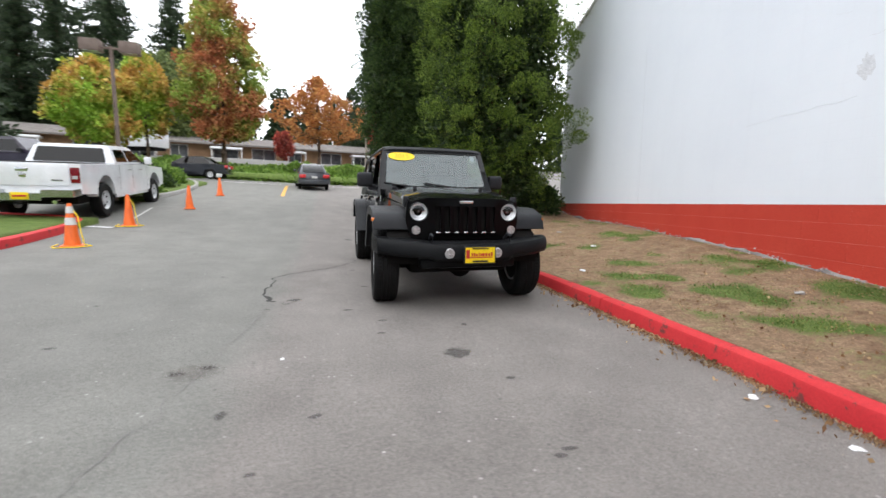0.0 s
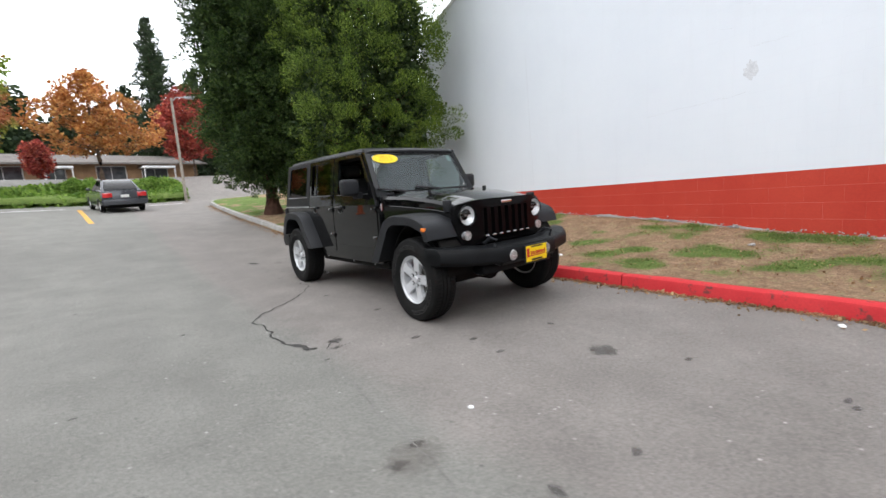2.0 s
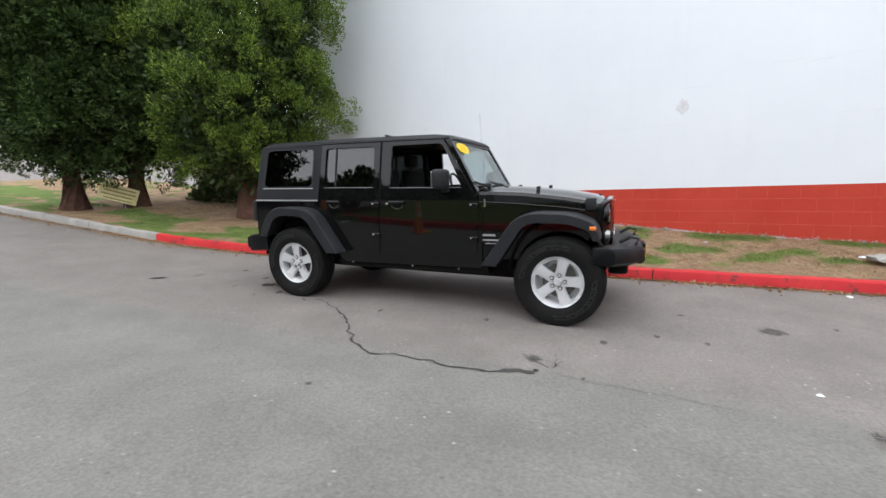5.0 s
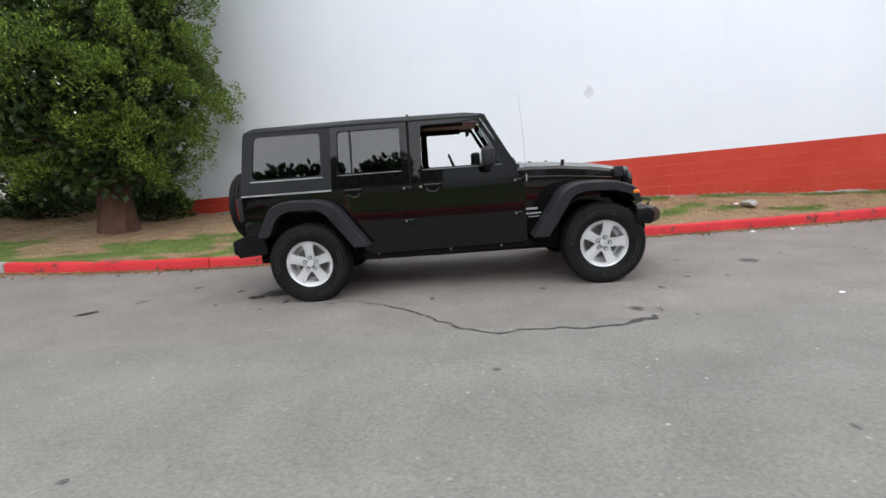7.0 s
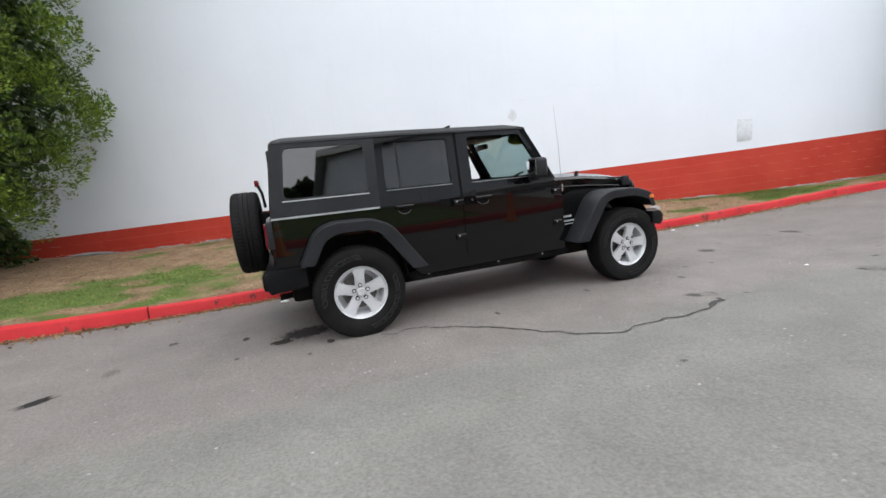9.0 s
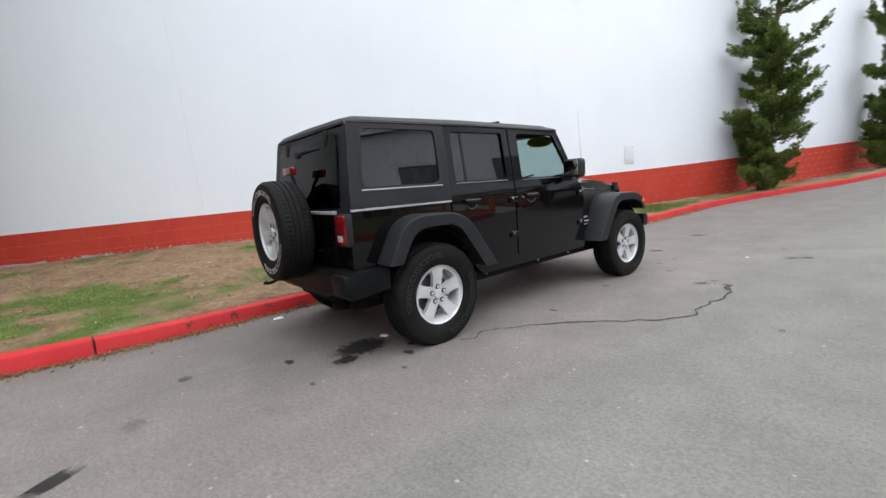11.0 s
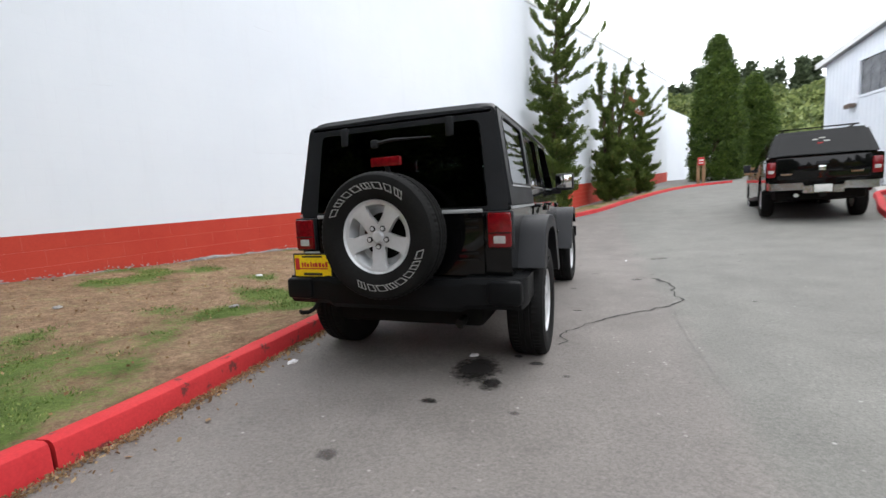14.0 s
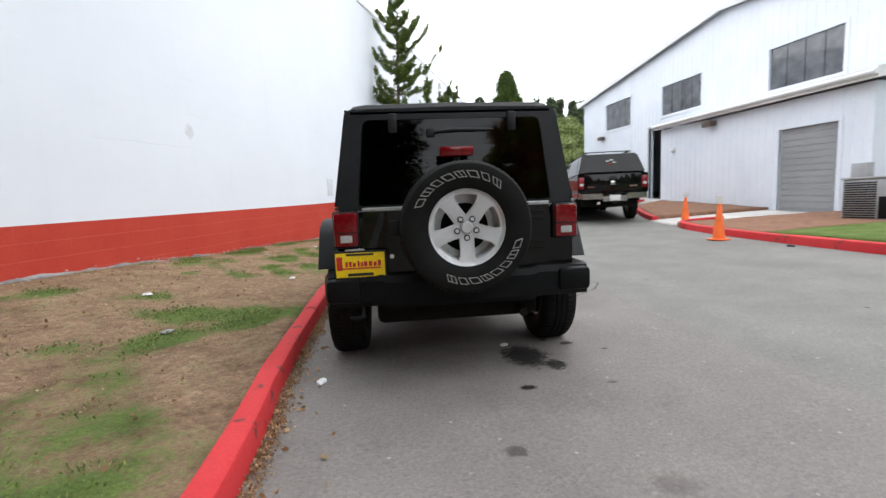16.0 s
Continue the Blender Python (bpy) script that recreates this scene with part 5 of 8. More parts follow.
full_tree("street_tree", "small tree with orange-yellow leaves behind a lamp post", -14.6, 31.5, 8.4, 2.6, oval(1.6), 170, 0.42, 55, 0.22, 0.085, M_two_tone, M_bark, 0.14, 53, gz(-14.6, 31.5), 18, 0.15, 0.2, 0.7, inner=0.45)
full_tree("street_tree", "bare-topped tree with thin orange leaves", -2.3, 38.5, 8.4, 2.4, lambda u: 3.5 * max(0.05, math.sin(math.pi * min(1, 0.14 + 0.86 * u)) ** 0.9 * (1.2 - 0.75 * u)), 210, 0.40, 55, 0.22, 0.085, M_orange, M_bark, 0.17, 54, gz(-2.3, 38.5), 30, 0.4, 0.15, 0.8, inner=0.5)
full_tree("street_tree", "small tree with crimson leaves beside the street", 5.6, 46.5, 9.0, 2.0, oval(2.7), 260, 0.42, 60, 0.24, 0.09, M_maple_red, M_bark, 0.16, 55, gz(5.6, 46.5), 20, 0.2, 0.15, 0.7, inner=0.45)
full_tree("street_tree", "little dark red tree before the low building", -6.6, 50.5, 3.6, 0.7, oval(0.9), 70, 0.45, 50, 0.22, 0.09, M_maple_red, M_bark, 0.09, 56, gz(-7.4, 48), 6, 0.0)
full_tree("broadleaf_tree", "round green broadleaf tree behind the low building", -21.5, 57.0, 12.5, 1.5, oval(5.5), 420, 0.9, 60, 0.36, 0.14, M_hill, M_bark, 0.3, 57, gz(-21.5, 57), 8, 0.0)


def fir(label, x, y, h, r, seed, whorls=1.0):
    """A fir of drooping boughs in whorls, with gaps of sky between them."""
    rng = random.Random(seed)
    t = thing("fir_tree", label, "tree", pose(x, y, gz(x, y)), "firs behind the street")
    bm = trunk_mesh(h * 0.98, 0.34, (rng.uniform(-0.3, 0.3), rng.uniform(-0.3, 0.3)), (), seed)
    pts, rad = [], []
    z = h * 0.10
    while z < h * 0.985:
        u = z / h
        reach = r * (1 - u) ** 0.8 + 0.12
        k = 7 if u < 0.8 else 5
        a0 = rng.random() * math.tau
        for q in range(k):
            ln = reach * rng.uniform(0.6, 1.15)
            if rng.random() < 0.10:
                continue
            a = a0 + q * math.tau / k + rng.uniform(-0.25, 0.25)
            ends = []
            for w in (0.0, 0.35, 0.7, 1.0):
                ends.append(Vector((math.cos(a) * ln * w, math.sin(a) * ln * w, z - 0.30 * ln * w + 0.20 * ln * w * w)))
            tube(bm, ends, [0.05 * (1 - 0.8 * w) * (1.1 - u) + 0.006 for w in (0, 0.35, 0.7, 1)], 5)
            n = max(2, round(ln * 1.9))
            for i in range(n):
                w = (i + 0.7) / n
                c = ends[min(3, int(w * 3))].lerp(ends[min(3, int(w * 3) + 1)], w * 3 % 1)
                pts.append((c.x + rng.uniform(-0.2, 0.2), c.y + rng.uniform(-0.2, 0.2), c.z - 0.12))
                rad.append((0.55 - 0.18 * w) * (0.55 + 0.45 * (1 - u)))
        z += (0.95 - 0.45 * u) * whorls
    part("trunk", bm, M_bark, t)
    part("crown", leaves("crown", pts, rad, 40, 0.34, 0.07, M_fir, seed, -0.35, 0.45), None, t)
    return t


fir("tall dark fir with drooping boughs", -45.0, 73.0, 34, 7.0, 61)
fir("slim dark fir standing apart with sky on both sides", -38.4, 69.5, 33, 3.8, 62)
fir("tall slim dark fir", -41.0, 54.0, 28, 5.0, 63)
fir("broad tall dark fir behind the low building", -30.0, 65.0, 33, 6.6, 64)
fir("tall dark fir behind the low building", -26.0, 77.0, 32, 7.0, 65)
fir("lone tall fir standing above the street trees", 5.6, 66.0, 22.5, 5.4, 66)
fir("tall dark fir behind the cedars", 13.0, 58.0, 27, 5.5, 69)
fir("dark fir behind the cedars", 18.5, 54.0, 24, 5.0, 70)
fir("dark fir beyond the far car park", 11.0, 70.0, 17, 4.6, 67)
fir("broad dark fir close behind the parked cars", -19.5, 21.0, 15, 2.9, 68, 0.7)


def woods(name, label, spots, leafm, seed, leaf=0.7, per=26):
    """Far woods: many crowns in one object."""
    rng = random.Random(seed)
    pts, rad = [], []
    bm_pts = []
    for x, y, z, h, r, kind in spots:
        for _ in range(80):
            u = rng.random() ** 1.25
            a = rng.random() * math.tau
            rr = r * ((1 - u) if kind else math.sin(math.pi * (0.15 + 0.85 * u)) ** 0.6) * rng.uniform(0.6, 1.05)
            pts.append((x + math.cos(a) * rr, y + math.sin(a) * rr, z + h * (0.05 + 0.95 * u)))
            rad.append(r * (0.22 if kind else 0.32) * rng.uniform(0.7, 1.3))
    return solo(name, leaves(name, pts, rad, per, leaf, leaf * 0.4, leafm, seed, 0.2), None, label, "woods", "stuff")


rng = random.Random(5)
back = []
for i in range(44):
    a = i / 43
    back.append((-60 + 100 * a + rng.uniform(-2, 2), 88 + rng.uniform(-8, 12), 3, rng.uniform(13, 19) if a > 0.35 else rng.uniform(18, 28), rng.uniform(3.0, 4.5), rng.random() < 0.7))
woods("far_woods", "dark mixed woods behind the street", back, M_fir, 71)
hill = []
for i in range(150):
    a = rng.random()
    d = rng.random()
    hill.append((-62 + 74 * a, -78 - 60 * d, 1.0 + 21 * d, rng.uniform(4, 8), rng.uniform(3.0, 5.0), rng.random() < 0.2))
woods("hill_woods", "green wooded hillside beyond the lane", hill, M_hill, 72, 0.8)
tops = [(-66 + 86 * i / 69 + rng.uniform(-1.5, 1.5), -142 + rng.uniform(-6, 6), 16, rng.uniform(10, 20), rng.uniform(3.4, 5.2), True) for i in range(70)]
woods("ridge_firs", "firs along the hill's ridge, paled in colour for haze", tops, M_ridge, 73, 0.9)
flank = [(14 + 16 * rng.random(), -60 + 130 * i / 26, 1.5, rng.uniform(9, 15), 4.0, rng.random() < 0.5) for i in range(27)]
woods("side_woods", "trees behind the white building", [(x + 22, y, z, h, r, k) for x, y, z, h, r, k in flank], M_fir, 74, 0.9)
west = [(-44 - 14 * rng.random(), -40 + 118 * i / 45, 1.5, rng.uniform(12, 16.5), 4.8, rng.random() < 0.4) for i in range(46)]
woods("west_woods", "dark trees beyond the car park", west, M_fir, 75, 0.9, 50)

# ivy bank and hedge along the street
bank_pts, bank_rad = [], []
for i in range(1500):
    x = rng.uniform(-30, 1.5)
    v = rng.random()
    bank_pts.append((x, 27.4 + 4.6 * v + 0.02 * (x + 10), 1.40 + 1.35 * v ** 0.8 + 0.22 * noise.noise(Vector((x * 0.35, v * 2, 0)))))
    bank_rad.append(0.42 * rng.uniform(0.7, 1.2))
solo("ivy_bank", leaves("ivy_bank", bank_pts, bank_rad, 34, 0.22, 0.09, M_ivy, 81, 0.6), None, "bright green ivy bank along the street", "hedge", "stuff")
bed("bank_soil", ((-34, 27.0), (1.6, 27.6), (1.6, 33.5), (-34, 33.5)), M_lawn_green, 0.5, "green bank of earth along the street", "bank", (20, 8), 0.15)
for hx, hy, hr, sd in ((0.4, 31.0, 1.5, 82), (-3.6, 30.6, 1.3, 83), (-12.5, 30.0, 1.4, 84)):
    shrub("shrub", "round clipped green shrub on the bank", hx, hy, hr, hr, 0.8, 120, 0.26, 50, M_ivy, sd, gz(hx, hy) + 0.3, 0.16)
for hx, hy, hr, sd in ((-8.0, 11.5, 0.7, 85), (-8.4, 13.6, 0.8, 86), (-8.6, 15.8, 0.9, 87), (-9.8, 12.5, 1.1, 88), (-9.9, 15.6, 1.2, 89)):
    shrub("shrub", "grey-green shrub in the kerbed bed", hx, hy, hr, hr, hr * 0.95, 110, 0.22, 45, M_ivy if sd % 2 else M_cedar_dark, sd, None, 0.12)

# grass tufts on the lawn where the camera passes nearest
gp, gr = [], []
for i in range(6500):
    yy = rng.uniform(-9, 12)
    u = rng.uniform(0.03, 0.97)
    xl, xr = kerb_x(yy) + 0.17, lawn_right(yy)
    x = xl + (xr - xl) * u
    if cover(x, yy, u) < rng.uniform(0.42, 0.62):
        continue
    gp.append((x, yy, lawn_z(x, yy, u) + 0.012))
    gr.append(0.12)
solo("grass_tufts", leaves("grass_tufts", gp, gr, 26, 0.020, 0.0042, M_grassblade, 91, 1.3, 0.92), None, "thin tufts of green grass on the verge", "grass", "stuff")
gp, gr = [], []
for i in range(6200):
    yy = rng.uniform(-9, 8) if i % 3 else rng.uniform(5, 18)
    gp.append((kerb_x(yy) - abs(rng.gauss(0, 0.032 if i % 6 else 0.13)) - 0.005, yy, gz(kerb_x(yy), yy) + 0.012))
    gr.append(0.035)
for i in range(1300):
    yy = rng.uniform(-8, 8)
    u = rng.uniform(0.05, 0.95)
    x = kerb_x(yy) + 0.2 + (lawn_right(yy) - kerb_x(yy) - 0.3) * u
    gp.append((x, yy, lawn_z(x, yy, u) + 0.02))
    gr.append(0.10)
solo("leaf_litter", leaves("leaf_litter", gp, gr, 6, 0.014, 0.0048, M_dead_leaf, 92, 0.1, 0.8), None, "dry brown leaves along the kerb and lawn", "leaves", "stuff")
gp = []
for i in range(900):
    yy = rng.uniform(-9, 12)
    gp.append((kerb_x(yy) - 0.02 - abs(rng.gauss(0, 0.13)), yy, gz(kerb_x(yy), yy) + 0.012))
solo("dry_leaves", leaves("dry_leaves", gp, [0.04] * len(gp), 1, 0.042, 0.014, M_dead_leaf, 94, 0.08, 0.9), None, "curled tan leaves blown against the red kerb", "leaves", "stuff")
gp = []
for i in range(900):
    yy = rng.uniform(-8, 7)
    u = rng.uniform(0.04, 0.97)
    x = kerb_x(yy) + 0.2 + (lawn_right(yy) - kerb_x(yy) - 0.3) * u
    gp.append((x, yy, lawn_z(x, yy, u) + 0.012))
solo("fallen_leaves", leaves("fallen_leaves", gp, [0.16] * len(gp), 2, 0.026, 0.010, M_dead_leaf, 93, 0.05, 0.92), None, "curled brown leaves and twigs scattered on the lawn", "leaves", "stuff")

# ---- the parked off-road car: front towards -y, wheels on the ground at z = 0 ----
car = thing("off_road_car", "black four-door off-road car with a hardtop, parked at the red kerb", "car", pose(0, 0, 0))


def side_x(z):
    """Half-width of the body: upright below the belt, leaning in above it."""
    return 0.765 if z < 1.12 else 0.765 - (z - 1.12) * 0.150


def on_side(sd, proud=0.0):
    return lambda u, v, d: (sd * (side_x(v) + proud - d), u, v)


# lower body with wheel arches, cut in outline and drawn across the car
tub = rounded([(-0.70, 0.46), (0.86, 0.44), (1.02, 0.62), (1.20, 0.90), (1.72, 0.92), (1.90, 0.60), (2.09, 0.60), (2.10, 1.10), (-0.62, 1.10), (-0.70, 1.02)], [0.03, 0.03, 0.1, 0.12, 0.12, 0.05, 0.03, 0.03, 0.02, 0.02])
body = part("body", panel(tub, [], 1.53, lambda u, v, d: (-0.765 + d, u, v)), M_black_paint, car, "gloss black tub")
part("rocker_panel", panel(rounded([(-0.78, 0.40), (0.92, 0.38), (0.98, 0.47), (-0.74, 0.48)], 0.02), [], 1.44, lambda u, v, d: (-0.72 + d, u, v)), M_dark, body)
for by in (-0.42, 0.06, 0.78):
    for sd in (-1, 1):
        part("sill_bolt", cyl(bmesh.new(), (sd * 0.715, by, 0.43), (sd * 0.728, by, 0.43), 0.010, n=8), M_grey_metal, body)
# engine bay sides
bm = bmesh.new()
loft(bm, [[(-w, y, 0.55), (-w, y, zt), (w, y, zt), (w, y, 0.55)] for y, w, zt in ((-0.60, 0.745, 1.10), (-0.72, 0.72, 1.10), (-1.2, 0.64, 1.07), (-1.86, 0.575, 1.02))])
part("engine_bay", bm, M_black_paint, car)
part("underbody", bx(-0.55, 0.55, -1.75, 2.0, 0.33, 0.56, bev=0.04), M_dark, car)
part("wheel_well", bx(-0.62, 0.62, 0.95, 1.95, 0.50, 1.05, bev=0.03), M_dark, car)
part("wheel_well", bx(-0.56, 0.56, -1.82, -0.95, 0.50, 1.0, bev=0.03), M_dark, car)
for yy in (-1.473, 1.44):
    part("axle", cyl(bmesh.new(), (-0.66, yy, 0.40), (0.66, yy, 0.40), 0.055, n=12), M_dark, car)
    part("differential", cyl(bmesh.new(), (0.05, yy - 0.15, 0.38), (0.05, yy + 0.15, 0.38), 0.13, n=14), M_dark, car)
part("muffler", cyl(bmesh.new(), (-0.25, 1.92, 0.42), (0.35, 1.92, 0.42), 0.085, n=16), M_dark, car)
part("tail_pipe", cyl(bmesh.new(), (-0.42, 1.75, 0.40), (-0.42, 2.12, 0.38), 0.03, n=12), M_dark, car)
for sd in (-1, 1):
    for yc in (-1.473, 1.473):
        bm = bmesh.new()
        pts = [(yc + 0.47 * math.cos(a), 0.46 + 0.47 * math.sin(a)) for a in [math.pi * k / 12 for k in range(13)]]
        secs = [[(sd * 0.50, y, z), (sd * 0.80, y, z), (sd * 0.80, y * 1 + (y - yc) * 0.02, z + 0.015), (sd * 0.50, y, z + 0.015)] for y, z in pts]
        loft(bm, secs)
        part("wheel_arch_liner", bm, M_dark, car)

# hood
bm = bmesh.new()
secs = []
for y, w, zt, zs in ((-0.60, 0.700, 1.225, 1.10), (-0.75, 0.690, 1.228, 1.10), (-1.1, 0.655, 1.215, 1.08), (-1.5, 0.615, 1.175, 1.05), (-1.75, 0.59, 1.135, 1.02), (-1.85, 0.58, 1.10, 1.00), (-1.88, 0.575, 1.05, 0.99)):
    ring = [(-w, y, zs), (-w, y, zt - 0.055), (-w + 0.025, y, zt - 0.025), (-w * 0.72, y, zt - 0.006), (-w * 0.62, y, zt + 0.012), (0, y, zt + 0.02), (w * 0.62, y, zt + 0.012), (w * 0.72, y, zt - 0.006), (w - 0.025, y, zt - 0.025), (w, y, zt - 0.055), (w, y, zs)]
    secs.append(ring)
loft(bm, secs)
hood = part("hood", bm, M_black_paint, car, "gloss black hood with a raised centre")
for sd in (-1, 1):
    part("hood_edge", tube(bmesh.new(), [(sd * (w + 0.003), y, z) for y, w, z in ((-0.62, 0.700, 1.105), (-0.75, 0.690, 1.102), (-1.1, 0.655, 1.083), (-1.5, 0.615, 1.053), (-1.75, 0.59, 1.023))], 0.007, 6), M_black_paint, hood, "rolled lower edge of the hood")
    part("hood_latch", bx(sd * 0.60 - 0.022, sd * 0.60 + 0.022, -1.80, -1.70, 1.03, 1.14, bev=0.012), M_black_plastic, hood)
    part("hood_bumper", cyl(bmesh.new(), (sd * 0.40, -1.2, 1.20), (sd * 0.40, -1.2, 1.245), 0.022, n=10), M_black_plastic, hood)
    part("washer_nozzle", bx(sd * 0.33 - 0.02, sd * 0.33 + 0.02, -0.86, -0.82, 1.23, 1.252, bev=0.006), M_black_plastic, hood)
    part("hood_hinge", bx(sd * 0.56 - 0.03, sd * 0.56 + 0.03, -0.68, -0.58, 1.215, 1.24, bev=0.008), M_black_plastic, hood)
part("cowl", bx(-0.70, 0.70, -0.62, -0.50, 1.08, 1.225, bev=0.02), M_black_plastic, car, "black slotted cowl panel")
for k in range(9):
    part("cowl_slot", bx(-0.56 + k * 0.135, -0.47 + k * 0.135, -0.60, -0.53, 1.222, 1.232), M_dark, car)

# grille with seven slots and lamp openings
def on_grille(u, v, d):
    return (u, -1.945 + (1.09 - v) * -0.03 + 0.10 * (abs(u) / 0.62) ** 4 + d, v)


def circle(cx, cz, r, n=28):
    return [(cx + r * math.cos(k * math.tau / n), cz + r * math.sin(k * math.tau / n)) for k in range(n)]


outline = rounded([(-0.56, 0.70), (0.56, 0.70), (0.615, 0.90), (0.60, 1.085), (0.40, 1.125), (-0.40, 1.125), (-0.60, 1.085), (-0.615, 0.90)], 0.05)
slots = [rounded([(cx - 0.024, 0.765), (cx + 0.024, 0.765), (cx + 0.029, 1.045), (cx - 0.029, 1.045)], 0.022, 3) for cx in [0.098 * k for k in range(-3, 4)]]
lampo = [circle(sd * 0.487, 0.985, 0.097) for sd in (-1, 1)]
turno = [circle(sd * 0.515, 0.80, 0.046, 18) for sd in (-1, 1)]
grille = part("grille", panel(outline, [*slots, *lampo, *turno], 0.05, on_grille), M_grille, car, "gloss black seven-slot grille")
part("grille_back", bx(-0.56, 0.56, -1.86, -1.84, 0.72, 1.06), M_dark, grille)
for k in range(-3, 4):
    part("slot_mesh", bx(0.098 * k - 0.026, 0.098 * k + 0.026, -1.90, -1.895, 0.76, 1.045), M_dark, grille)
    part("chrome_insert", bx(0.098 * k - 0.024, 0.098 * k + 0.024, -1.966, -1.955, 0.768, 0.786, bev=0.005), M_chrome, grille)
part("emblem", bx(-0.072, 0.072, -1.958, -1.948, 1.072, 1.100, bev=0.006), M_chrome, grille, "small silver emblem bar")
for sd in (-1, 1):
    hl = part("headlight", spin([(0.0, 0.060), (0.030, 0.052), (0.060, 0.030), (0.080, 0.008), (0.090, 0.0), (0.092, 0.005), (0.090, 0.07), (0.0, 0.075)], "z", 32), M_reflector, car, "round clear headlight")
    hl.matrix_basis = Matrix.Translation((sd * 0.487, -1.905, 0.985)) @ Matrix.Rotation(radians(-90), 4, "X")
    part("bezel", spin([(0.088, 0.0), (0.097, -0.006), (0.101, 0.0), (0.100, 0.03), (0.088, 0.03)], "z", 32), M_black_paint, hl)
    part("bulb_shield", spin([(0.0, 0.020), (0.008, 0.022), (0.010, 0.030), (0.008, 0.055)], "z", 16), M_lamp_glass, hl)
    part("lens", spin([(0.0, -0.022), (0.045, -0.017), (0.075, -0.006), (0.088, 0.002)], "z", 32), M_lens_glass, hl, "domed clear lens")
    tl = part("turn_signal", cyl(bmesh.new(), (sd * 0.515, -1.93, 0.80), (sd * 0.515, -1.88, 0.80), 0.043, n=20), M_lamp_glass, car, "small round clear turn lamp")

# bumpers
bm = bmesh.new()
secs = []
for x, yf, z0, z1 in ((-0.945, -1.86, 0.595, 0.735), (-0.91, -1.98, 0.575, 0.735), (-0.70, -2.09, 0.56, 0.72), (-0.42, -2.15, 0.54, 0.70), (-0.38, -2.175, 0.52, 0.695), (0.38, -2.175, 0.52, 0.695), (0.42, -2.15, 0.54, 0.70), (0.70, -2.09, 0.56, 0.72), (0.91, -1.98, 0.575, 0.735), (0.945, -1.86, 0.595, 0.735)):
    yb = -1.80 if abs(x) > 0.6 else -1.95
    secs.append([(x, yb, z0 + 0.02), (x, yf + 0.03, z0), (x, yf, z0 + 0.03), (x, yf, z1 - 0.05), (x, yf + 0.025, z1 - 0.012), (x, yf + 0.06, z1), (x, yb, z1)])
loft(bm, secs)
fb = part("front_bumper", bm, M_bumper, car, "black textured plastic bumper")
part("bumper_skirt", bx(-0.5, 0.5, -2.06, -1.93, 0.43, 0.53, bev=0.03), M_bumper, fb)
for sd in (-1, 1):
    part("fog_lamp", spin([(0.0, -0.012), (0.045, -0.008), (0.055, 0.004), (0.055, 0.04)], "z", 22), M_lamp_glass, fb).matrix_basis = Matrix.Translation((sd * 0.245, -2.172, 0.60)) @ Matrix.Rotation(radians(-90), 4, "X")
    bm = bmesh.new()
    tube(bm, [(sd * 0.40, -2.10, 0.70), (sd * 0.40, -2.12, 0.76), (sd * 0.40, -2.06, 0.775), (sd * 0.40, -2.0, 0.72)], 0.014, 8)
    part("tow_hook", bm, M_black_plastic, fb)


def plate(parent, x, y, z, w, h, face):
    """A yellow dealer plate in a black frame, its lettering as plain bars. face: -1 looks to -y, 1 to +y."""
    f = part("plate_frame", bx(x - w / 2 - 0.012, x + w / 2 + 0.012, y - 0.008, y + 0.008, z - h / 2 - 0.012, z + h / 2 + 0.012, bev=0.004), M_black_plastic, parent, "black licence-plate frame")
    part("plate", bx(x - w / 2, x + w / 2, y - 0.004 + face * 0.008, y + 0.004 + face * 0.008, z - h / 2, z + h / 2), M_yellow, f, "yellow dealer plate")
    yy = y + face * 0.014
    bm = bmesh.new()
    rng = random.Random(3)
    k = -w * 0.42
    first = True
    while k < w * 0.40:
        bw = (0.035 if first else rng.uniform(0.012, 0.022)) * w / 0.3
        bh = h * (0.42 if first else rng.uniform(0.16, 0.26))
        box(bm, x - face * k - bw / 2, x - face * k + bw / 2, yy - 0.001, yy + 0.001, z - h * 0.07 - (0.02 if first else 0), z - h * 0.07 + bh)
        k += bw + 0.008
        first = False
    box(bm, x - w * 0.42, x + w * 0.42, yy - 0.001, yy + 0.001, z - h * 0.17, z - h * 0.11)
    part("red_script_bar", bm, M_red_print, f, "", 0)
    part("small_print_bar", bx(x - w * 0.26, x + w * 0.26, yy - 0.0012, yy + 0.0012, z - h * 0.46, z - h * 0.34), M_black_print, f, "", 0)
    part("small_print_bar", bx(x - w * 0.28, x + w * 0.28, yy - 0.0012, yy + 0.0012, z + h * 0.38, z + h * 0.47), M_black_print, f, "", 0)
    return f


plate(fb, 0.055, -2.19, 0.585, 0.30, 0.15, -1)
bm = bmesh.new()
secs = []
for x, yr, z0, z1 in ((-0.86, 2.12, 0.52, 0.69), (-0.83, 2.22, 0.50, 0.69), (-0.50, 2.255, 0.50, 0.70), (-0.46, 2.265, 0.48, 0.685), (0.46, 2.265, 0.48, 0.685), (0.50, 2.255, 0.50, 0.70), (0.83, 2.22, 0.50, 0.69), (0.86, 2.12, 0.52, 0.69)):
    yb = 1.86 if abs(x) > 0.7 else 2.05
    secs.append([(x, yb, z0 + 0.02), (x, yr - 0.03, z0), (x, yr, z0 + 0.03), (x, yr, z1 - 0.04), (x, yr - 0.03, z1), (x, yb, z1)])
loft(bm, secs)
rb = part("rear_bumper", bm, M_bumper, car, "black textured plastic rear bumper")
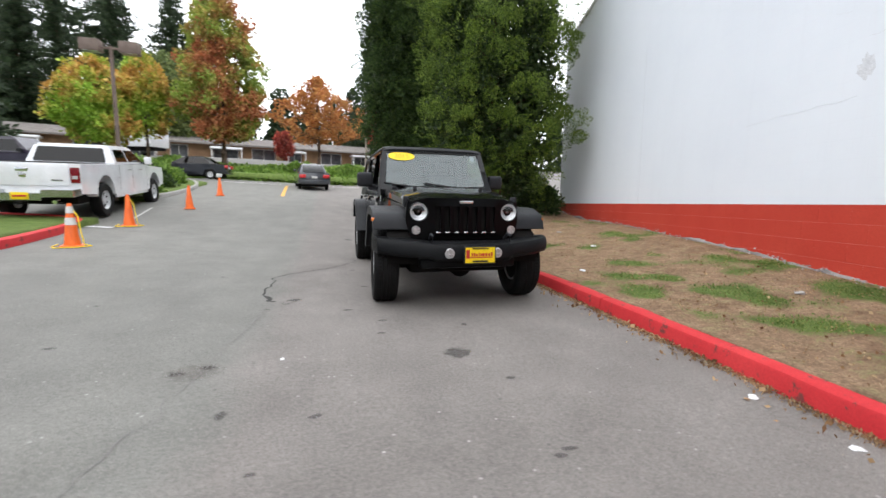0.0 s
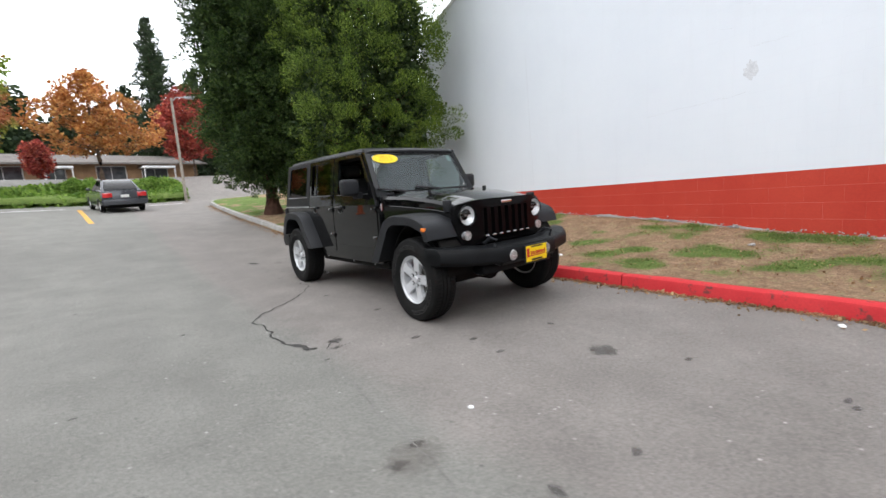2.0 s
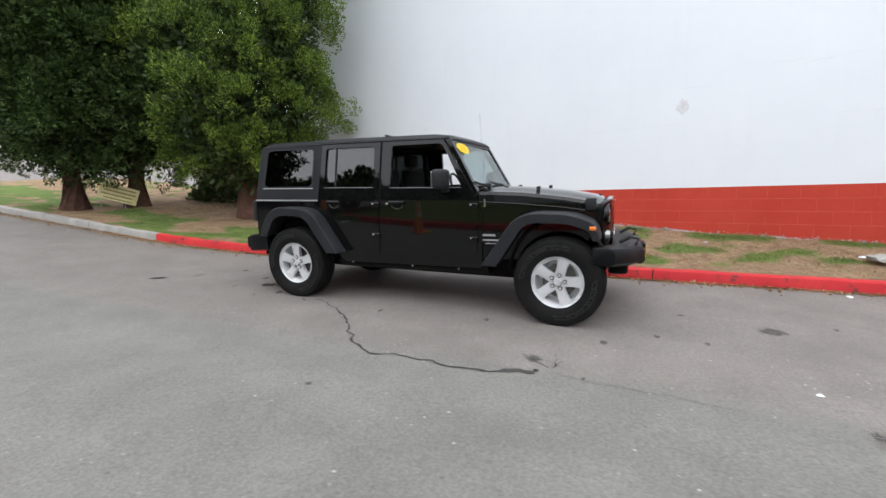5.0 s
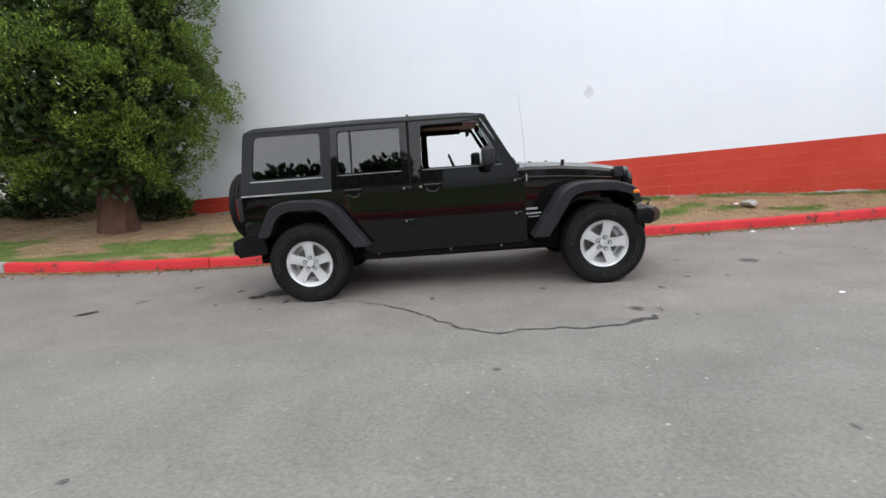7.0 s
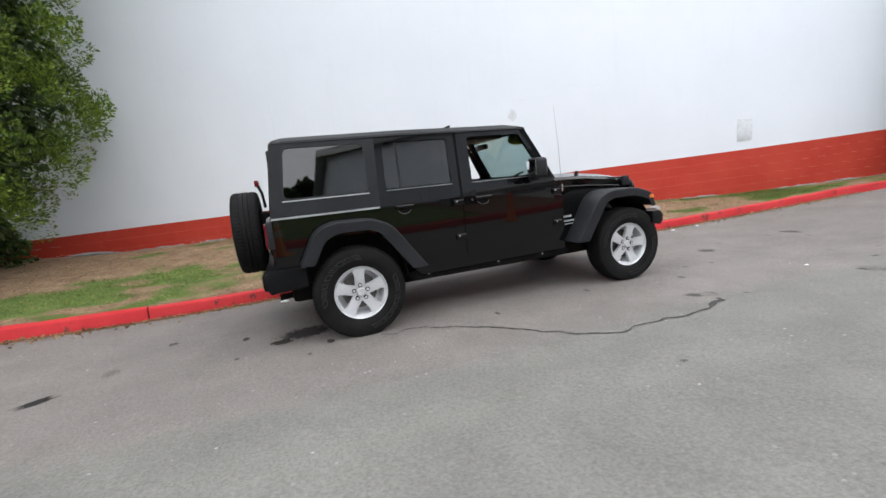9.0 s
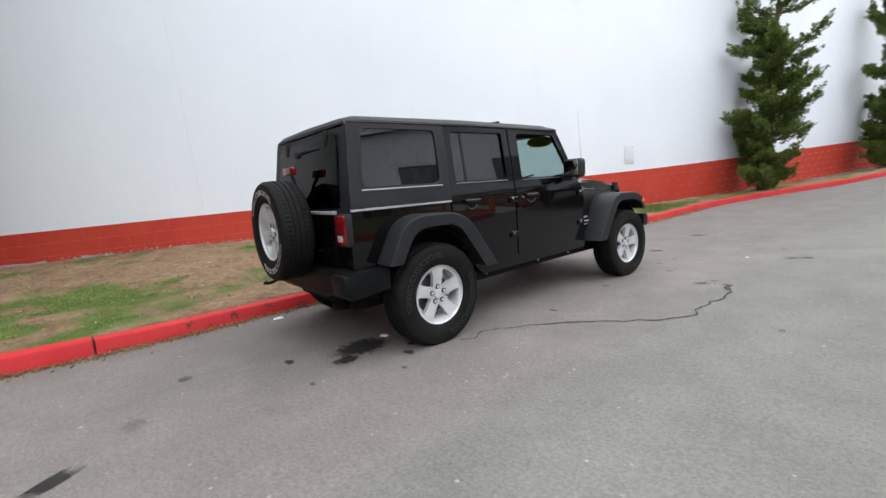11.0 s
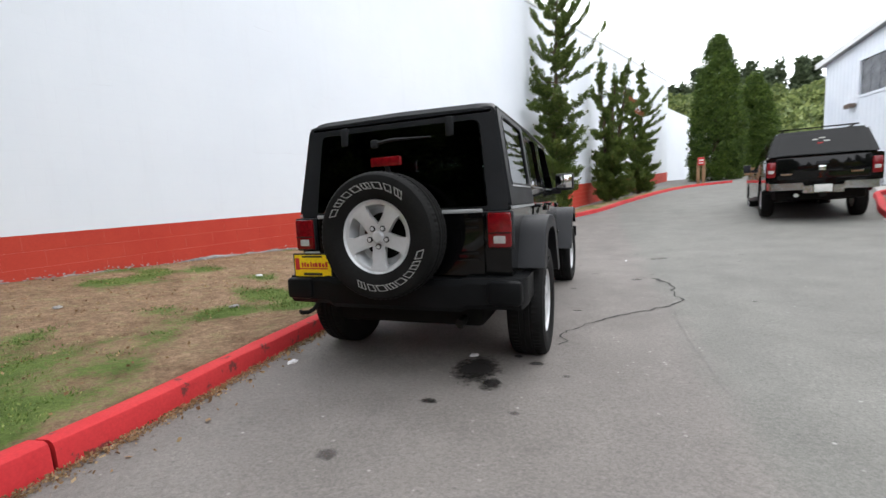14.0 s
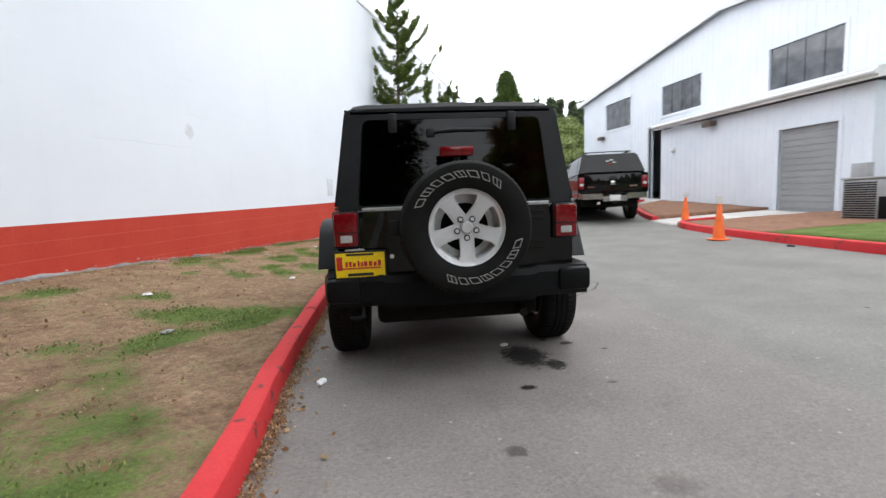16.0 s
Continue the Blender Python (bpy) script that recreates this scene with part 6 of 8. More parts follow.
for sd in (-1, 1):
    part("bumper_end_cap", bx(sd * 0.735 - 0.105, sd * 0.735 + 0.105, 2.10, 2.275, 0.53, 0.68, bev=0.03), M_bumper, rb)
bm = bmesh.new()
tube(bm, [(0.62, 2.16, 0.50), (0.62, 2.28, 0.46), (0.62, 2.34, 0.455), (0.66, 2.36, 0.455), (0.69, 2.33, 0.455)], 0.014, 8)
part("tow_hook", bm, M_dark, rb)

# fender flares
FRONT_OUT = [(-0.74, 0.52), (-1.06, 0.965), (-1.22, 1.025), (-1.60, 1.02), (-1.82, 0.945), (-1.865, 0.80)]
FRONT_IN = [(-1.81, 0.80), (-1.775, 0.885), (-1.58, 0.945), (-1.24, 0.945), (-1.14, 0.90), (-0.885, 0.52)]
REAR_OUT = [(0.83, 0.55), (1.13, 0.97), (1.28, 1.035), (1.62, 1.045), (1.76, 0.985), (1.905, 0.71)]
REAR_IN = [(1.80, 0.71), (1.69, 0.91), (1.58, 0.96), (1.31, 0.955), (1.22, 0.91), (0.965, 0.55)]
for sd in (-1, 1):
    for out, inn, x_in in ((FRONT_OUT, FRONT_IN, 0.585), (REAR_OUT, REAR_IN, 0.74)):
        loop = rounded(out + inn, [0.01, 0.10, 0.10, 0.10, 0.10, 0.01, 0.01, 0.06, 0.07, 0.07, 0.06, 0.01], 5)
        bm = bmesh.new()
        n = len(loop)
        cx, cz = sum(p[0] for p in loop) / n, 0.55
        rows = []
        for x, grow in ((x_in, 1.0), (0.915, 1.0), (0.935, 0.985), (0.938, 0.972)):
            rows.append([(sd * x, cx + (p[0] - cx) * grow, cz + (p[1] - cz) * grow) for p in loop])
        rings = [[bm.verts.new(q) for q in row] for row in rows]
        for a, b in zip(rings, rings[1:]):
            for k in range(n):
                bm.faces.new((a[k], a[(k + 1) % n], b[(k + 1) % n], b[k]))
        panel(loop, [], 0.004, lambda u, v, d: (sd * (0.938 - d), cx + (u - cx) * 0.972, cz + (v - cz) * 0.972), bm)
        fl = part("fender_flare", bm, M_black_plastic, car, "matt black plastic fender flare")
        if x_in < 0.6:
            part("side_marker", bx(sd * 0.93 - 0.02, sd * 0.93 + 0.012, -1.825, -1.767, 0.882, 0.918, bev=0.008), M_amber, fl, "amber side marker")

# doors and window frames
def door(sd, name, lower, upper, win, glass):
    d = part(name, panel(lower, [], 0.02, on_side(sd, 0.009)), M_black_paint, car, "gloss black door", 0)
    part("window_frame", panel(upper, [win], 0.035, on_side(sd, 0.006)), M_black_paint, d, "black window frame", 0)
    if glass:
        part("pane", panel(win, [], 0.005, on_side(sd, -0.014)), glass, d, "dark tinted pane")
    return d


for sd in (-1, 1):
    fd_low = rounded([(-0.64, 0.60), (-0.52, 0.53), (0.385, 0.53), (0.385, 1.12), (-0.66, 1.12)], [0.04, 0.12, 0.06, 0.01, 0.01])
    fd_up = [(-0.645, 1.12), (0.385, 1.12), (0.375, 1.725), (-0.255, 1.725)]
    fd_win = rounded([(-0.47, 1.262), (0.275, 1.262), (0.27, 1.68), (-0.245, 1.68)], 0.035)
    d = door(sd, "front_door", fd_low, fd_up, fd_win, None)
    rd_low = rounded([(0.405, 0.53), (0.86, 0.53), (1.17, 0.98), (1.18, 1.12), (0.405, 1.12)], [0.06, 0.10, 0.12, 0.01, 0.01])
    rd_up = [(0.405, 1.12), (1.18, 1.12), (1.155, 1.725), (0.40, 1.725)]
    rd_win = rounded([(0.475, 1.268), (1.10, 1.268), (1.085, 1.68), (0.47, 1.68)], 0.035)
    d2 = door(sd, "rear_door", rd_low, rd_up, rd_win, M_glass_dark)
    part("window_divider", panel([(0.955, 1.27), (0.975, 1.27), (0.97, 1.68), (0.95, 1.68)], [], 0.02, on_side(sd, -0.008)), M_hardtop, d2)
    for dd, hy in ((d, 0.19), (d2, 0.96)):
        h = part("door_handle", bx(sd * 0.80 - 0.012, sd * 0.80 + 0.012, hy - 0.085, hy + 0.085, 1.080, 1.113, bev=0.012, seg=3), M_black_paint, dd)
        for my in (hy - 0.062, hy + 0.062):
            part("handle_mount", bx(min(sd * 0.77, sd * 0.80), max(sd * 0.77, sd * 0.80), my - 0.012, my + 0.012, 1.085, 1.112, bev=0.005), M_black_plastic, dd)
        part("handle_cup", panel(rounded([(hy - 0.055, 1.035), (hy + 0.055, 1.035), (hy + 0.06, 1.078), (hy - 0.06, 1.078)], 0.03), [], 0.004, on_side(sd, 0.011)), M_dark, dd)
        # thin silver arc paints the glint on the cup's lower edge
        part("cup_rim", tube(bmesh.new(), [(sd * 0.778, hy + 0.062 * math.cos(a), 1.080 + 0.050 * math.sin(a)) for a in [-math.pi * k / 10 for k in range(1, 10)]], 0.0028, 5), M_edge_highlight, dd, "silver arc painted as the glint on the handle cup's edge")
    # strips that paint the highlight along the door windows' lower frame edge
    part("window_sill_trim", panel([(-0.46, 1.244), (0.275, 1.244), (0.275, 1.251), (-0.46, 1.251)], [], 0.008, on_side(sd, 0.013)), M_edge_highlight, d, "silver strip painted as the highlight along the window sill")
    part("window_sill_trim", panel([(0.475, 1.249), (1.10, 1.249), (1.10, 1.256), (0.475, 1.256)], [], 0.008, on_side(sd, 0.013)), M_edge_highlight, d2, "silver strip painted as the highlight along the window sill")
    part("key_lock", cyl(bmesh.new(), (sd * 0.77, 0.30, 1.085), (sd * 0.782, 0.30, 1.085), 0.012, n=12), M_chrome, d)
    for dd, hy in ((d, -0.60), (d2, 0.44)):
        for hz in (1.07, 0.745):
            hg = part("door_hinge", bx(min(sd * 0.765, sd * 0.795), max(sd * 0.765, sd * 0.795), hy - 0.055, hy + 0.05, hz - 0.028, hz + 0.028, bev=0.010, seg=3), M_black_paint, dd)
            part("hinge_bolt", cyl(bmesh.new(), (sd * 0.792, hy + 0.02, hz + 0.012), (sd * 0.799, hy + 0.02, hz + 0.012), 0.008, n=8), M_grey_metal, hg)
    # crease line low on the doors
    part("door_crease", panel([(-0.45, 0.625), (0.36, 0.62), (0.36, 0.628), (-0.45, 0.633)], [], 0.006, on_side(sd, 0.013)), M_black_paint, d)
    part("door_crease", panel([(0.43, 0.62), (0.90, 0.62), (0.90, 0.628), (0.43, 0.628)], [], 0.006, on_side(sd, 0.013)), M_black_paint, d2)
    # mirror
    mr = part("side_mirror", bx(min(sd * 0.80, sd * 1.0), max(sd * 0.80, sd * 1.0), -0.37, -0.25, 1.235, 1.42, bev=0.035, seg=3), M_black_plastic, car, "black door mirror")
    part("mirror_arm", bx(min(sd * 0.75, sd * 0.86), max(sd * 0.75, sd * 0.86), -0.34, -0.29, 1.20, 1.27, bev=0.012), M_black_plastic, mr)
    part("mirror_glass", bx(min(sd * 0.82, sd * 0.98), max(sd * 0.82, sd * 0.98), -0.252, -0.247, 1.26, 1.40, bev=0.002), M_chrome, mr, "silvered mirror glass")
    # badges as plain bars
    bm = bmesh.new()
    box(bm, min(sd * 0.735, sd * 0.742), max(sd * 0.735, sd * 0.742), -0.83, -0.665, 0.775, 0.795)
    box(bm, min(sd * 0.735, sd * 0.742), max(sd * 0.735, sd * 0.742), -0.87, -0.63, 0.730, 0.746)
    box(bm, min(sd * 0.735, sd * 0.742), max(sd * 0.735, sd * 0.742), -0.85, -0.73, 0.700, 0.710)
    for v in bm.verts:
        v.co.x += sd * (-0.012 if v.co.y < -0.75 else 0.004)
    part("badge", bm, M_grey_metal, car, "silver badge bars", 0)

# windscreen frame, glass, wipers, sticker
def on_screen(u, v, d):
    """u across, v up the sloping screen from 0 to 1."""
    return (u, -0.625 + 0.315 * v + d, 1.215 + 0.53 * v)


scr_out = [(-0.735, -0.02), (0.735, -0.02), (0.672, 1.0), (-0.672, 1.0)]
scr_in = rounded([(-0.665, 0.08), (0.665, 0.08), (0.615, 0.90), (-0.615, 0.90)], 0.05)
ws = part("windscreen_frame", panel(scr_out, [scr_in], 0.05, on_screen), M_black_paint, car, "black windscreen frame")
part("windscreen", panel(scr_in, [], 0.006, lambda u, v, d: on_screen(u, v, d + 0.012)), M_glass, ws, "clear windscreen glass")
oval_pts = [(-0.43 + 0.175 * math.cos(k * math.tau / 32), 0.805 + 0.105 * math.sin(k * math.tau / 32)) for k in range(32)]
st = part("windscreen_sticker", panel(oval_pts, [], 0.002, lambda u, v, d: on_screen(u, v, d + 0.004)), M_yellow, ws, "yellow oval year sticker")
fc = bpy.data.curves.new("year", "FONT")
fc.body, fc.size, fc.align_x, fc.align_y = "2015", 0.10, "CENTER", "CENTER"
fo = new("sticker_year", fc)
bpy.context.view_layer.update()
fm = bpy.data.meshes.new_from_object(fo.evaluated_get(bpy.context.evaluated_depsgraph_get()))
bpy.data.objects.remove(fo)
fm.materials.append(surf("ochre_print", (0.75, 0.32, 0.0), (0.80, 0.36, 0.0), 5, 0.5, 0, 60, 0))
yr = part("sticker_year", fm, None, ws, "year in ochre figures")
cx, cy, cz = on_screen(-0.43, 0.805, 0.002)
yr.matrix_basis = Matrix.Translation((cx, cy - 0.001, cz)) @ Matrix.Rotation(math.atan2(0.53, 0.315), 4, "X")
part("inspection_label", panel([(0.52, 0.72), (0.575, 0.72), (0.57, 0.86), (0.515, 0.86)], [], 0.002, lambda u, v, d: on_screen(u, v, d + 0.022)), M_paper, ws)
part("corner_label", panel(circle(0.60, 0.13, 0.012, 10), [], 0.002, lambda u, v, d: on_screen(u, v, d + 0.004)), M_white_print, ws)
for x0, x1 in ((-0.20, -0.62), (0.35, -0.10)):
    a, b = Vector(on_screen(x0, -0.02, -0.03)), Vector(on_screen(x1, 0.13, -0.012))
    bm = bmesh.new()
    tube(bm, [a, a.lerp(b, 0.55) + Vector((0, -0.03, 0.01)), b], [0.016, 0.014, 0.009], 6)
    tube(bm, [a.lerp(b, 0.25) + Vector((0, 0.004, 0.01)), b + (b - a) * 0.15], 0.011, 5)
    part("wiper", bm, M_black_plastic, ws)
part("rear_view_mirror", bx(-0.12, 0.12, -0.20, -0.17, 1.585, 1.645, bev=0.012), M_black_plastic, ws)
part("antenna", tube(bmesh.new(), [(-0.735, -0.72, 1.10), (-0.737, -0.70, 1.5), (-0.735, -0.66, 1.92)], [0.0022, 0.0013, 0.0008], 6), M_black_plastic, car, "thin whip antenna")
part("antenna_base", cyl(bmesh.new(), (-0.735, -0.72, 1.06), (-0.735, -0.72, 1.13), 0.014, n=10), M_chrome, car)

# hardtop: roof shell, quarter sides, rear frame
bm = bmesh.new()
secs = []
for y, w, zt in ((-0.335, 0.655, 1.735), (-0.30, 0.668, 1.765), (-0.15, 0.672, 1.785), (0.9, 0.672, 1.795), (1.90, 0.668, 1.785), (1.985, 0.655, 1.765), (2.01, 0.645, 1.735)):
    secs.append([(-w - 0.002, y, 1.715), (-w - 0.004, y, zt - 0.045), (-w + 0.03, y, zt - 0.012), (-w + 0.10, y, zt - 0.002), (0, y, zt + 0.006), (w - 0.10, y, zt - 0.002), (w - 0.03, y, zt - 0.012), (w + 0.004, y, zt - 0.045), (w + 0.002, y, 1.715), (w - 0.03, y, 1.71), (-w + 0.03, y, 1.71)])
loft(bm, secs)
top = part("hardtop", bm, M_hardtop, car, "black textured hardtop")
for yy in (0.39,):
    part("roof_seam", bx(-0.60, 0.60, yy - 0.006, yy + 0.006, 1.788, 1.806), M_dark, top)
for sd in (-1, 1):
    q_out = rounded([(1.175, 1.125), (2.08, 1.125), (2.005, 1.73), (1.15, 1.73)], [0.005, 0.02, 0.05, 0.005])
    q_win = rounded([(1.265, 1.268), (1.95, 1.268), (1.90, 1.685), (1.25, 1.685)], 0.055)
    q = part("quarter_panel", panel(q_out, [q_win], 0.05, on_side(sd, 0.010)), M_hardtop, top, "black hardtop side", 0)
    part("pane", panel(q_win, [], 0.006, on_side(sd, 0.002)), M_glass_dark, q, "dark tinted pane")
    part("window_trim", panel(rounded([(1.25, 1.252), (1.967, 1.252), (1.916, 1.70), (1.235, 1.70)], 0.06), [q_win], 0.006, on_side(sd, 0.0135)), M_black_plastic, q)
    # grey strips put in for the highlights on the quarter window's sill and belt
    part("window_sill_trim", panel([(1.25, 1.243), (1.965, 1.243), (1.965, 1.252), (1.25, 1.252)], [], 0.010, on_side(sd, 0.017)), M_grey_metal, q)
    part("belt_trim", panel([(1.18, 1.104), (2.08, 1.104), (2.08, 1.120), (1.18, 1.120)], [], 0.01, on_side(sd, 0.012)), M_grey_metal, q)
    part("b_pillar", panel([(0.375, 1.10), (0.41, 1.10), (0.405, 1.72), (0.37, 1.72)], [], 0.05, on_side(sd, 0.0)), M_dark, top)
    part("drip_rail", tube(bmesh.new(), [(sd * 0.678, -0.32, 1.728), (sd * 0.682, 0.9, 1.735), (sd * 0.678, 1.99, 1.725)], 0.010, 6), M_hardtop, top)


def on_back(u, v, d):
    return (u, 2.085 - (v - 1.10) * 0.125 * (1 if v > 1.1 else 0) - d, v)


back_out = rounded([(-0.755, 1.10), (0.755, 1.10), (0.672, 1.735), (-0.672, 1.735)], [0.01, 0.01, 0.04, 0.04])
back_win = rounded([(-0.625, 1.125), (0.625, 1.125), (0.575, 1.665), (-0.575, 1.665)], [0.02, 0.02, 0.05, 0.05])
part("rear_frame", panel(back_out, [back_win], 0.05, on_back), M_hardtop, top)
lg = part("rear_glass", panel(rounded([(-0.615, 1.13), (0.615, 1.13), (0.568, 1.66), (-0.568, 1.66)], [0.02, 0.02, 0.045, 0.045]), [], 0.008, lambda u, v, d: on_back(u, v, d - 0.012)), M_glass_rear, car, "dark tinted lift-up rear glass")
for sd in (-1, 1):
    part("glass_hinge", bx(sd * 0.385 - 0.028, sd * 0.385 + 0.028, 1.99, 2.045, 1.575, 1.70, bev=0.012), M_black_plastic, lg)
bm = bmesh.new()
tube(bm, [(0.14, 2.045, 1.575), (0.02, 2.052, 1.588), (-0.26, 2.045, 1.583)], [0.013, 0.012, 0.006], 6)
box(bm, 0.12, 0.175, 2.02, 2.06, 1.545, 1.60, 0.01)
part("rear_wiper", bm, M_black_plastic, lg)

# tailgate, lamps, spare
gate_out = rounded([(-0.60, 0.70), (0.60, 0.70), (0.60, 1.095), (-0.60, 1.095)], 0.03)
tg = part("tailgate", panel(gate_out, [], 0.02, lambda u, v, d: (u, 2.118 - d, v)), M_black_paint, car, "gloss black tailgate")
for k, (x0, x1, zz) in enumerate(((-0.57, -0.42, 0.80), (-0.57, -0.42, 0.84), (-0.57, -0.42, 1.04), (-0.57, -0.42, 1.00))):
    part("gate_hinge_strap", bx(x0, x1, 2.115, 2.132, zz - 0.010, zz + 0.010, bev=0.005), M_black_paint, tg)
part("gate_handle", bx(0.36, 0.44, 2.115, 2.14, 0.93, 1.03, bev=0.012), M_black_plastic, tg)
part("gate_lock", cyl(bmesh.new(), (0.43, 2.11, 0.80), (0.43, 2.126, 0.80), 0.014, n=12), M_chrome, tg)
part("gate_top_trim", bx(-0.60, 0.60, 2.10, 2.13, 1.088, 1.112, bev=0.006), M_grey_metal, tg)
for sd in (-1, 1):
    tl = part("tail_light", bx(sd * 0.705 - 0.072, sd * 0.705 + 0.072, 2.085, 2.165, 0.875, 1.085, bev=0.012), M_red_lens, car, "red rear lamp")
    part("reverse_lens", bx(sd * 0.705 - 0.036, sd * 0.705 + 0.036, 2.16, 2.169, 0.900, 0.945, bev=0.004), M_white_lens, tl, "clear reversing lens")
    part("lens_rib", bx(sd * 0.705 - 0.072, sd * 0.705 + 0.072, 2.160, 2.168, 0.960, 0.967, bev=0.002), M_dark, tl)
    part("lamp_surround", bx(sd * 0.705 - 0.080, sd * 0.705 + 0.080, 2.08, 2.14, 0.865, 1.095, bev=0.01), M_black_plastic, tl)
part("plate_light", bx(0.60, 0.72, 2.12, 2.16, 0.835, 0.86, bev=0.008), M_white_lens, car)
plate(car, 0.625, 2.215, 0.765, 0.30, 0.15, 1)
part("spare_carrier", bx(-0.16, 0.16, 2.115, 2.24, 0.80, 1.16, bev=0.03), M_dark, tg)
bm = bmesh.new()
tube(bm, [(0, 2.15, 1.20), (0, 2.17, 1.34), (0, 2.22, 1.43)], 0.02, 8)
cs = part("brake_light_stalk", bm, M_black_plastic, tg)
part("brake_light", bx(-0.105, 0.105, 2.19, 2.25, 1.405, 1.465, bev=0.012), M_red_lens, cs, "red high brake light")

# draw the bodywork out to its true lengths between bumper, screen and tail
STRETCH = ((-2.4, -2.47), (-2.1, -2.17), (-1.96, -1.97), (-1.6, -1.63), (-1.1, -1.17), (-0.74, -0.83), (-0.60, -0.71), (-0.33, -0.45), (0.0, -0.08), (0.39, 0.335), (1.17, 1.125), (1.6, 1.57), (2.0, 1.975), (2.12, 2.085), (2.27, 2.18), (2.4, 2.30))


def drawn(y):
    return interp(STRETCH, y)


for ob in car.children_recursive:
    if ob.parent.matrix_basis != Matrix():
        continue
    if ob.matrix_basis == Matrix():
        for v in ob.data.vertices:
            v.co.y = drawn(v.co.y)
    else:
        ob.matrix_basis = Matrix.Translation((0, drawn(ob.matrix_basis.translation.y) - ob.matrix_basis.translation.y, 0)) @ ob.matrix_basis

# wheels
TYRE = [(0.228, -0.098), (0.245, -0.112), (0.30, -0.126), (0.35, -0.128), (0.382, -0.120), (0.398, -0.105), (0.4045, -0.085), (0.406, -0.05), (0.3975, -0.047), (0.3975, -0.036), (0.4065, -0.033), (0.407, -0.006), (0.398, -0.004), (0.398, 0.004), (0.407, 0.006), (0.4065, 0.033), (0.3975, 0.036), (0.3975, 0.047), (0.406, 0.05), (0.4045, 0.085), (0.398, 0.105), (0.382, 0.120), (0.35, 0.128), (0.30, 0.126), (0.245, 0.112), (0.228, 0.098)]
tyre_bm = bmesh.new()
rings = []
for k in range(144):
    a = k * math.tau / 144
    ring = []
    for r, x in TYRE:
        if abs(x) > 0.049 and r > 0.39:
            r -= 0.006 if (k + (x > 0)) % 2 else 0
        ring.append(tyre_bm.verts.new((x, r * math.cos(a), r * math.sin(a))))
    rings.append(ring)
for k in range(144):
    a, b = rings[k], rings[(k + 1) % 144]
    for q in range(len(TYRE) - 1):
        tyre_bm.faces.new((a[q], b[q], b[q + 1], a[q + 1]))
tyre_me = finish("tyre", tyre_bm, M_rubber)
rim_bm = spin([(0.150, 0.02), (0.190, 0.015), (0.197, -0.062), (0.204, -0.086), (0.222, -0.092), (0.226, -0.102), (0.232, -0.106), (0.236, -0.098), (0.232, -0.09), (0.225, -0.06), (0.222, 0.09), (0.21, 0.09), (0.205, 0.06), (0.15, 0.06)], "x", 48)
rim_me = finish("rim", rim_bm, M_alloy)
sp_bm = bmesh.new()
loop = [(-0.040, 0.030), (0.040, 0.030), (0.044, 0.075), (0.043, 0.13), (0.047, 0.175), (0.064, 0.208), (-0.064, 0.208), (-0.047, 0.175), (-0.043, 0.13), (-0.044, 0.075)]


def on_spoke(u, v, d):
    return (-0.070 - 0.020 * (v - 0.05) / 0.16 - 0.004 * (abs(u) < 0.03) + d, u, v)


panel(loop, [], 0.035, on_spoke, sp_bm)
bmesh.ops.bevel(sp_bm, geom=[e for e in sp_bm.edges if len(e.link_faces) == 2 and e.calc_face_angle(0) > 0.6], offset=0.006, segments=2, affect="EDGES")
spoke_me = finish("spoke", sp_bm, M_alloy, 0)
hub_me = finish("hub", spin([(0.0, -0.088), (0.030, -0.087), (0.036, -0.080), (0.038, -0.074), (0.042, -0.066), (0.082, -0.058), (0.082, -0.04), (0.0, -0.03)], "x", 30), M_alloy)
nut_me = finish("lug_nut", cyl(bmesh.new(), (-0.082, 0, 0), (-0.055, 0, 0), 0.013, n=6), M_alloy)
# dark disc proud of the spoke, painting the shade in each lug hole
lug_shade_me = finish("lug_well", cyl(bmesh.new(), (-0.0765, 0, 0), (-0.05, 0, 0), 0.019, n=14), M_dark)
disc_me = finish("brake_disc", cyl(bmesh.new(), (0.0, 0, 0), (0.02, 0, 0), 0.155, n=30), surf("brake_steel", (0.12, 0.115, 0.11), (0.22, 0.21, 0.20), 12, 0.5, 0.7, 60, 0.2))
back_me = finish("wheel_back", cyl(bmesh.new(), (0.055, 0, 0), (0.075, 0, 0), 0.21, n=30), M_dark)


M_letter = surf("white_tyre_lettering", (0.22, 0.22, 0.215), (0.34, 0.34, 0.33), 20, 0.7, 0, 80, 0.1)

M_letter_worn = surf("worn_tyre_lettering", (0.009, 0.009, 0.0085), (0.024, 0.024, 0.023), 30, 0.7, 0, 80, 0.1)


def letter_bar(a, half, split):
    """One raised outline bar on the tyre's flank, in place of a letter."""
    def at(w, r):
        b = a + half * w + 0.045 * (0.319 - r) / 0.022
        return (r * math.cos(b), r * math.sin(b))

    ring = [at(-1, 0.299), at(0, 0.299), at(1, 0.299), at(1, 0.339), at(0, 0.339), at(-1, 0.339)]
    if split:
        holes = [[at(-0.80, 0.303), at(-0.10, 0.303), at(-0.10, 0.335), at(-0.80, 0.335)], [at(0.10, 0.303), at(0.80, 0.303), at(0.80, 0.335), at(0.10, 0.335)]]
    else:
        holes = [[at(-0.78, 0.3035), at(0, 0.3035), at(0.78, 0.3035), at(0.78, 0.3345), at(0, 0.3345), at(-0.78, 0.3345)]]
    return panel(ring, holes, 0.003, lambda u, v, d: (-0.1295 + d, u, v))


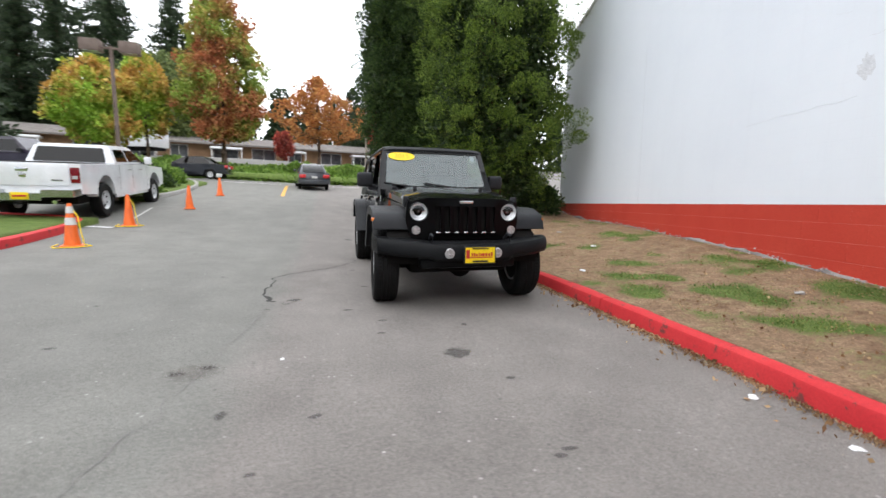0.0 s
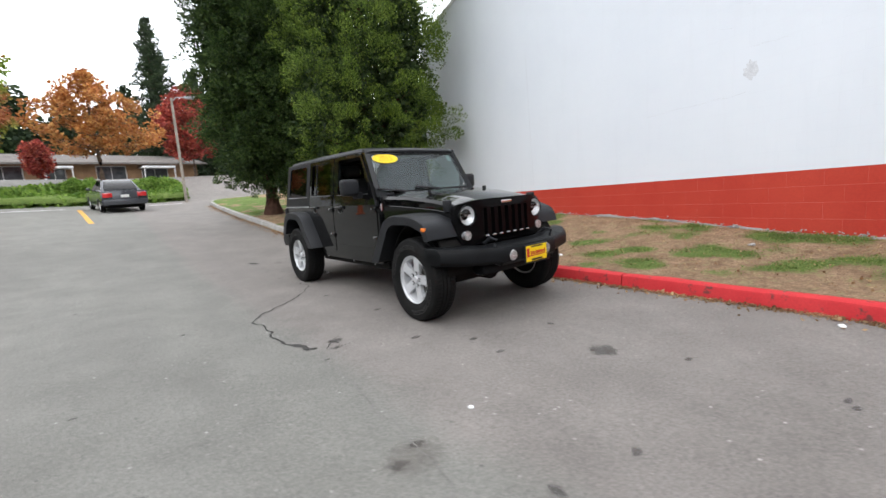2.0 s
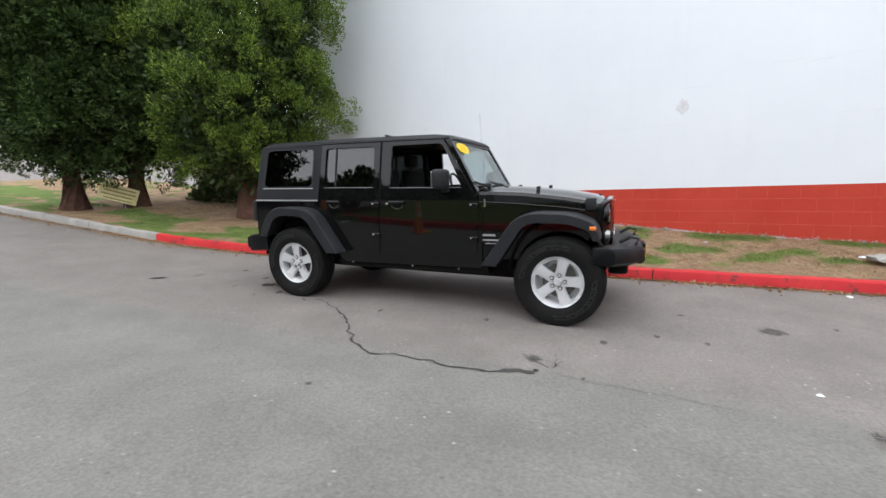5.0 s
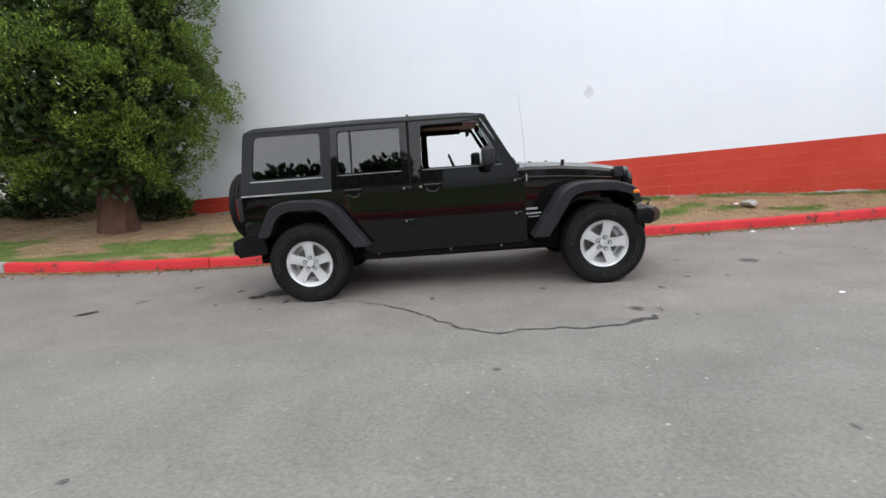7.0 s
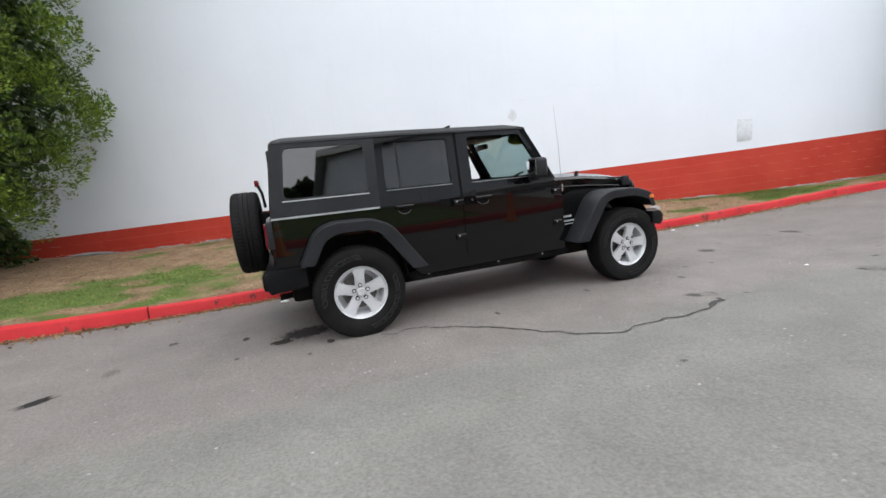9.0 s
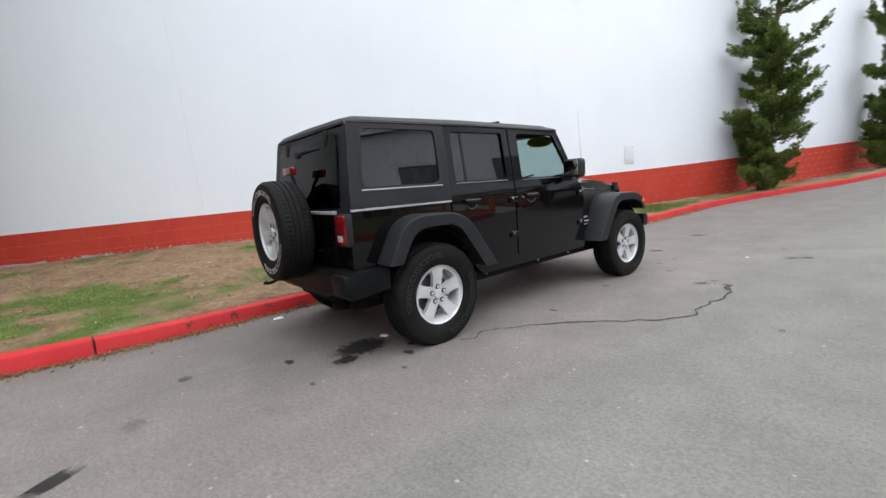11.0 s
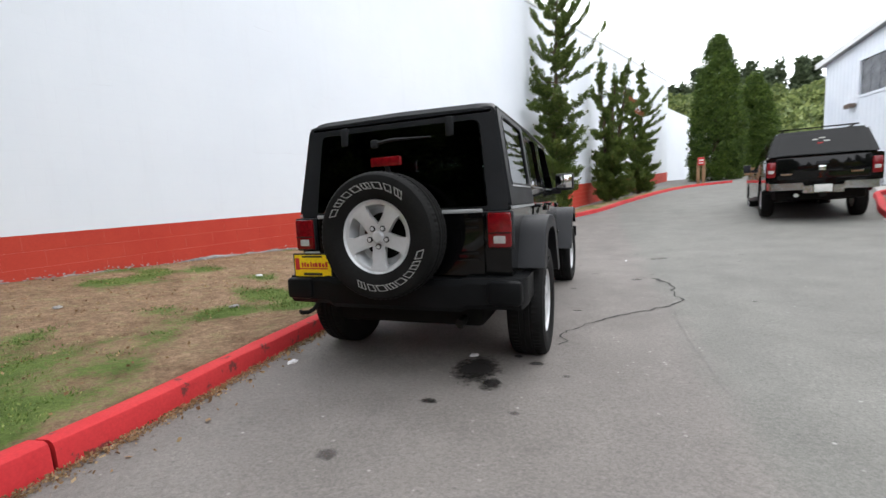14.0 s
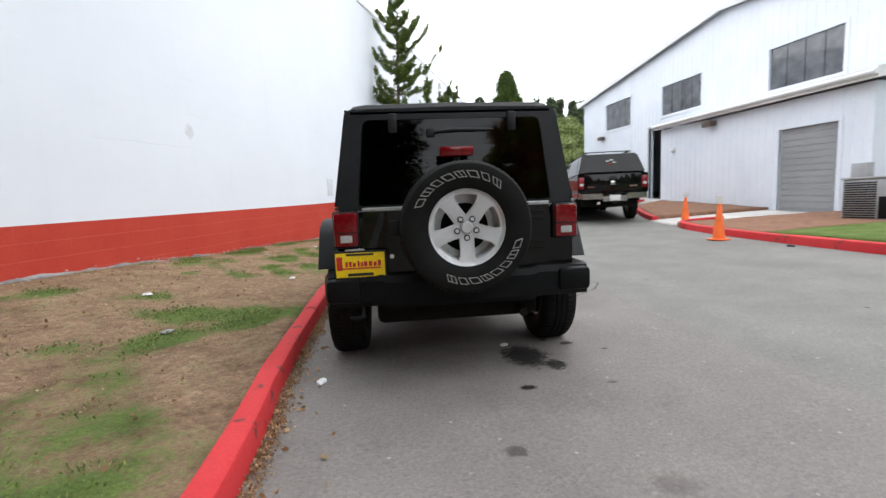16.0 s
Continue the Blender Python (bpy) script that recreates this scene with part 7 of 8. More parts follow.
def wheel(name, m, letters, steer=0.0, label=""):
    w = part(name, tyre_me, None, car, label or "all-terrain tyre on a silver alloy rim")
    w.matrix_basis = m @ Matrix.Rotation(radians(steer), 4, "Z")
    r = part("rim", rim_me, None, w, "silver five-spoke alloy rim")
    for k in range(5):
        s = part("spoke", spoke_me, None, w)
        s.matrix_basis = Matrix.Rotation(k * math.tau / 5, 4, "X")
        a = k * math.tau / 5
        for me in (nut_me, lug_shade_me):
            part(me.name.split(".")[0], me, None, w).matrix_basis = Matrix.Translation((0, -0.062 * math.sin(a), 0.062 * math.cos(a)))
    part("hub", hub_me, None, w)
    if not letters:
        part("brake_disc", disc_me, None, w)
    part("wheel_back", back_me, None, w)
    for a0, a1 in ((-6, 89), (-196, -106)):
        for k in range(8):
            part("lettering_bar", letter_bar(radians(a0 + (a1 - a0) * k / 7), radians((5.0, 5.6, 4.4, 5.2)[k % 4]), k % 3 == 1), M_letter if letters else M_letter_worn, w, "", 0)
    return w


R_ = lambda a: Matrix.Rotation(radians(a), 4, "X")
wheel("wheel", Matrix.Translation((-0.785, -1.535, 0.402)) @ R_(14), False, -3)
wheel("wheel", Matrix.Translation((-0.785, 1.41, 0.402)) @ R_(0), False)
wheel("wheel", Matrix.Translation((0.785, -1.535, 0.402)) @ Matrix.Rotation(math.pi, 4, "Z") @ R_(30), False, -3)
wheel("wheel", Matrix.Translation((0.785, 1.41, 0.402)) @ Matrix.Rotation(math.pi, 4, "Z") @ R_(50), False)
wheel("spare_wheel", Matrix.Translation((-0.015, 2.275, 0.975)) @ Matrix.Rotation(radians(-90), 4, "Z") @ R_(36) @ Matrix.Diagonal((0.96, 0.96, 0.96, 1)), True, 0, "spare tyre on a silver alloy rim")

# cabin
cab = part("cabin_floor", bx(-0.70, 0.70, -0.50, 2.0, 1.04, 1.115, bev=0.01), M_dark, car)
part("dashboard", bx(-0.70, 0.70, -0.48, -0.22, 1.10, 1.235, bev=0.04), M_black_plastic, car, "black dashboard")
bm = bmesh.new()
ringp = [(0.36 + 0.17 * math.cos(k * math.tau / 24), -0.12 + 0.06 * math.sin(k * math.tau / 24), 1.24 + 0.16 * math.sin(k * math.tau / 24)) for k in range(25)]
tube(bm, ringp, 0.015, 6)
tube(bm, [(0.36, -0.30, 1.18), (0.36, -0.12, 1.24)], 0.03, 8)
part("steering_wheel", bm, M_black_plastic, car)
for sx in (-0.36, 0.36):
    s = part("front_seat", bx(sx - 0.24, sx + 0.24, 0.42, 0.56, 1.05, 1.46, bev=0.06, seg=3), M_seat, car, "dark cloth seat back")
    hr = part("headrest", bx(sx - 0.12, sx + 0.12, 0.47, 0.57, 1.48, 1.64, bev=0.04, seg=3), M_seat, s)
    part("headrest_post", cyl(bmesh.new(), (sx, 0.52, 1.40), (sx, 0.52, 1.50), 0.03, n=8), M_dark, s)
rs = part("rear_seat", bx(-0.60, 0.60, 1.30, 1.44, 1.05, 1.42, bev=0.05, seg=3), M_seat, car, "dark cloth rear bench")
for sx in (-0.36, 0.36):
    part("headrest", bx(sx - 0.12, sx + 0.12, 1.33, 1.42, 1.43, 1.57, bev=0.035, seg=3), M_seat, rs)
bm = bmesh.new()
for sd in (-1, 1):
    tube(bm, [(sd * 0.60, 0.42, 1.10), (sd * 0.585, 0.42, 1.60), (sd * 0.54, 0.42, 1.68)], 0.035, 8)
    tube(bm, [(sd * 0.57, -0.22, 1.69), (sd * 0.56, 1.3, 1.69), (sd * 0.58, 1.95, 1.15)], 0.035, 8)
tube(bm, [(-0.56, 0.42, 1.69), (0.56, 0.42, 1.69)], 0.035, 8)
tube(bm, [(-0.56, 1.3, 1.69), (0.56, 1.3, 1.69)], 0.035, 8)
part("roll_bar", bm, M_dark, car, "padded black roll bar")

# ---- other vehicles ----
TY_S = finish("tyre", spin([(0.21, -0.09), (0.30, -0.115), (0.36, -0.112), (0.385, -0.09), (0.39, -0.04), (0.39, 0.04), (0.385, 0.09), (0.36, 0.112), (0.30, 0.115), (0.21, 0.09)], "x", 32), M_rubber)
RIM_S = finish("rim", spin([(0.0, -0.07), (0.06, -0.075), (0.10, -0.055), (0.17, -0.05), (0.20, -0.09), (0.215, -0.095), (0.215, 0.09), (0.0, 0.05)], "x", 32), M_alloy)
SPK_S = finish("rim_gap", bx(-0.058, -0.040, -0.030, 0.030, 0.09, 0.165, bev=0.012), M_dark)


def road_wheel(parent, x, y, z, scale=1.0):
    w = part("wheel", TY_S, None, parent)
    w.matrix_basis = Matrix.Translation((x, y, z)) @ (Matrix.Rotation(math.pi, 4, "Z") if x > 0 else Matrix()) @ Matrix.Diagonal((scale, scale, scale, 1))
    part("rim", RIM_S, None, w)
    for k in range(6):
        part("rim_gap", SPK_S, None, w).matrix_basis = Matrix.Rotation(k * math.tau / 6, 4, "X")


def arch(y, z, r, n=9):
    """Points of a wheel opening, front to back along +y."""
    return [(y - r * math.cos(math.pi * k / n), z + r * math.sin(math.pi * k / n)) for k in range(n + 1)]


def slab(bm, outline, half, taper=0.03, round_=0.03):
    """A body drawn across the car from a side outline, its flanks slightly rounded."""
    n = len(outline)
    cy, cz = sum(p[0] for p in outline) / n, sum(p[1] for p in outline) / n
    rows = []
    for x, g in ((-half, 1 - taper), (-half + round_, 1.0), (half - round_, 1.0), (half, 1 - taper)):
        rows.append([bm.verts.new((x, cy + (p[0] - cy) * (1 if g == 1 else 0.997), cz + (p[1] - cz) * g)) for p in outline])
    for a, b in zip(rows, rows[1:]):
        for k in range(n):
            bm.faces.new((a[k], a[(k + 1) % n], b[(k + 1) % n], b[k]))
    for row in (rows[0], rows[-1]):
        edges = [e for e in {e for v in row for e in v.link_edges} if e.verts[0] in row and e.verts[1] in row]
        bmesh.ops.triangle_fill(bm, use_beauty=True, edges=edges)
    return bm


def cabin(bm, y0, y1, y2, y3, z0, z1, w0, w1):
    """A glasshouse: foot from y0 to y3, roof from y1 to y2."""
    secs = [[(-w0, y0, z0), (-w1, y1, z1), (w1, y1, z1), (w0, y0, z0)], [(-w0, y3, z0), (-w1, y2, z1), (w1, y2, z1), (w0, y3, z0)]]
    loft(bm, secs)
    bmesh.ops.bevel(bm, geom=list(bm.edges), offset=0.05, segments=2, affect="EDGES")
    return bm


def side_glass(parent, quads, w0, w1, z0, z1, mat=None):
    for sd in (-1, 1):
        for q in quads:
            part("pane", panel(rounded(q, 0.03), [], 0.006, lambda u, v, d: (sd * (w0 + (w1 - w0) * (v - z0) / (z1 - z0) + 0.008 - d), u, v)), mat or M_glass_far, parent)


def pickup(name, label, m, paint, cap, plate_mat, roof=1.90):
    """A crew-cab pickup; it heads along +y, its rear axle at y = 0."""
    t = thing(name, label, "pickup truck", m)
    out = [(-1.22, 0.62), (-0.56, 0.58), *arch(0, 0.52, 0.50), (0.56, 0.50), (3.0, 0.50), *arch(3.57, 0.52, 0.50), (4.12, 0.56), (4.42, 0.60), (4.46, 0.95), (4.40, 1.16), (3.15, 1.24), (2.95, 1.26), (0.72, 1.28), (-1.22, 1.28)]
    b = part("body", slab(bmesh.new(), out, 1.0, 0.035, 0.06), paint, t)
    part("underbody", bx(-0.8, 0.8, -1.0, 4.2, 0.38, 0.62, bev=0.05), M_dark, t)
    c = part("cab", cabin(bmesh.new(), 0.74, 0.74 + (roof - 1.24) * 0.364, 2.35, 3.08, 1.24, roof, 0.94, 0.76), paint, t)
    side_glass(c, [[(0.98, 1.32), (1.72, 1.32), (1.72, roof - 0.10), (1.10, roof - 0.10)], [(1.80, 1.32), (2.85, 1.32), (2.36, roof - 0.10), (1.80, roof - 0.10)]], 0.935, 0.765, 1.26, roof - 0.02)
    part("rear_window", panel(rounded([(-0.76, 1.30), (0.76, 1.30), (0.68, roof - 0.08), (-0.68, roof - 0.08)], 0.05), [], 0.008, lambda u, v, d: (u, 0.74 + (v - 1.24) * 0.364 - 0.012 + d, v)), M_glass_far, c)
    part("windscreen", panel(rounded([(-0.80, 1.32), (0.80, 1.32), (0.68, roof - 0.06), (-0.68, roof - 0.06)], 0.05), [], 0.008, lambda u, v, d: (u, 3.08 - (v - 1.24) * 0.73 / (roof - 1.24) + 0.015 - d, v)), M_glass_far, c)
    if not cap:
        part("bed_well", bx(-0.84, 0.84, -1.12, 0.62, 1.272, 1.286), M_dark, t)
    else:
        cp = part("canopy_shell", cabin(bmesh.new(), -1.18, -0.92, 0.70, 0.76, 1.27, 1.86, 0.97, 0.80), paint, t, "black canopy over the load bed")
        part("canopy_window", panel(rounded([(-0.80, 1.33), (0.80, 1.33), (0.70, 1.78), (-0.70, 1.78)], 0.06), [], 0.008, lambda u, v, d: (u, -1.165 + (v - 1.29) * 0.44 - 0.02 + d, v)), M_glass_far, cp, "dark rear canopy glass")
        side_glass(cp, [[(-0.80, 1.36), (0.55, 1.36), (0.55, 1.75), (-0.66, 1.75)]], 0.965, 0.80, 1.29, 1.86)
        bm = bmesh.new()
        for sx in (-0.62, 0.62):
            tube(bm, [(sx, -0.75, 1.93), (sx, 2.1, 1.97)], 0.018, 6)
        for yy in (-0.55, 1.0, 1.9):
            tube(bm, [(-0.72, yy, 1.955), (0.72, yy, 1.955)], 0.016, 6)
            for sx in (-0.62, 0.62):
                tube(bm, [(sx, yy, 1.84), (sx, yy, 1.95)], 0.014, 6)
        part("roof_rack", bm, M_dark, cp)
        for q, (sx, sz) in enumerate(((-0.10, 1.64), (0.02, 1.67), (0.10, 1.60), (-0.02, 1.56))):
            part("window_decal", bx(sx - 0.05, sx + 0.05, -1.035 - (1.6 - sz) * 0.44 - 0.028, -1.03 - (1.6 - sz) * 0.44 - 0.024, sz - 0.012, sz + 0.012), M_white_print if q < 3 else M_red_print, cp)
    g = part("tailgate", bx(-0.80, 0.80, -1.25, -1.19, 0.80, 1.265, bev=0.02), paint, t)
    part("tailgate_handle", bx(-0.11, 0.11, -1.262, -1.245, 1.10, 1.17, bev=0.01), M_chrome if not cap else M_black_plastic, g)
    part("emblem", bx(-0.06, 0.06, -1.258, -1.248, 0.97, 1.07, bev=0.01), M_chrome, g)
    for sx in (-0.62, 0.58):
        part("badge", bx(sx - 0.10, sx + 0.10, -1.257, -1.249, 0.90, 0.935), M_chrome, g)
    for sd in (-1, 1):
        tl = part("tail_light", bx(sd * 0.90 - 0.085, sd * 0.90 + 0.085, -1.25, -1.12, 0.86, 1.20, bev=0.025), M_red_lens, t, "red rear lamp")
        part("reverse_lens", bx(sd * 0.90 - 0.05, sd * 0.90 + 0.05, -1.256, -1.249, 0.95, 1.02, bev=0.003), M_white_lens, tl)
        mr = part("side_mirror", bx(sd * 1.10 - 0.09, sd * 1.10 + 0.09, 2.70, 2.82, 1.26, 1.48, bev=0.03), M_black_plastic if cap else paint, t)
        part("mirror_arm", bx(min(sd * 0.90, sd * 1.04), max(sd * 0.90, sd * 1.04), 2.72, 2.79, 1.28, 1.33, bev=0.01), M_black_plastic, mr)
        for hy in (1.66, 2.52):
            part("door_handle", bx(sd * 1.0 - 0.02, sd * 1.0 + 0.02, hy - 0.24, hy - 0.06, 1.10, 1.135, bev=0.01), M_chrome if not cap else paint, t)
        for gy in (0.86, 1.76, 2.90):
            part("door_gap", bx(min(sd * 0.985, sd * 1.0015), max(sd * 0.985, sd * 1.0015), gy - 0.006, gy + 0.006, 0.60, 1.24), M_dark, t)
        part("rocker", bx(min(sd * 0.93, sd * 0.99), max(sd * 0.93, sd * 0.99), 0.60, 2.95, 0.42, 0.52, bev=0.02), M_black_plastic if cap else paint, t)
    bm = bmesh.new()
    loft(bm, [[(x, -1.20, z), (x, yb, z), (x, yb, z + 0.15), (x, -1.20, z + 0.15)] for x, yb, z in ((-0.98, -1.27, 0.60), (-0.90, -1.40, 0.57), (-0.35, -1.44, 0.57), (-0.34, -1.44, 0.50), (0.34, -1.44, 0.50), (0.35, -1.44, 0.57), (0.90, -1.40, 0.57), (0.98, -1.27, 0.60))])
    rbm = part("rear_bumper", bm, M_step_chrome, t, "chrome step bumper")
    part("number_plate", bx(-0.15, 0.15, -1.452, -1.442, 0.52, 0.67, bev=0.003), plate_mat, rbm)
    part("hitch", bx(-0.05, 0.05, -1.50, -1.30, 0.42, 0.50, bev=0.01), M_dark, rbm)
    for sx in (-0.45,) if cap else (-0.55, 0.55):
        part("tail_pipe", cyl(bmesh.new(), (sx, -1.0, 0.47), (sx, -1.38, 0.46), 0.045, n=12), M_chrome, t)
    if plate_mat is M_yellow:
        part("plate_bar", bx(-0.12, 0.12, -1.456, -1.452, 0.575, 0.615), M_red_print, rbm)
    for x in (-0.87, 0.87):
        for yy in (0, 3.57):
            road_wheel(t, x, yy, 0.41, 1.05)
    return t


pickup("pickup_truck", "white crew-cab pickup with a chrome bumper and yellow dealer plate", pose(-7.62, 6.15, gz(-7.62, 6.1), 3.2, 0, 3), M_white_car, False, M_yellow, 1.74)
pickup("pickup_truck", "black pickup with a matching canopy and roof rack, parked", pose(-6.24, -8.73, gz(-6.24, -9.5) - 0.03, -2.2, 0, 180 - 11.5) @ Matrix.Diagonal((1.02, 1.02, 1.08, 1)), M_black_paint, True, M_white_print)


def saloon(name, label, m, paint, wagon=0.0):
    """A small car heading along +y, its middle at y = 0."""
    t = thing(name, label, "car", m)
    out = [(-2.20, 0.42), (-1.75, 0.30), *arch(-1.32, 0.30, 0.36), (-0.90, 0.26), (0.95, 0.26), *arch(1.36, 0.30, 0.36), (1.85, 0.28), (2.22, 0.38), (2.25, 0.58), (2.05, 0.74), (0.95, 0.92), (-1.50 - 0.5 * wagon, 0.98), (-2.12, 0.96), (-2.24, 0.66)]
    part("body", slab(bmesh.new(), out, 0.89, 0.05, 0.07), paint, t)
    part("underbody", bx(-0.7, 0.7, -1.9, 1.9, 0.20, 0.36, bev=0.04), M_dark, t)
    c = part("cabin", cabin(bmesh.new(), -1.72 - 0.4 * wagon, -0.95 - 0.85 * wagon, 0.10, 1.05, 0.90, 1.42, 0.80, 0.60), paint, t)
    side_glass(c, [[(-1.35 - 0.55 * wagon, 0.98), (-0.42, 0.98), (-0.42, 1.36), (-0.92 - 0.8 * wagon, 1.36)], [(-0.36, 0.98), (0.78, 0.98), (0.12, 1.36), (-0.36, 1.36)]], 0.80, 0.60, 0.90, 1.42)
    sl = (0.77 - 0.45 * wagon) / 0.52
    part("rear_window", panel(rounded([(-0.66, 0.99), (0.66, 0.99), (0.54, 1.36), (-0.54, 1.36)], 0.05), [], 0.006, lambda u, v, d: (u, -1.72 - 0.4 * wagon + (v - 0.90) * sl - 0.02 + d, v + 0.012)), M_glass_far, c)
    part("windscreen", panel(rounded([(-0.66, 0.99), (0.66, 0.99), (0.54, 1.36), (-0.54, 1.36)], 0.05), [], 0.006, lambda u, v, d: (u, 1.05 - (v - 0.90) * 1.83 + 0.02 - d, v + 0.012)), M_glass_far, c)
    for sd in (-1, 1):
        part("tail_light", bx(sd * 0.66 - 0.18, sd * 0.66 + 0.18, -2.31, -2.12, 0.70, 0.89, bev=0.03), M_lit_lens, t, "red rear lamp")
        part("headlight", bx(sd * 0.66 - 0.16, sd * 0.66 + 0.16, 2.05, 2.20, 0.58, 0.70, bev=0.03), M_lamp_glass, t)
        part("side_mirror", bx(sd * 0.93 - 0.08, sd * 0.93 + 0.08, 0.62, 0.72, 0.94, 1.06, bev=0.03), paint, t)
    part("rear_bumper", bx(-0.84, 0.84, -2.30, -2.10, 0.36, 0.60, bev=0.05), paint, t)
    part("number_plate", bx(-0.16, 0.16, -2.262, -2.25, 0.68, 0.80, bev=0.003), M_white_print, t)
    for x in (-0.78, 0.78):
        for yy in (-1.32, 1.36):
            road_wheel(t, x, yy, 0.315, 0.80)
    return t


saloon("saloon_car", "dark grey saloon with red tail lights waiting at the street", pose(-2.35, 19.6, gz(-2.35, 19.6), 4, 0, 7) @ Matrix.Diagonal((0.9, 0.95, 0.95, 1)), M_grey_car)
saloon("hatchback_car", "dark hatchback passing along the street", pose(-9.9, 24.9, gz(-9.9, 25), 0, 0, 88), M_dark_car)


def boxy_suv(name, label, m, paint):
    t = thing(name, label, "car", m)
    out = [(-2.05, 0.55), (-1.80, 0.45), *arch(-1.30, 0.42, 0.45), (-0.8, 0.42), (0.85, 0.42), *arch(1.35, 0.42, 0.45), (1.85, 0.46), (2.1, 0.55), (2.08, 1.0), (0.95, 1.12), (-2.05, 1.14)]
    part("body", slab(bmesh.new(), out, 0.90, 0.03, 0.05), paint, t)
    part("underbody", bx(-0.7, 0.7, -1.9, 1.9, 0.28, 0.5, bev=0.04), M_dark, t)
    c = part("cabin", cabin(bmesh.new(), -2.03, -1.92, 0.35, 0.95, 1.10, 1.78, 0.86, 0.72), paint, t)
    side_glass(c, [[(-1.85, 1.20), (-1.15, 1.20), (-1.15, 1.66), (-1.78, 1.66)], [(-1.05, 1.20), (-0.25, 1.20), (-0.25, 1.66), (-1.05, 1.66)], [(-0.15, 1.20), (0.72, 1.20), (0.38, 1.66), (-0.15, 1.66)]], 0.86, 0.72, 1.10, 1.78)
    for x in (-0.80, 0.80):
        for yy in (-1.30, 1.35):
            road_wheel(t, x, yy, 0.37, 0.95)
    for sd in (-1, 1):
        part("side_mirror", bx(sd * 0.97 - 0.09, sd * 0.97 + 0.09, 0.62, 0.74, 1.16, 1.32, bev=0.03), M_black_plastic, t)
    return t


boxy_suv("sport_utility_car", "dark violet boxy car parked beyond the white pickup", pose(-14.1, 16.4, gz(-14.1, 16.4), 0, 2, -94), M_navy_car)
tr = thing("box_trailer", "plain white box trailer beside the low building", "trailer", pose(-19.5, 42.5, gz(-19.5, 42.5), 0, 0, 70))
part("box_body", bx(-1.2, 1.2, -2.6, 2.6, 0.7, 3.0, bev=0.05), M_white_paint, tr)
part("chassis", bx(-0.9, 0.9, -2.5, 3.2, 0.45, 0.7, bev=0.03), M_dark, tr)
for x in (-1.05, 1.05):
    road_wheel(tr, x, 0, 0.38)

# ---- low shop building across the street ----
B0, B1 = Vector((-34.0, 47.3)), Vector((8.0, 59.4))
BL = (B1 - B0).length
row = thing("shop_row", "low brown shop row with a long shingle roof", "building", pose(B0.x, B0.y, 4.3, 0, 0, math.degrees(math.atan2(B1.y - B0.y, B1.x - B0.x))), kind="structure")
ops = []
for k in range(9):
    x0 = 2.0 + k * (BL - 4) / 9
    ops.append((x0, x0 + (2.9 if k % 3 else 1.8)))
part("front_wall", panel([(0, -2), (BL, -2), (BL, 2.2), (0, 2.2)], [[(a, 0.25), (b, 0.25), (b, 1.9), (a, 1.9)] for a, b in ops], 0.25, lambda u, v, d: (u, d, v)), M_brown_wall, row, "", 0)
part("rear_mass", bx(0, BL, 0.9, 10, -2, 2.2), M_brown_wall, row, "", 0)
for a, b in ops:
    w = part("shop_window", panel([(a, 0.25), (b, 0.25), (b, 1.9), (a, 1.9)], [[(a + 0.07, 0.32), (b - 0.07, 0.32), (b - 0.07, 1.83), (a + 0.07, 1.83)]], 0.1, lambda u, v, d: (u, 0.05 + d, v)), M_trim, row, "", 0)
    part("pane", bx(a + 0.07, b - 0.07, 0.12, 0.14, 0.32, 1.83), M_window_dark, w)
    part("mullion", bx((a + b) / 2 - 0.03, (a + b) / 2 + 0.03, 0.08, 0.15, 0.32, 1.83), M_trim, w)
for k, (a, b) in enumerate(ops):
    if k % 2 == 0:
        part("awning", bx(a - 0.3, b + 0.3, -1.5, 0.02, 1.55, 1.80, bev=0.03), M_white_paint, row, "white flat awning")
        for xx in (a - 0.2, b + 0.2):
            part("awning_post", bx(xx - 0.05, xx + 0.05, -1.45, -1.35, -1.6, 1.56), M_white_paint, row)
bm = bmesh.new()
loft(bm, [[(x, -1.2, 2.0), (x, -1.2, 2.2), (x, 5.0, 3.6), (x, 11, 2.2), (x, 11, 2.0), (x, 5.0, 3.4)] for x in (-0.8, BL + 0.8)])
part("roof", bm, M_roof_shingle, row, "brown-grey shingle roof", 0)
for k in range(14):
    yy = -1.15 + k * 0.44
    part("shingle_course", bx(-0.8, BL + 0.8, yy, yy + 0.40, 2.205 + k * 0.0993, 2.225 + k * 0.0993), M_roof_shingle, row, "", 0)

# ---- lamp posts, signs, cones ----
lp = thing("car_park_lamp", "tall car park lamp post with two brown box heads", "street lamp", pose(-11.95, 20.2, gz(-12, 20.2)))
part("pole", cyl(bmesh.new(), (0, 0, -0.1), (0, 0, 6.6), 0.11, 0.085, 12), M_brown_metal, lp)
part("cross_arm", bx(-0.9, 0.9, -0.05, 0.05, 6.45, 6.55, bev=0.01), M_brown_metal, lp)
for sx in (-0.85, 0.85):
    h = part("lamp_head", bx(sx - 0.42, sx + 0.42, -0.30, 0.30, 6.28, 6.85, bev=0.04), M_brown_metal, lp, "brown box lamp head")
    part("lens", bx(sx - 0.34, sx + 0.34, -0.24, 0.24, 6.265, 6.282), M_white_lens, h)
lp = thing("street_lamp", "grey wooden lamp post at the street corner", "street lamp", pose(1.15, 24.6, gz(1.1, 24.6)))
part("pole", cyl(bmesh.new(), (0, 0, -0.1), (0.05, 0, 6.0), 0.085, 0.065, 12), M_wood, lp)
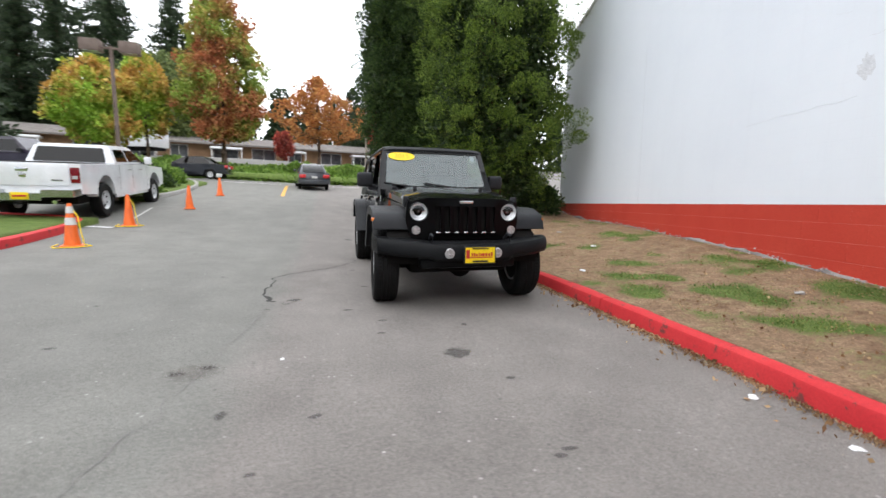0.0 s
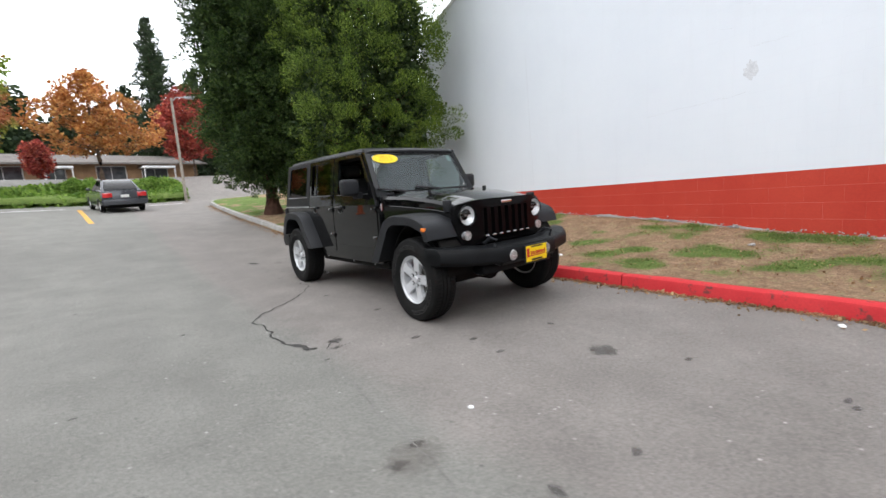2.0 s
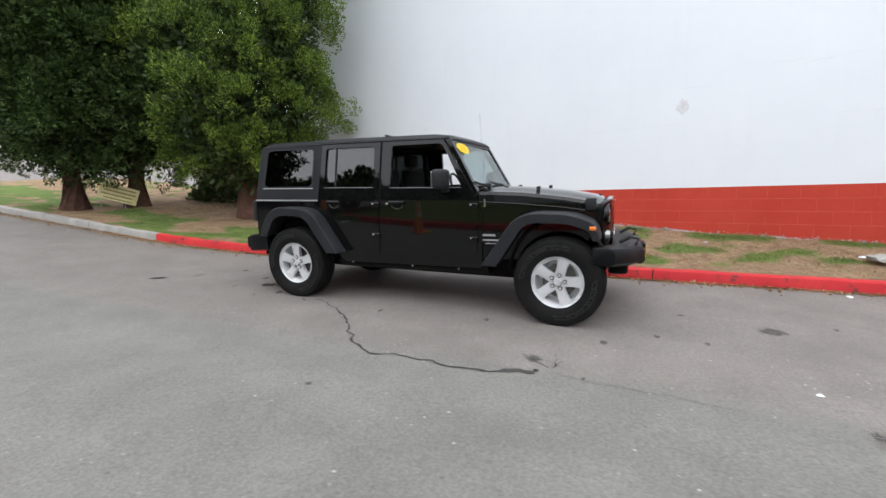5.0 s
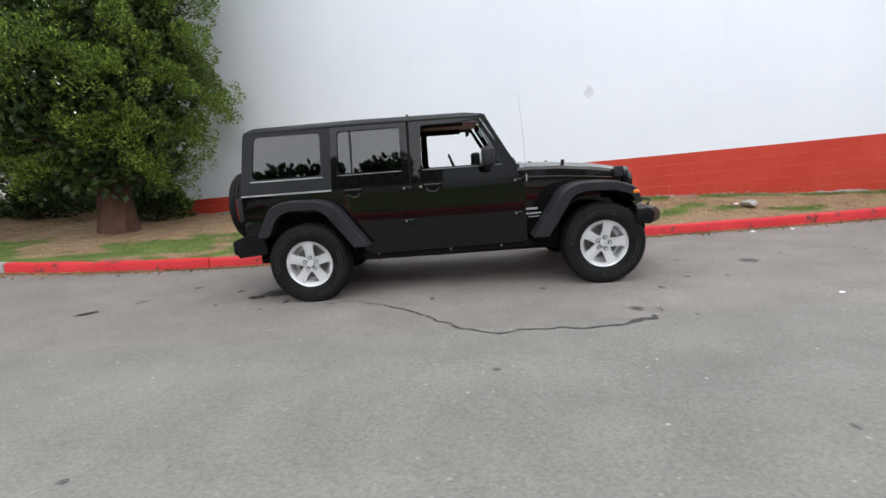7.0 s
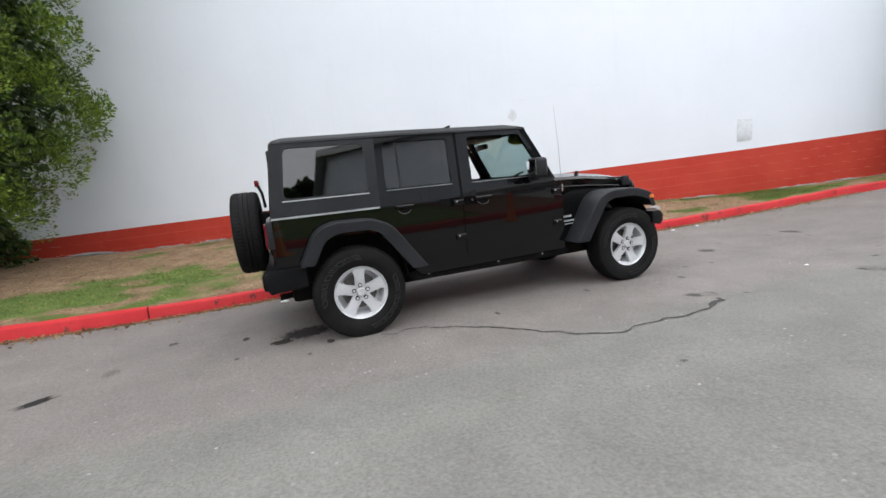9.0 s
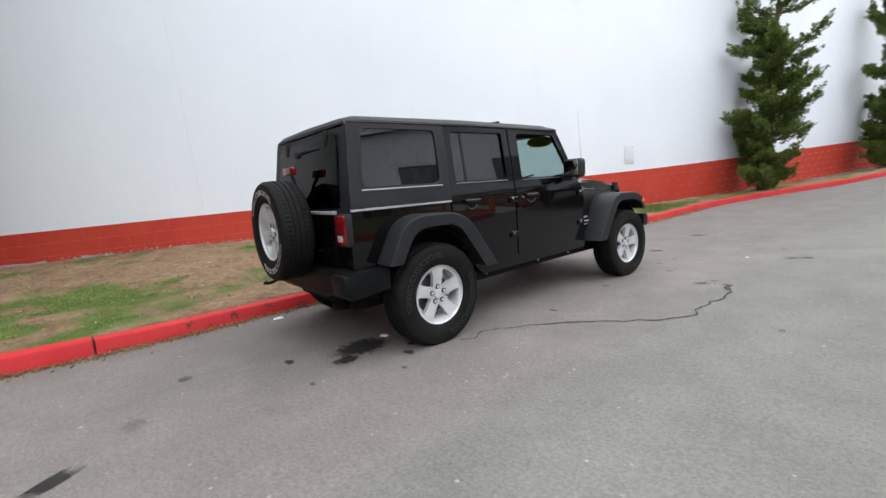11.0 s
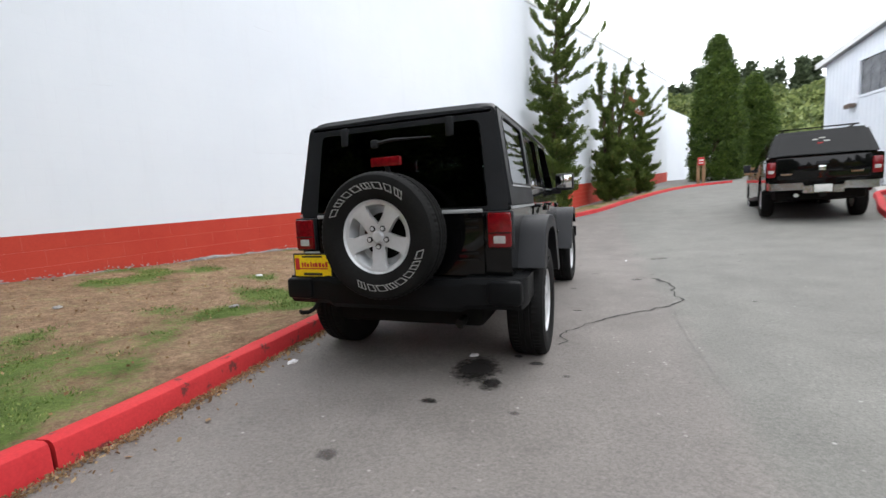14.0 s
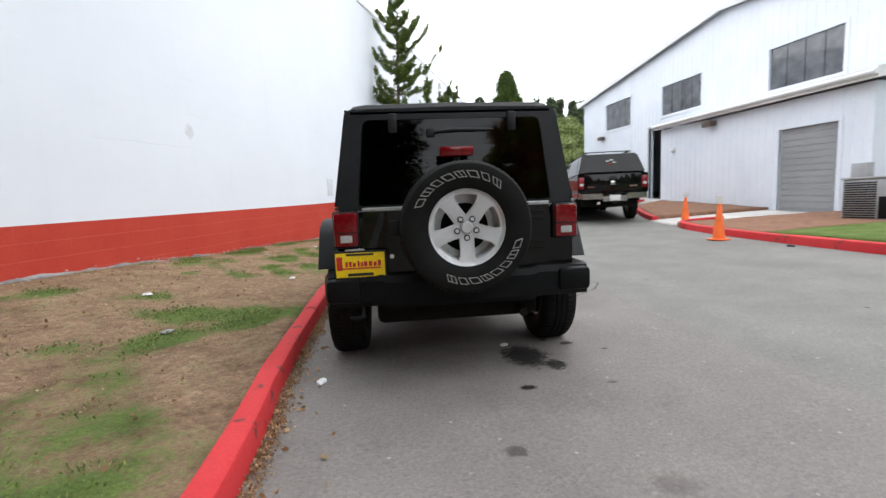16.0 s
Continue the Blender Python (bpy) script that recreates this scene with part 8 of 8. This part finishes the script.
part("arm", tube(bmesh.new(), [(0.05, 0, 5.8), (0.3, 0, 6.05), (0.9, 0, 6.1)], 0.03, 6), M_grey_metal, lp)
part("lamp_head", bx(0.7, 1.25, -0.12, 0.12, 6.0, 6.16, bev=0.04), M_grey_metal, lp)
for x, y, h in ((-17.8, 33.0, 5.0),):
    lp = thing("street_lamp", "thin grey lamp post before the low building", "street lamp", pose(x, y, gz(x, y)))
    part("pole", cyl(bmesh.new(), (0, 0, -0.1), (0, 0, h), 0.06, 0.05, 10), M_grey_metal, lp)
    part("lamp_head", bx(-0.3, 0.3, -0.15, 0.15, h - 0.02, h + 0.14, bev=0.03), M_grey_metal, lp)


def cone(x, y, label, band=False, tape=False, tilt=0.0, placard=False):
    t = thing("traffic_cone", label, "traffic cone", pose(x, y, gz(x, y), tilt, 0, 20), "traffic cones")
    part("base", bx(-0.15, 0.15, -0.15, 0.15, 0, 0.03, bev=0.012), M_cone, t)
    part("cone_body", spin([(0.115, 0.028), (0.11, 0.05), (0.032, 0.70), (0.028, 0.71), (0.0, 0.71)], "z", 24), M_cone, t)
    if band:
        for z0, z1 in ((0.36, 0.48), (0.55, 0.66)):
            r = lambda z: 0.112 - (z - 0.05) * 0.120
            part("reflective_band", spin([(r(z0) + 0.004, z0), (r(z1) + 0.004, z1)], "z", 24), M_white_print, t, "grey-white reflective band")
    if tape:
        bm = bmesh.new()
        tube(bm, [(0.03, 0.02, 0.62), (0.10, -0.05, 0.50), (0.13, -0.10, 0.25), (0.16, -0.14, 0.05), (0.26, -0.18, 0.02), (0.1, -0.26, 0.015), (-0.22, -0.20, 0.012), (-0.26, 0.0, 0.012), (-0.20, 0.16, 0.03)], 0.009, 6)
        part("caution_tape", bm, M_yellow, t, "strand of yellow caution tape")
    if placard:
        part("placard", bx(-0.10, 0.10, -0.012, 0.012, 0.72, 0.86, bev=0.004), M_white_print, t, "small white card")
    return t


cone(-5.45, 2.15, "orange cone with a pale band and yellow tape", True, True)
cone(-5.72, 4.95, "orange traffic cone with a trailing yellow tape", False, True)
cone(-5.45, 8.35, "orange traffic cone on the tarmac", False, False)
cone(-5.5, 12.4, "orange traffic cone with a white card on top", False, False, 0, True)
cone(-7.35, -6.15, "orange traffic cone by the concrete path", False, False, 0, True)
cone(-5.80, -2.95, "orange traffic cone at the red kerb with a small card", False, False, 0, True)

sg = thing("lawn_sign", "small tilted yellow lawn sign on a wire stake", "sign", pose(2.28, 10.15, gz(2.28, 10.15) + 0.16, 0, 0, -22))
bd = part("sign_board", bx(-0.42, 0.42, -0.012, 0.012, 0.24, 0.66, bev=0.004), surf("pale_yellow_board", (0.80, 0.72, 0.36), (0.88, 0.80, 0.46), 4, 0.6, 0, 60, 0), sg, "pale yellow sign board")
for k, (a, b) in enumerate(((-0.36, 0.34), (-0.32, 0.36), (-0.36, 0.30), (-0.30, 0.32))):
    part("text_bar", bx(a, b, -0.016, -0.012, 0.56 - k * 0.095, 0.595 - k * 0.095), surf("faded_brown_print", (0.34, 0.27, 0.12), (0.46, 0.38, 0.18), 9, 0.7, 0, 60, 0), bd)
for sx in (-0.25, 0.25):
    part("stake", cyl(bmesh.new(), (sx, 0, -0.2), (sx, 0, 0.25), 0.006, n=6), M_grey_metal, sg)
for o in (bd, *[c for c in sg.children if c.name.startswith("stake")]):
    o.matrix_basis = Matrix.Rotation(radians(19), 4, "Y") @ o.matrix_basis if o is bd else o.matrix_basis

ac = thing("air_conditioner", "grey outdoor air-conditioning unit on a concrete pad", "air conditioner", pose(-10.0, -3.40, gz(-10.0, -3.40) - 0.02))
part("pad", bx(-0.65, 0.65, -0.75, 0.75, -0.1, 0.08, bev=0.02), M_concrete, ac)
cs = part("casing", bx(-0.45, 0.45, -0.55, 0.55, 0.08, 0.98, bev=0.02), M_grey_metal, ac)
for k in range(16):
    part("louvre", bx(0.448, 0.462, -0.50, 0.15, 0.14 + k * 0.05, 0.165 + k * 0.05), M_dark, cs)
part("lid", bx(-0.48, 0.48, -0.58, 0.58, 0.98, 1.02, bev=0.012), M_grey_metal, cs)
part("service_panel", bx(0.448, 0.458, 0.20, 0.50, 0.14, 0.60, bev=0.004), M_dark, cs)
mb = thing("meter_box", "grey electric meter box on the annex wall", "meter box", pose(AX, -5.05, 1.40))
part("box_body", bx(0.02, 0.22, -0.2, 0.2, -0.3, 0.3, bev=0.02), M_grey_metal, mb)

pt = thing("marker_post", "pair of short brown posts with a red and white sign plate", "post", pose(-8.05, -30.6, gz(-8.05, -30.6), 0, 0, -12))
for px in (-0.17, 0.17):
    part("post", bx(px - 0.11, px + 0.11, -0.10, 0.10, -0.1, 1.55, bev=0.02), M_brown_wall, pt)
sp_ = part("sign_plate", bx(-0.20, 0.20, 0.11, 0.13, 1.30, 1.86, bev=0.004), M_red_print, pt, "red and white plate")
part("white_bar", bx(-0.14, 0.14, 0.131, 0.136, 1.42, 1.49), M_white_print, sp_)
part("white_bar", bx(-0.14, 0.14, 0.131, 0.136, 1.60, 1.70), M_white_print, sp_)
bd_ = thing("timber_barrier", "low yellow-brown timber barrier beside the hedge trees", "barrier", pose(-12.0, -36.6, gz(-12, -36.6)))
for z0 in (0.15, 0.55):
    part("rail", bx(-1.2, 1.2, -0.05, 0.05, z0, z0 + 0.2, bev=0.01), M_brown_wall, bd_)
for sx in (-1.0, 1.0):
    part("leg", bx(sx - 0.06, sx + 0.06, -0.08, 0.08, 0, 0.8, bev=0.01), M_brown_wall, bd_)

# ---- marks and litter on the tarmac ----
def blot(name, label, x, y, rx, ry, material, seed, turn=0.0, rough_=0.35, z=0.004):
    """A flat ragged stain lying on the ground."""
    bm = bmesh.new()
    n = 26
    ring = []
    for k in range(n):
        a = k * math.tau / n
        q = 1.5 + 0.5 * rough_ * noise.noise(Vector((math.cos(a) * 1.6 + seed, math.sin(a) * 1.6, 0)))
        u, v = rx * q * math.cos(a), ry * q * math.sin(a)
        px, py = x + u * math.cos(turn) - v * math.sin(turn), y + u * math.sin(turn) + v * math.cos(turn)
        ring.append(bm.verts.new((px, py, gz(px, py) + z)))
    bm.faces.new(ring)
    bmesh.ops.triangulate(bm, faces=bm.faces[:])
    return solo(name, bm, material, label, "stain")


def crack(label, pts, w0, w1, seed, ragged=0.03, material=None):
    rng = random.Random(seed)
    bm = bmesh.new()
    line = resample(pts, 0.045)
    prev = None
    for i, p in enumerate(line):
        u = i / (len(line) - 1)
        w = (w0 + (w1 - w0) * u) * rng.uniform(0.45, 1.5)
        a, b = Vector(line[max(i - 1, 0)]), Vector(line[min(i + 1, len(line) - 1)])
        t = (b - a).normalized()
        c = Vector(p) + Vector((t.y, -t.x)) * (rng.uniform(-ragged, ragged) * 0.3 + 0.09 * noise.noise(Vector((i * 0.21, seed, 0))) + 0.03 * noise.noise(Vector((i * 0.7, seed, 3)))) * min(1, i / 3, (len(line) - 1 - i) / 3)
        pair = [bm.verts.new((c.x + s * t.y * w / 2, c.y - s * t.x * w / 2, gz(c.x, c.y) + 0.005)) for s in (-1, 1)]
        if prev:
            bm.faces.new((prev[0], prev[1], pair[1], pair[0]))
        prev = pair
    return solo("tarmac_crack", bm, material or M_crack, label, "crack")


crack("dark open crack running from the rear wheel", [(-0.96, 1.30), (-0.98, 1.05), (-1.06, 0.78), (-1.22, 0.60), (-1.42, 0.36), (-1.62, 0.18), (-1.91, -0.04)], 0.012, 0.020, 1)
crack("dark open crack fading into a smear", [(-1.91, -0.04), (-2.04, -0.24), (-2.06, -0.5), (-2.05, -0.82), (-2.07, -1.1)], 0.016, 0.018, 2)
crack("wide ragged end of a tarmac crack", [(-2.07, -1.1), (-2.04, -1.3), (-2.0, -1.44), (-1.97, -1.54)], 0.022, 0.05, 3, 0.06)
for k, (dx, dy) in enumerate(((0.16, 0.06), (0.12, -0.05), (0.22, -0.02), (0.20, 0.10))):
    crack("fine branching crack beside the larger one", [(-1.86 + 0.02 * k, -1.62 - 0.02 * k), (-1.86 + dx * 0.6, -1.60 + dy * 1.2), (-1.86 + dx * 1.3, -1.58 + dy * 2.2)], 0.007, 0.004, 10 + k)
M_seam = surf("faint_tar_seam", (0.152, 0.147, 0.140), (0.174, 0.168, 0.160), 25, 0.85, 0, 60, 0.2)
crack("faint worn seam leading on from the crack", [(-1.94, -1.62), (-2.02, -2.4), (-2.14, -3.34), (-2.42, -5.04)], 0.005, 0.004, 40, 0.03, M_seam)
crack("faint straight paving seam beside the car", [(-1.93, -1.45), (-1.92, -0.26), (-1.90, 0.68), (-1.91, 1.3), (-1.95, 2.2)], 0.005, 0.004, 41, 0.03, M_seam)
blot("tar_spot", "small black tar spot at the end of the crack", -1.93, -1.54, 0.03, 0.022, M_oil, 60)
M_stain = stain_mat("old_grey_stain", (0.060, 0.057, 0.054), 0.5)
M_rusty = stain_mat("faint_rust_stain", (0.125, 0.10, 0.088), 0.22)
STAINS = ((-0.45, -4.93, 0.16, 0.07, 33), (-2.27, -3.32, 0.05, 0.03, 31), (-2.12, -3.24, 0.05, 0.03, 39), (-2.2, -3.30, 0.16, 0.12, 34), (-0.08, 3.08, 0.06, 0.04, 35), (-1.72, -1.48, 0.08, 0.05, 37), (-0.60, 3.4, 0.09, 0.06, 38))
blot("oil_stain", "black oil stain behind the rear wheel", -0.47, 1.92, 0.13, 0.26, M_oil, 1, 0.4)
blot("oil_stain", "black oil drip behind the rear wheel", -0.62, 2.12, 0.06, 0.10, M_oil, 2)
for x, y, rx, ry, sd, tn in ((-0.33, 2.44, 0.055, 0.035, 3, 0.2), (-1.06, 1.91, 0.03, 0.02, 4, 0.3), (-0.37, -4.57, 0.03, 0.018, 5, 0), (-1.44, -3.99, 0.05, 0.015, 20, 0.6), (-0.31, -4.53, 0.04, 0.015, 21, 0.2), (-3.43, -1.65, 0.03, 0.015, 22, 0.2), (-3.51, 1.64, 0.03, 0.016, 23, 0.9), (-2.68, -0.25, 0.03, 0.014, 24, 0.9), (-3.21, -2.78, 0.05, 0.018, 25, 0.4), (-0.77, -4.79, 0.04, 0.03, 26, 0), (-1.95, -1.85, 0.03, 0.015, 27, 0), (-1.68, -4.42, 0.025, 0.015, 28, 0), (-0.83, 2.47, 0.03, 0.02, 29, 0), (-0.95, 3.72, 0.16, 0.035, 6, 2.2), (-0.46, -3.25, 0.12, 0.075, 7, 0.8), (-0.85, 1.72, 0.05, 0.03, 8, 0.4), (-0.70, 1.60, 0.04, 0.025, 9, 1.0), (-1.05, 0.20, 0.05, 0.025, 10, 0), (-0.95, -0.9, 0.045, 0.02, 11, 0.3), (-0.9, -2.35, 0.05, 0.02, 12, 0.5), (-0.2, -2.6, 0.045, 0.02, 13, 0.9), (-0.95, -2.7, 0.04, 0.02, 14, 0.4), (-1.2, -1.95, 0.06, 0.022, 15, 0.4), (-0.25, -3.75, 0.035, 0.02, 16, 0), (-1.9, -3.9, 0.05, 0.02, 17, 1.1), (-3.4, -3.4, 0.05, 0.02, 18, 0.4), (-3.2, -3.3, 0.035, 0.02, 19, 0.9)):
    blot("tar_spot", "small dark tar spot on the tarmac", x, y, rx, ry, M_oil if sd in (3, 6, 8, 9) else M_stain, sd, tn, 0.6)
for x, y, rx, ry, sd in STAINS:
    blot("dull_stain", "dull dark stain on the tarmac", x, y, rx, ry, M_stain if sd % 2 else M_rusty, sd, 0.5, 0.8)


def scrap(label, x, y, size, material, seed, z=None, category="litter"):
    rng = random.Random(seed)
    bm = bmesh.new()
    bmesh.ops.create_icosphere(bm, subdivisions=2, radius=1.0)
    for v in bm.verts:
        q = 1 + 0.45 * noise.noise(v.co * 1.7 + Vector((seed, 0, 0)))
        v.co = Vector((v.co.x * size * q, v.co.y * size * 0.7 * q, max(-0.2, v.co.z) * size * 0.4 * q))
    bmesh.ops.rotate(bm, verts=bm.verts, cent=(0, 0, 0), matrix=Matrix.Rotation(rng.random() * 6, 3, "Z"))
    bmesh.ops.translate(bm, verts=bm.verts, vec=(x, y, (gz(x, y) if z is None else z) + size * 0.08))
    return solo("litter" if category == "litter" else category, bm, material, label, category)


scrap("scrap of white paper litter by the kerb", 1.03, -4.32, 0.035, M_paper, 1)
scrap("scrap of white paper litter by the kerb", 1.00, -4.85, 0.03, M_paper, 2)
scrap("scrap of white paper on the tarmac", -1.68, -3.16, 0.022, M_paper, 3)
scrap("crumpled white wrapper beside the rear wheel", 0.92, 2.10, 0.045, M_paper, 4)
scrap("scrap of white paper under the car", -0.38, 1.65, 0.035, M_paper, 5)
scrap("small black box lying on the tarmac", -5.95, -1.55, 0.07, M_black_plastic, 6)
for k, (x, y) in enumerate(((2.85, -3.25), (2.3, -4.9), (2.2, 1.4), (3.0, 0.2), (3.5, 2.2), (1.9, -1.2))):
    u = (x - kerb_x(y)) / (lawn_right(y) - kerb_x(y))
    scrap("pale scrap of litter on the worn lawn", x, y, 0.05, M_paper if k % 2 else M_stone, 40 + k, lawn_z(x, y, u))
scrap("half-buried grey stone in the lawn", 2.05, -4.95, 0.16, M_stone, 50, lawn_z(2.05, -4.95, 0.5) + 0.02, "stone")
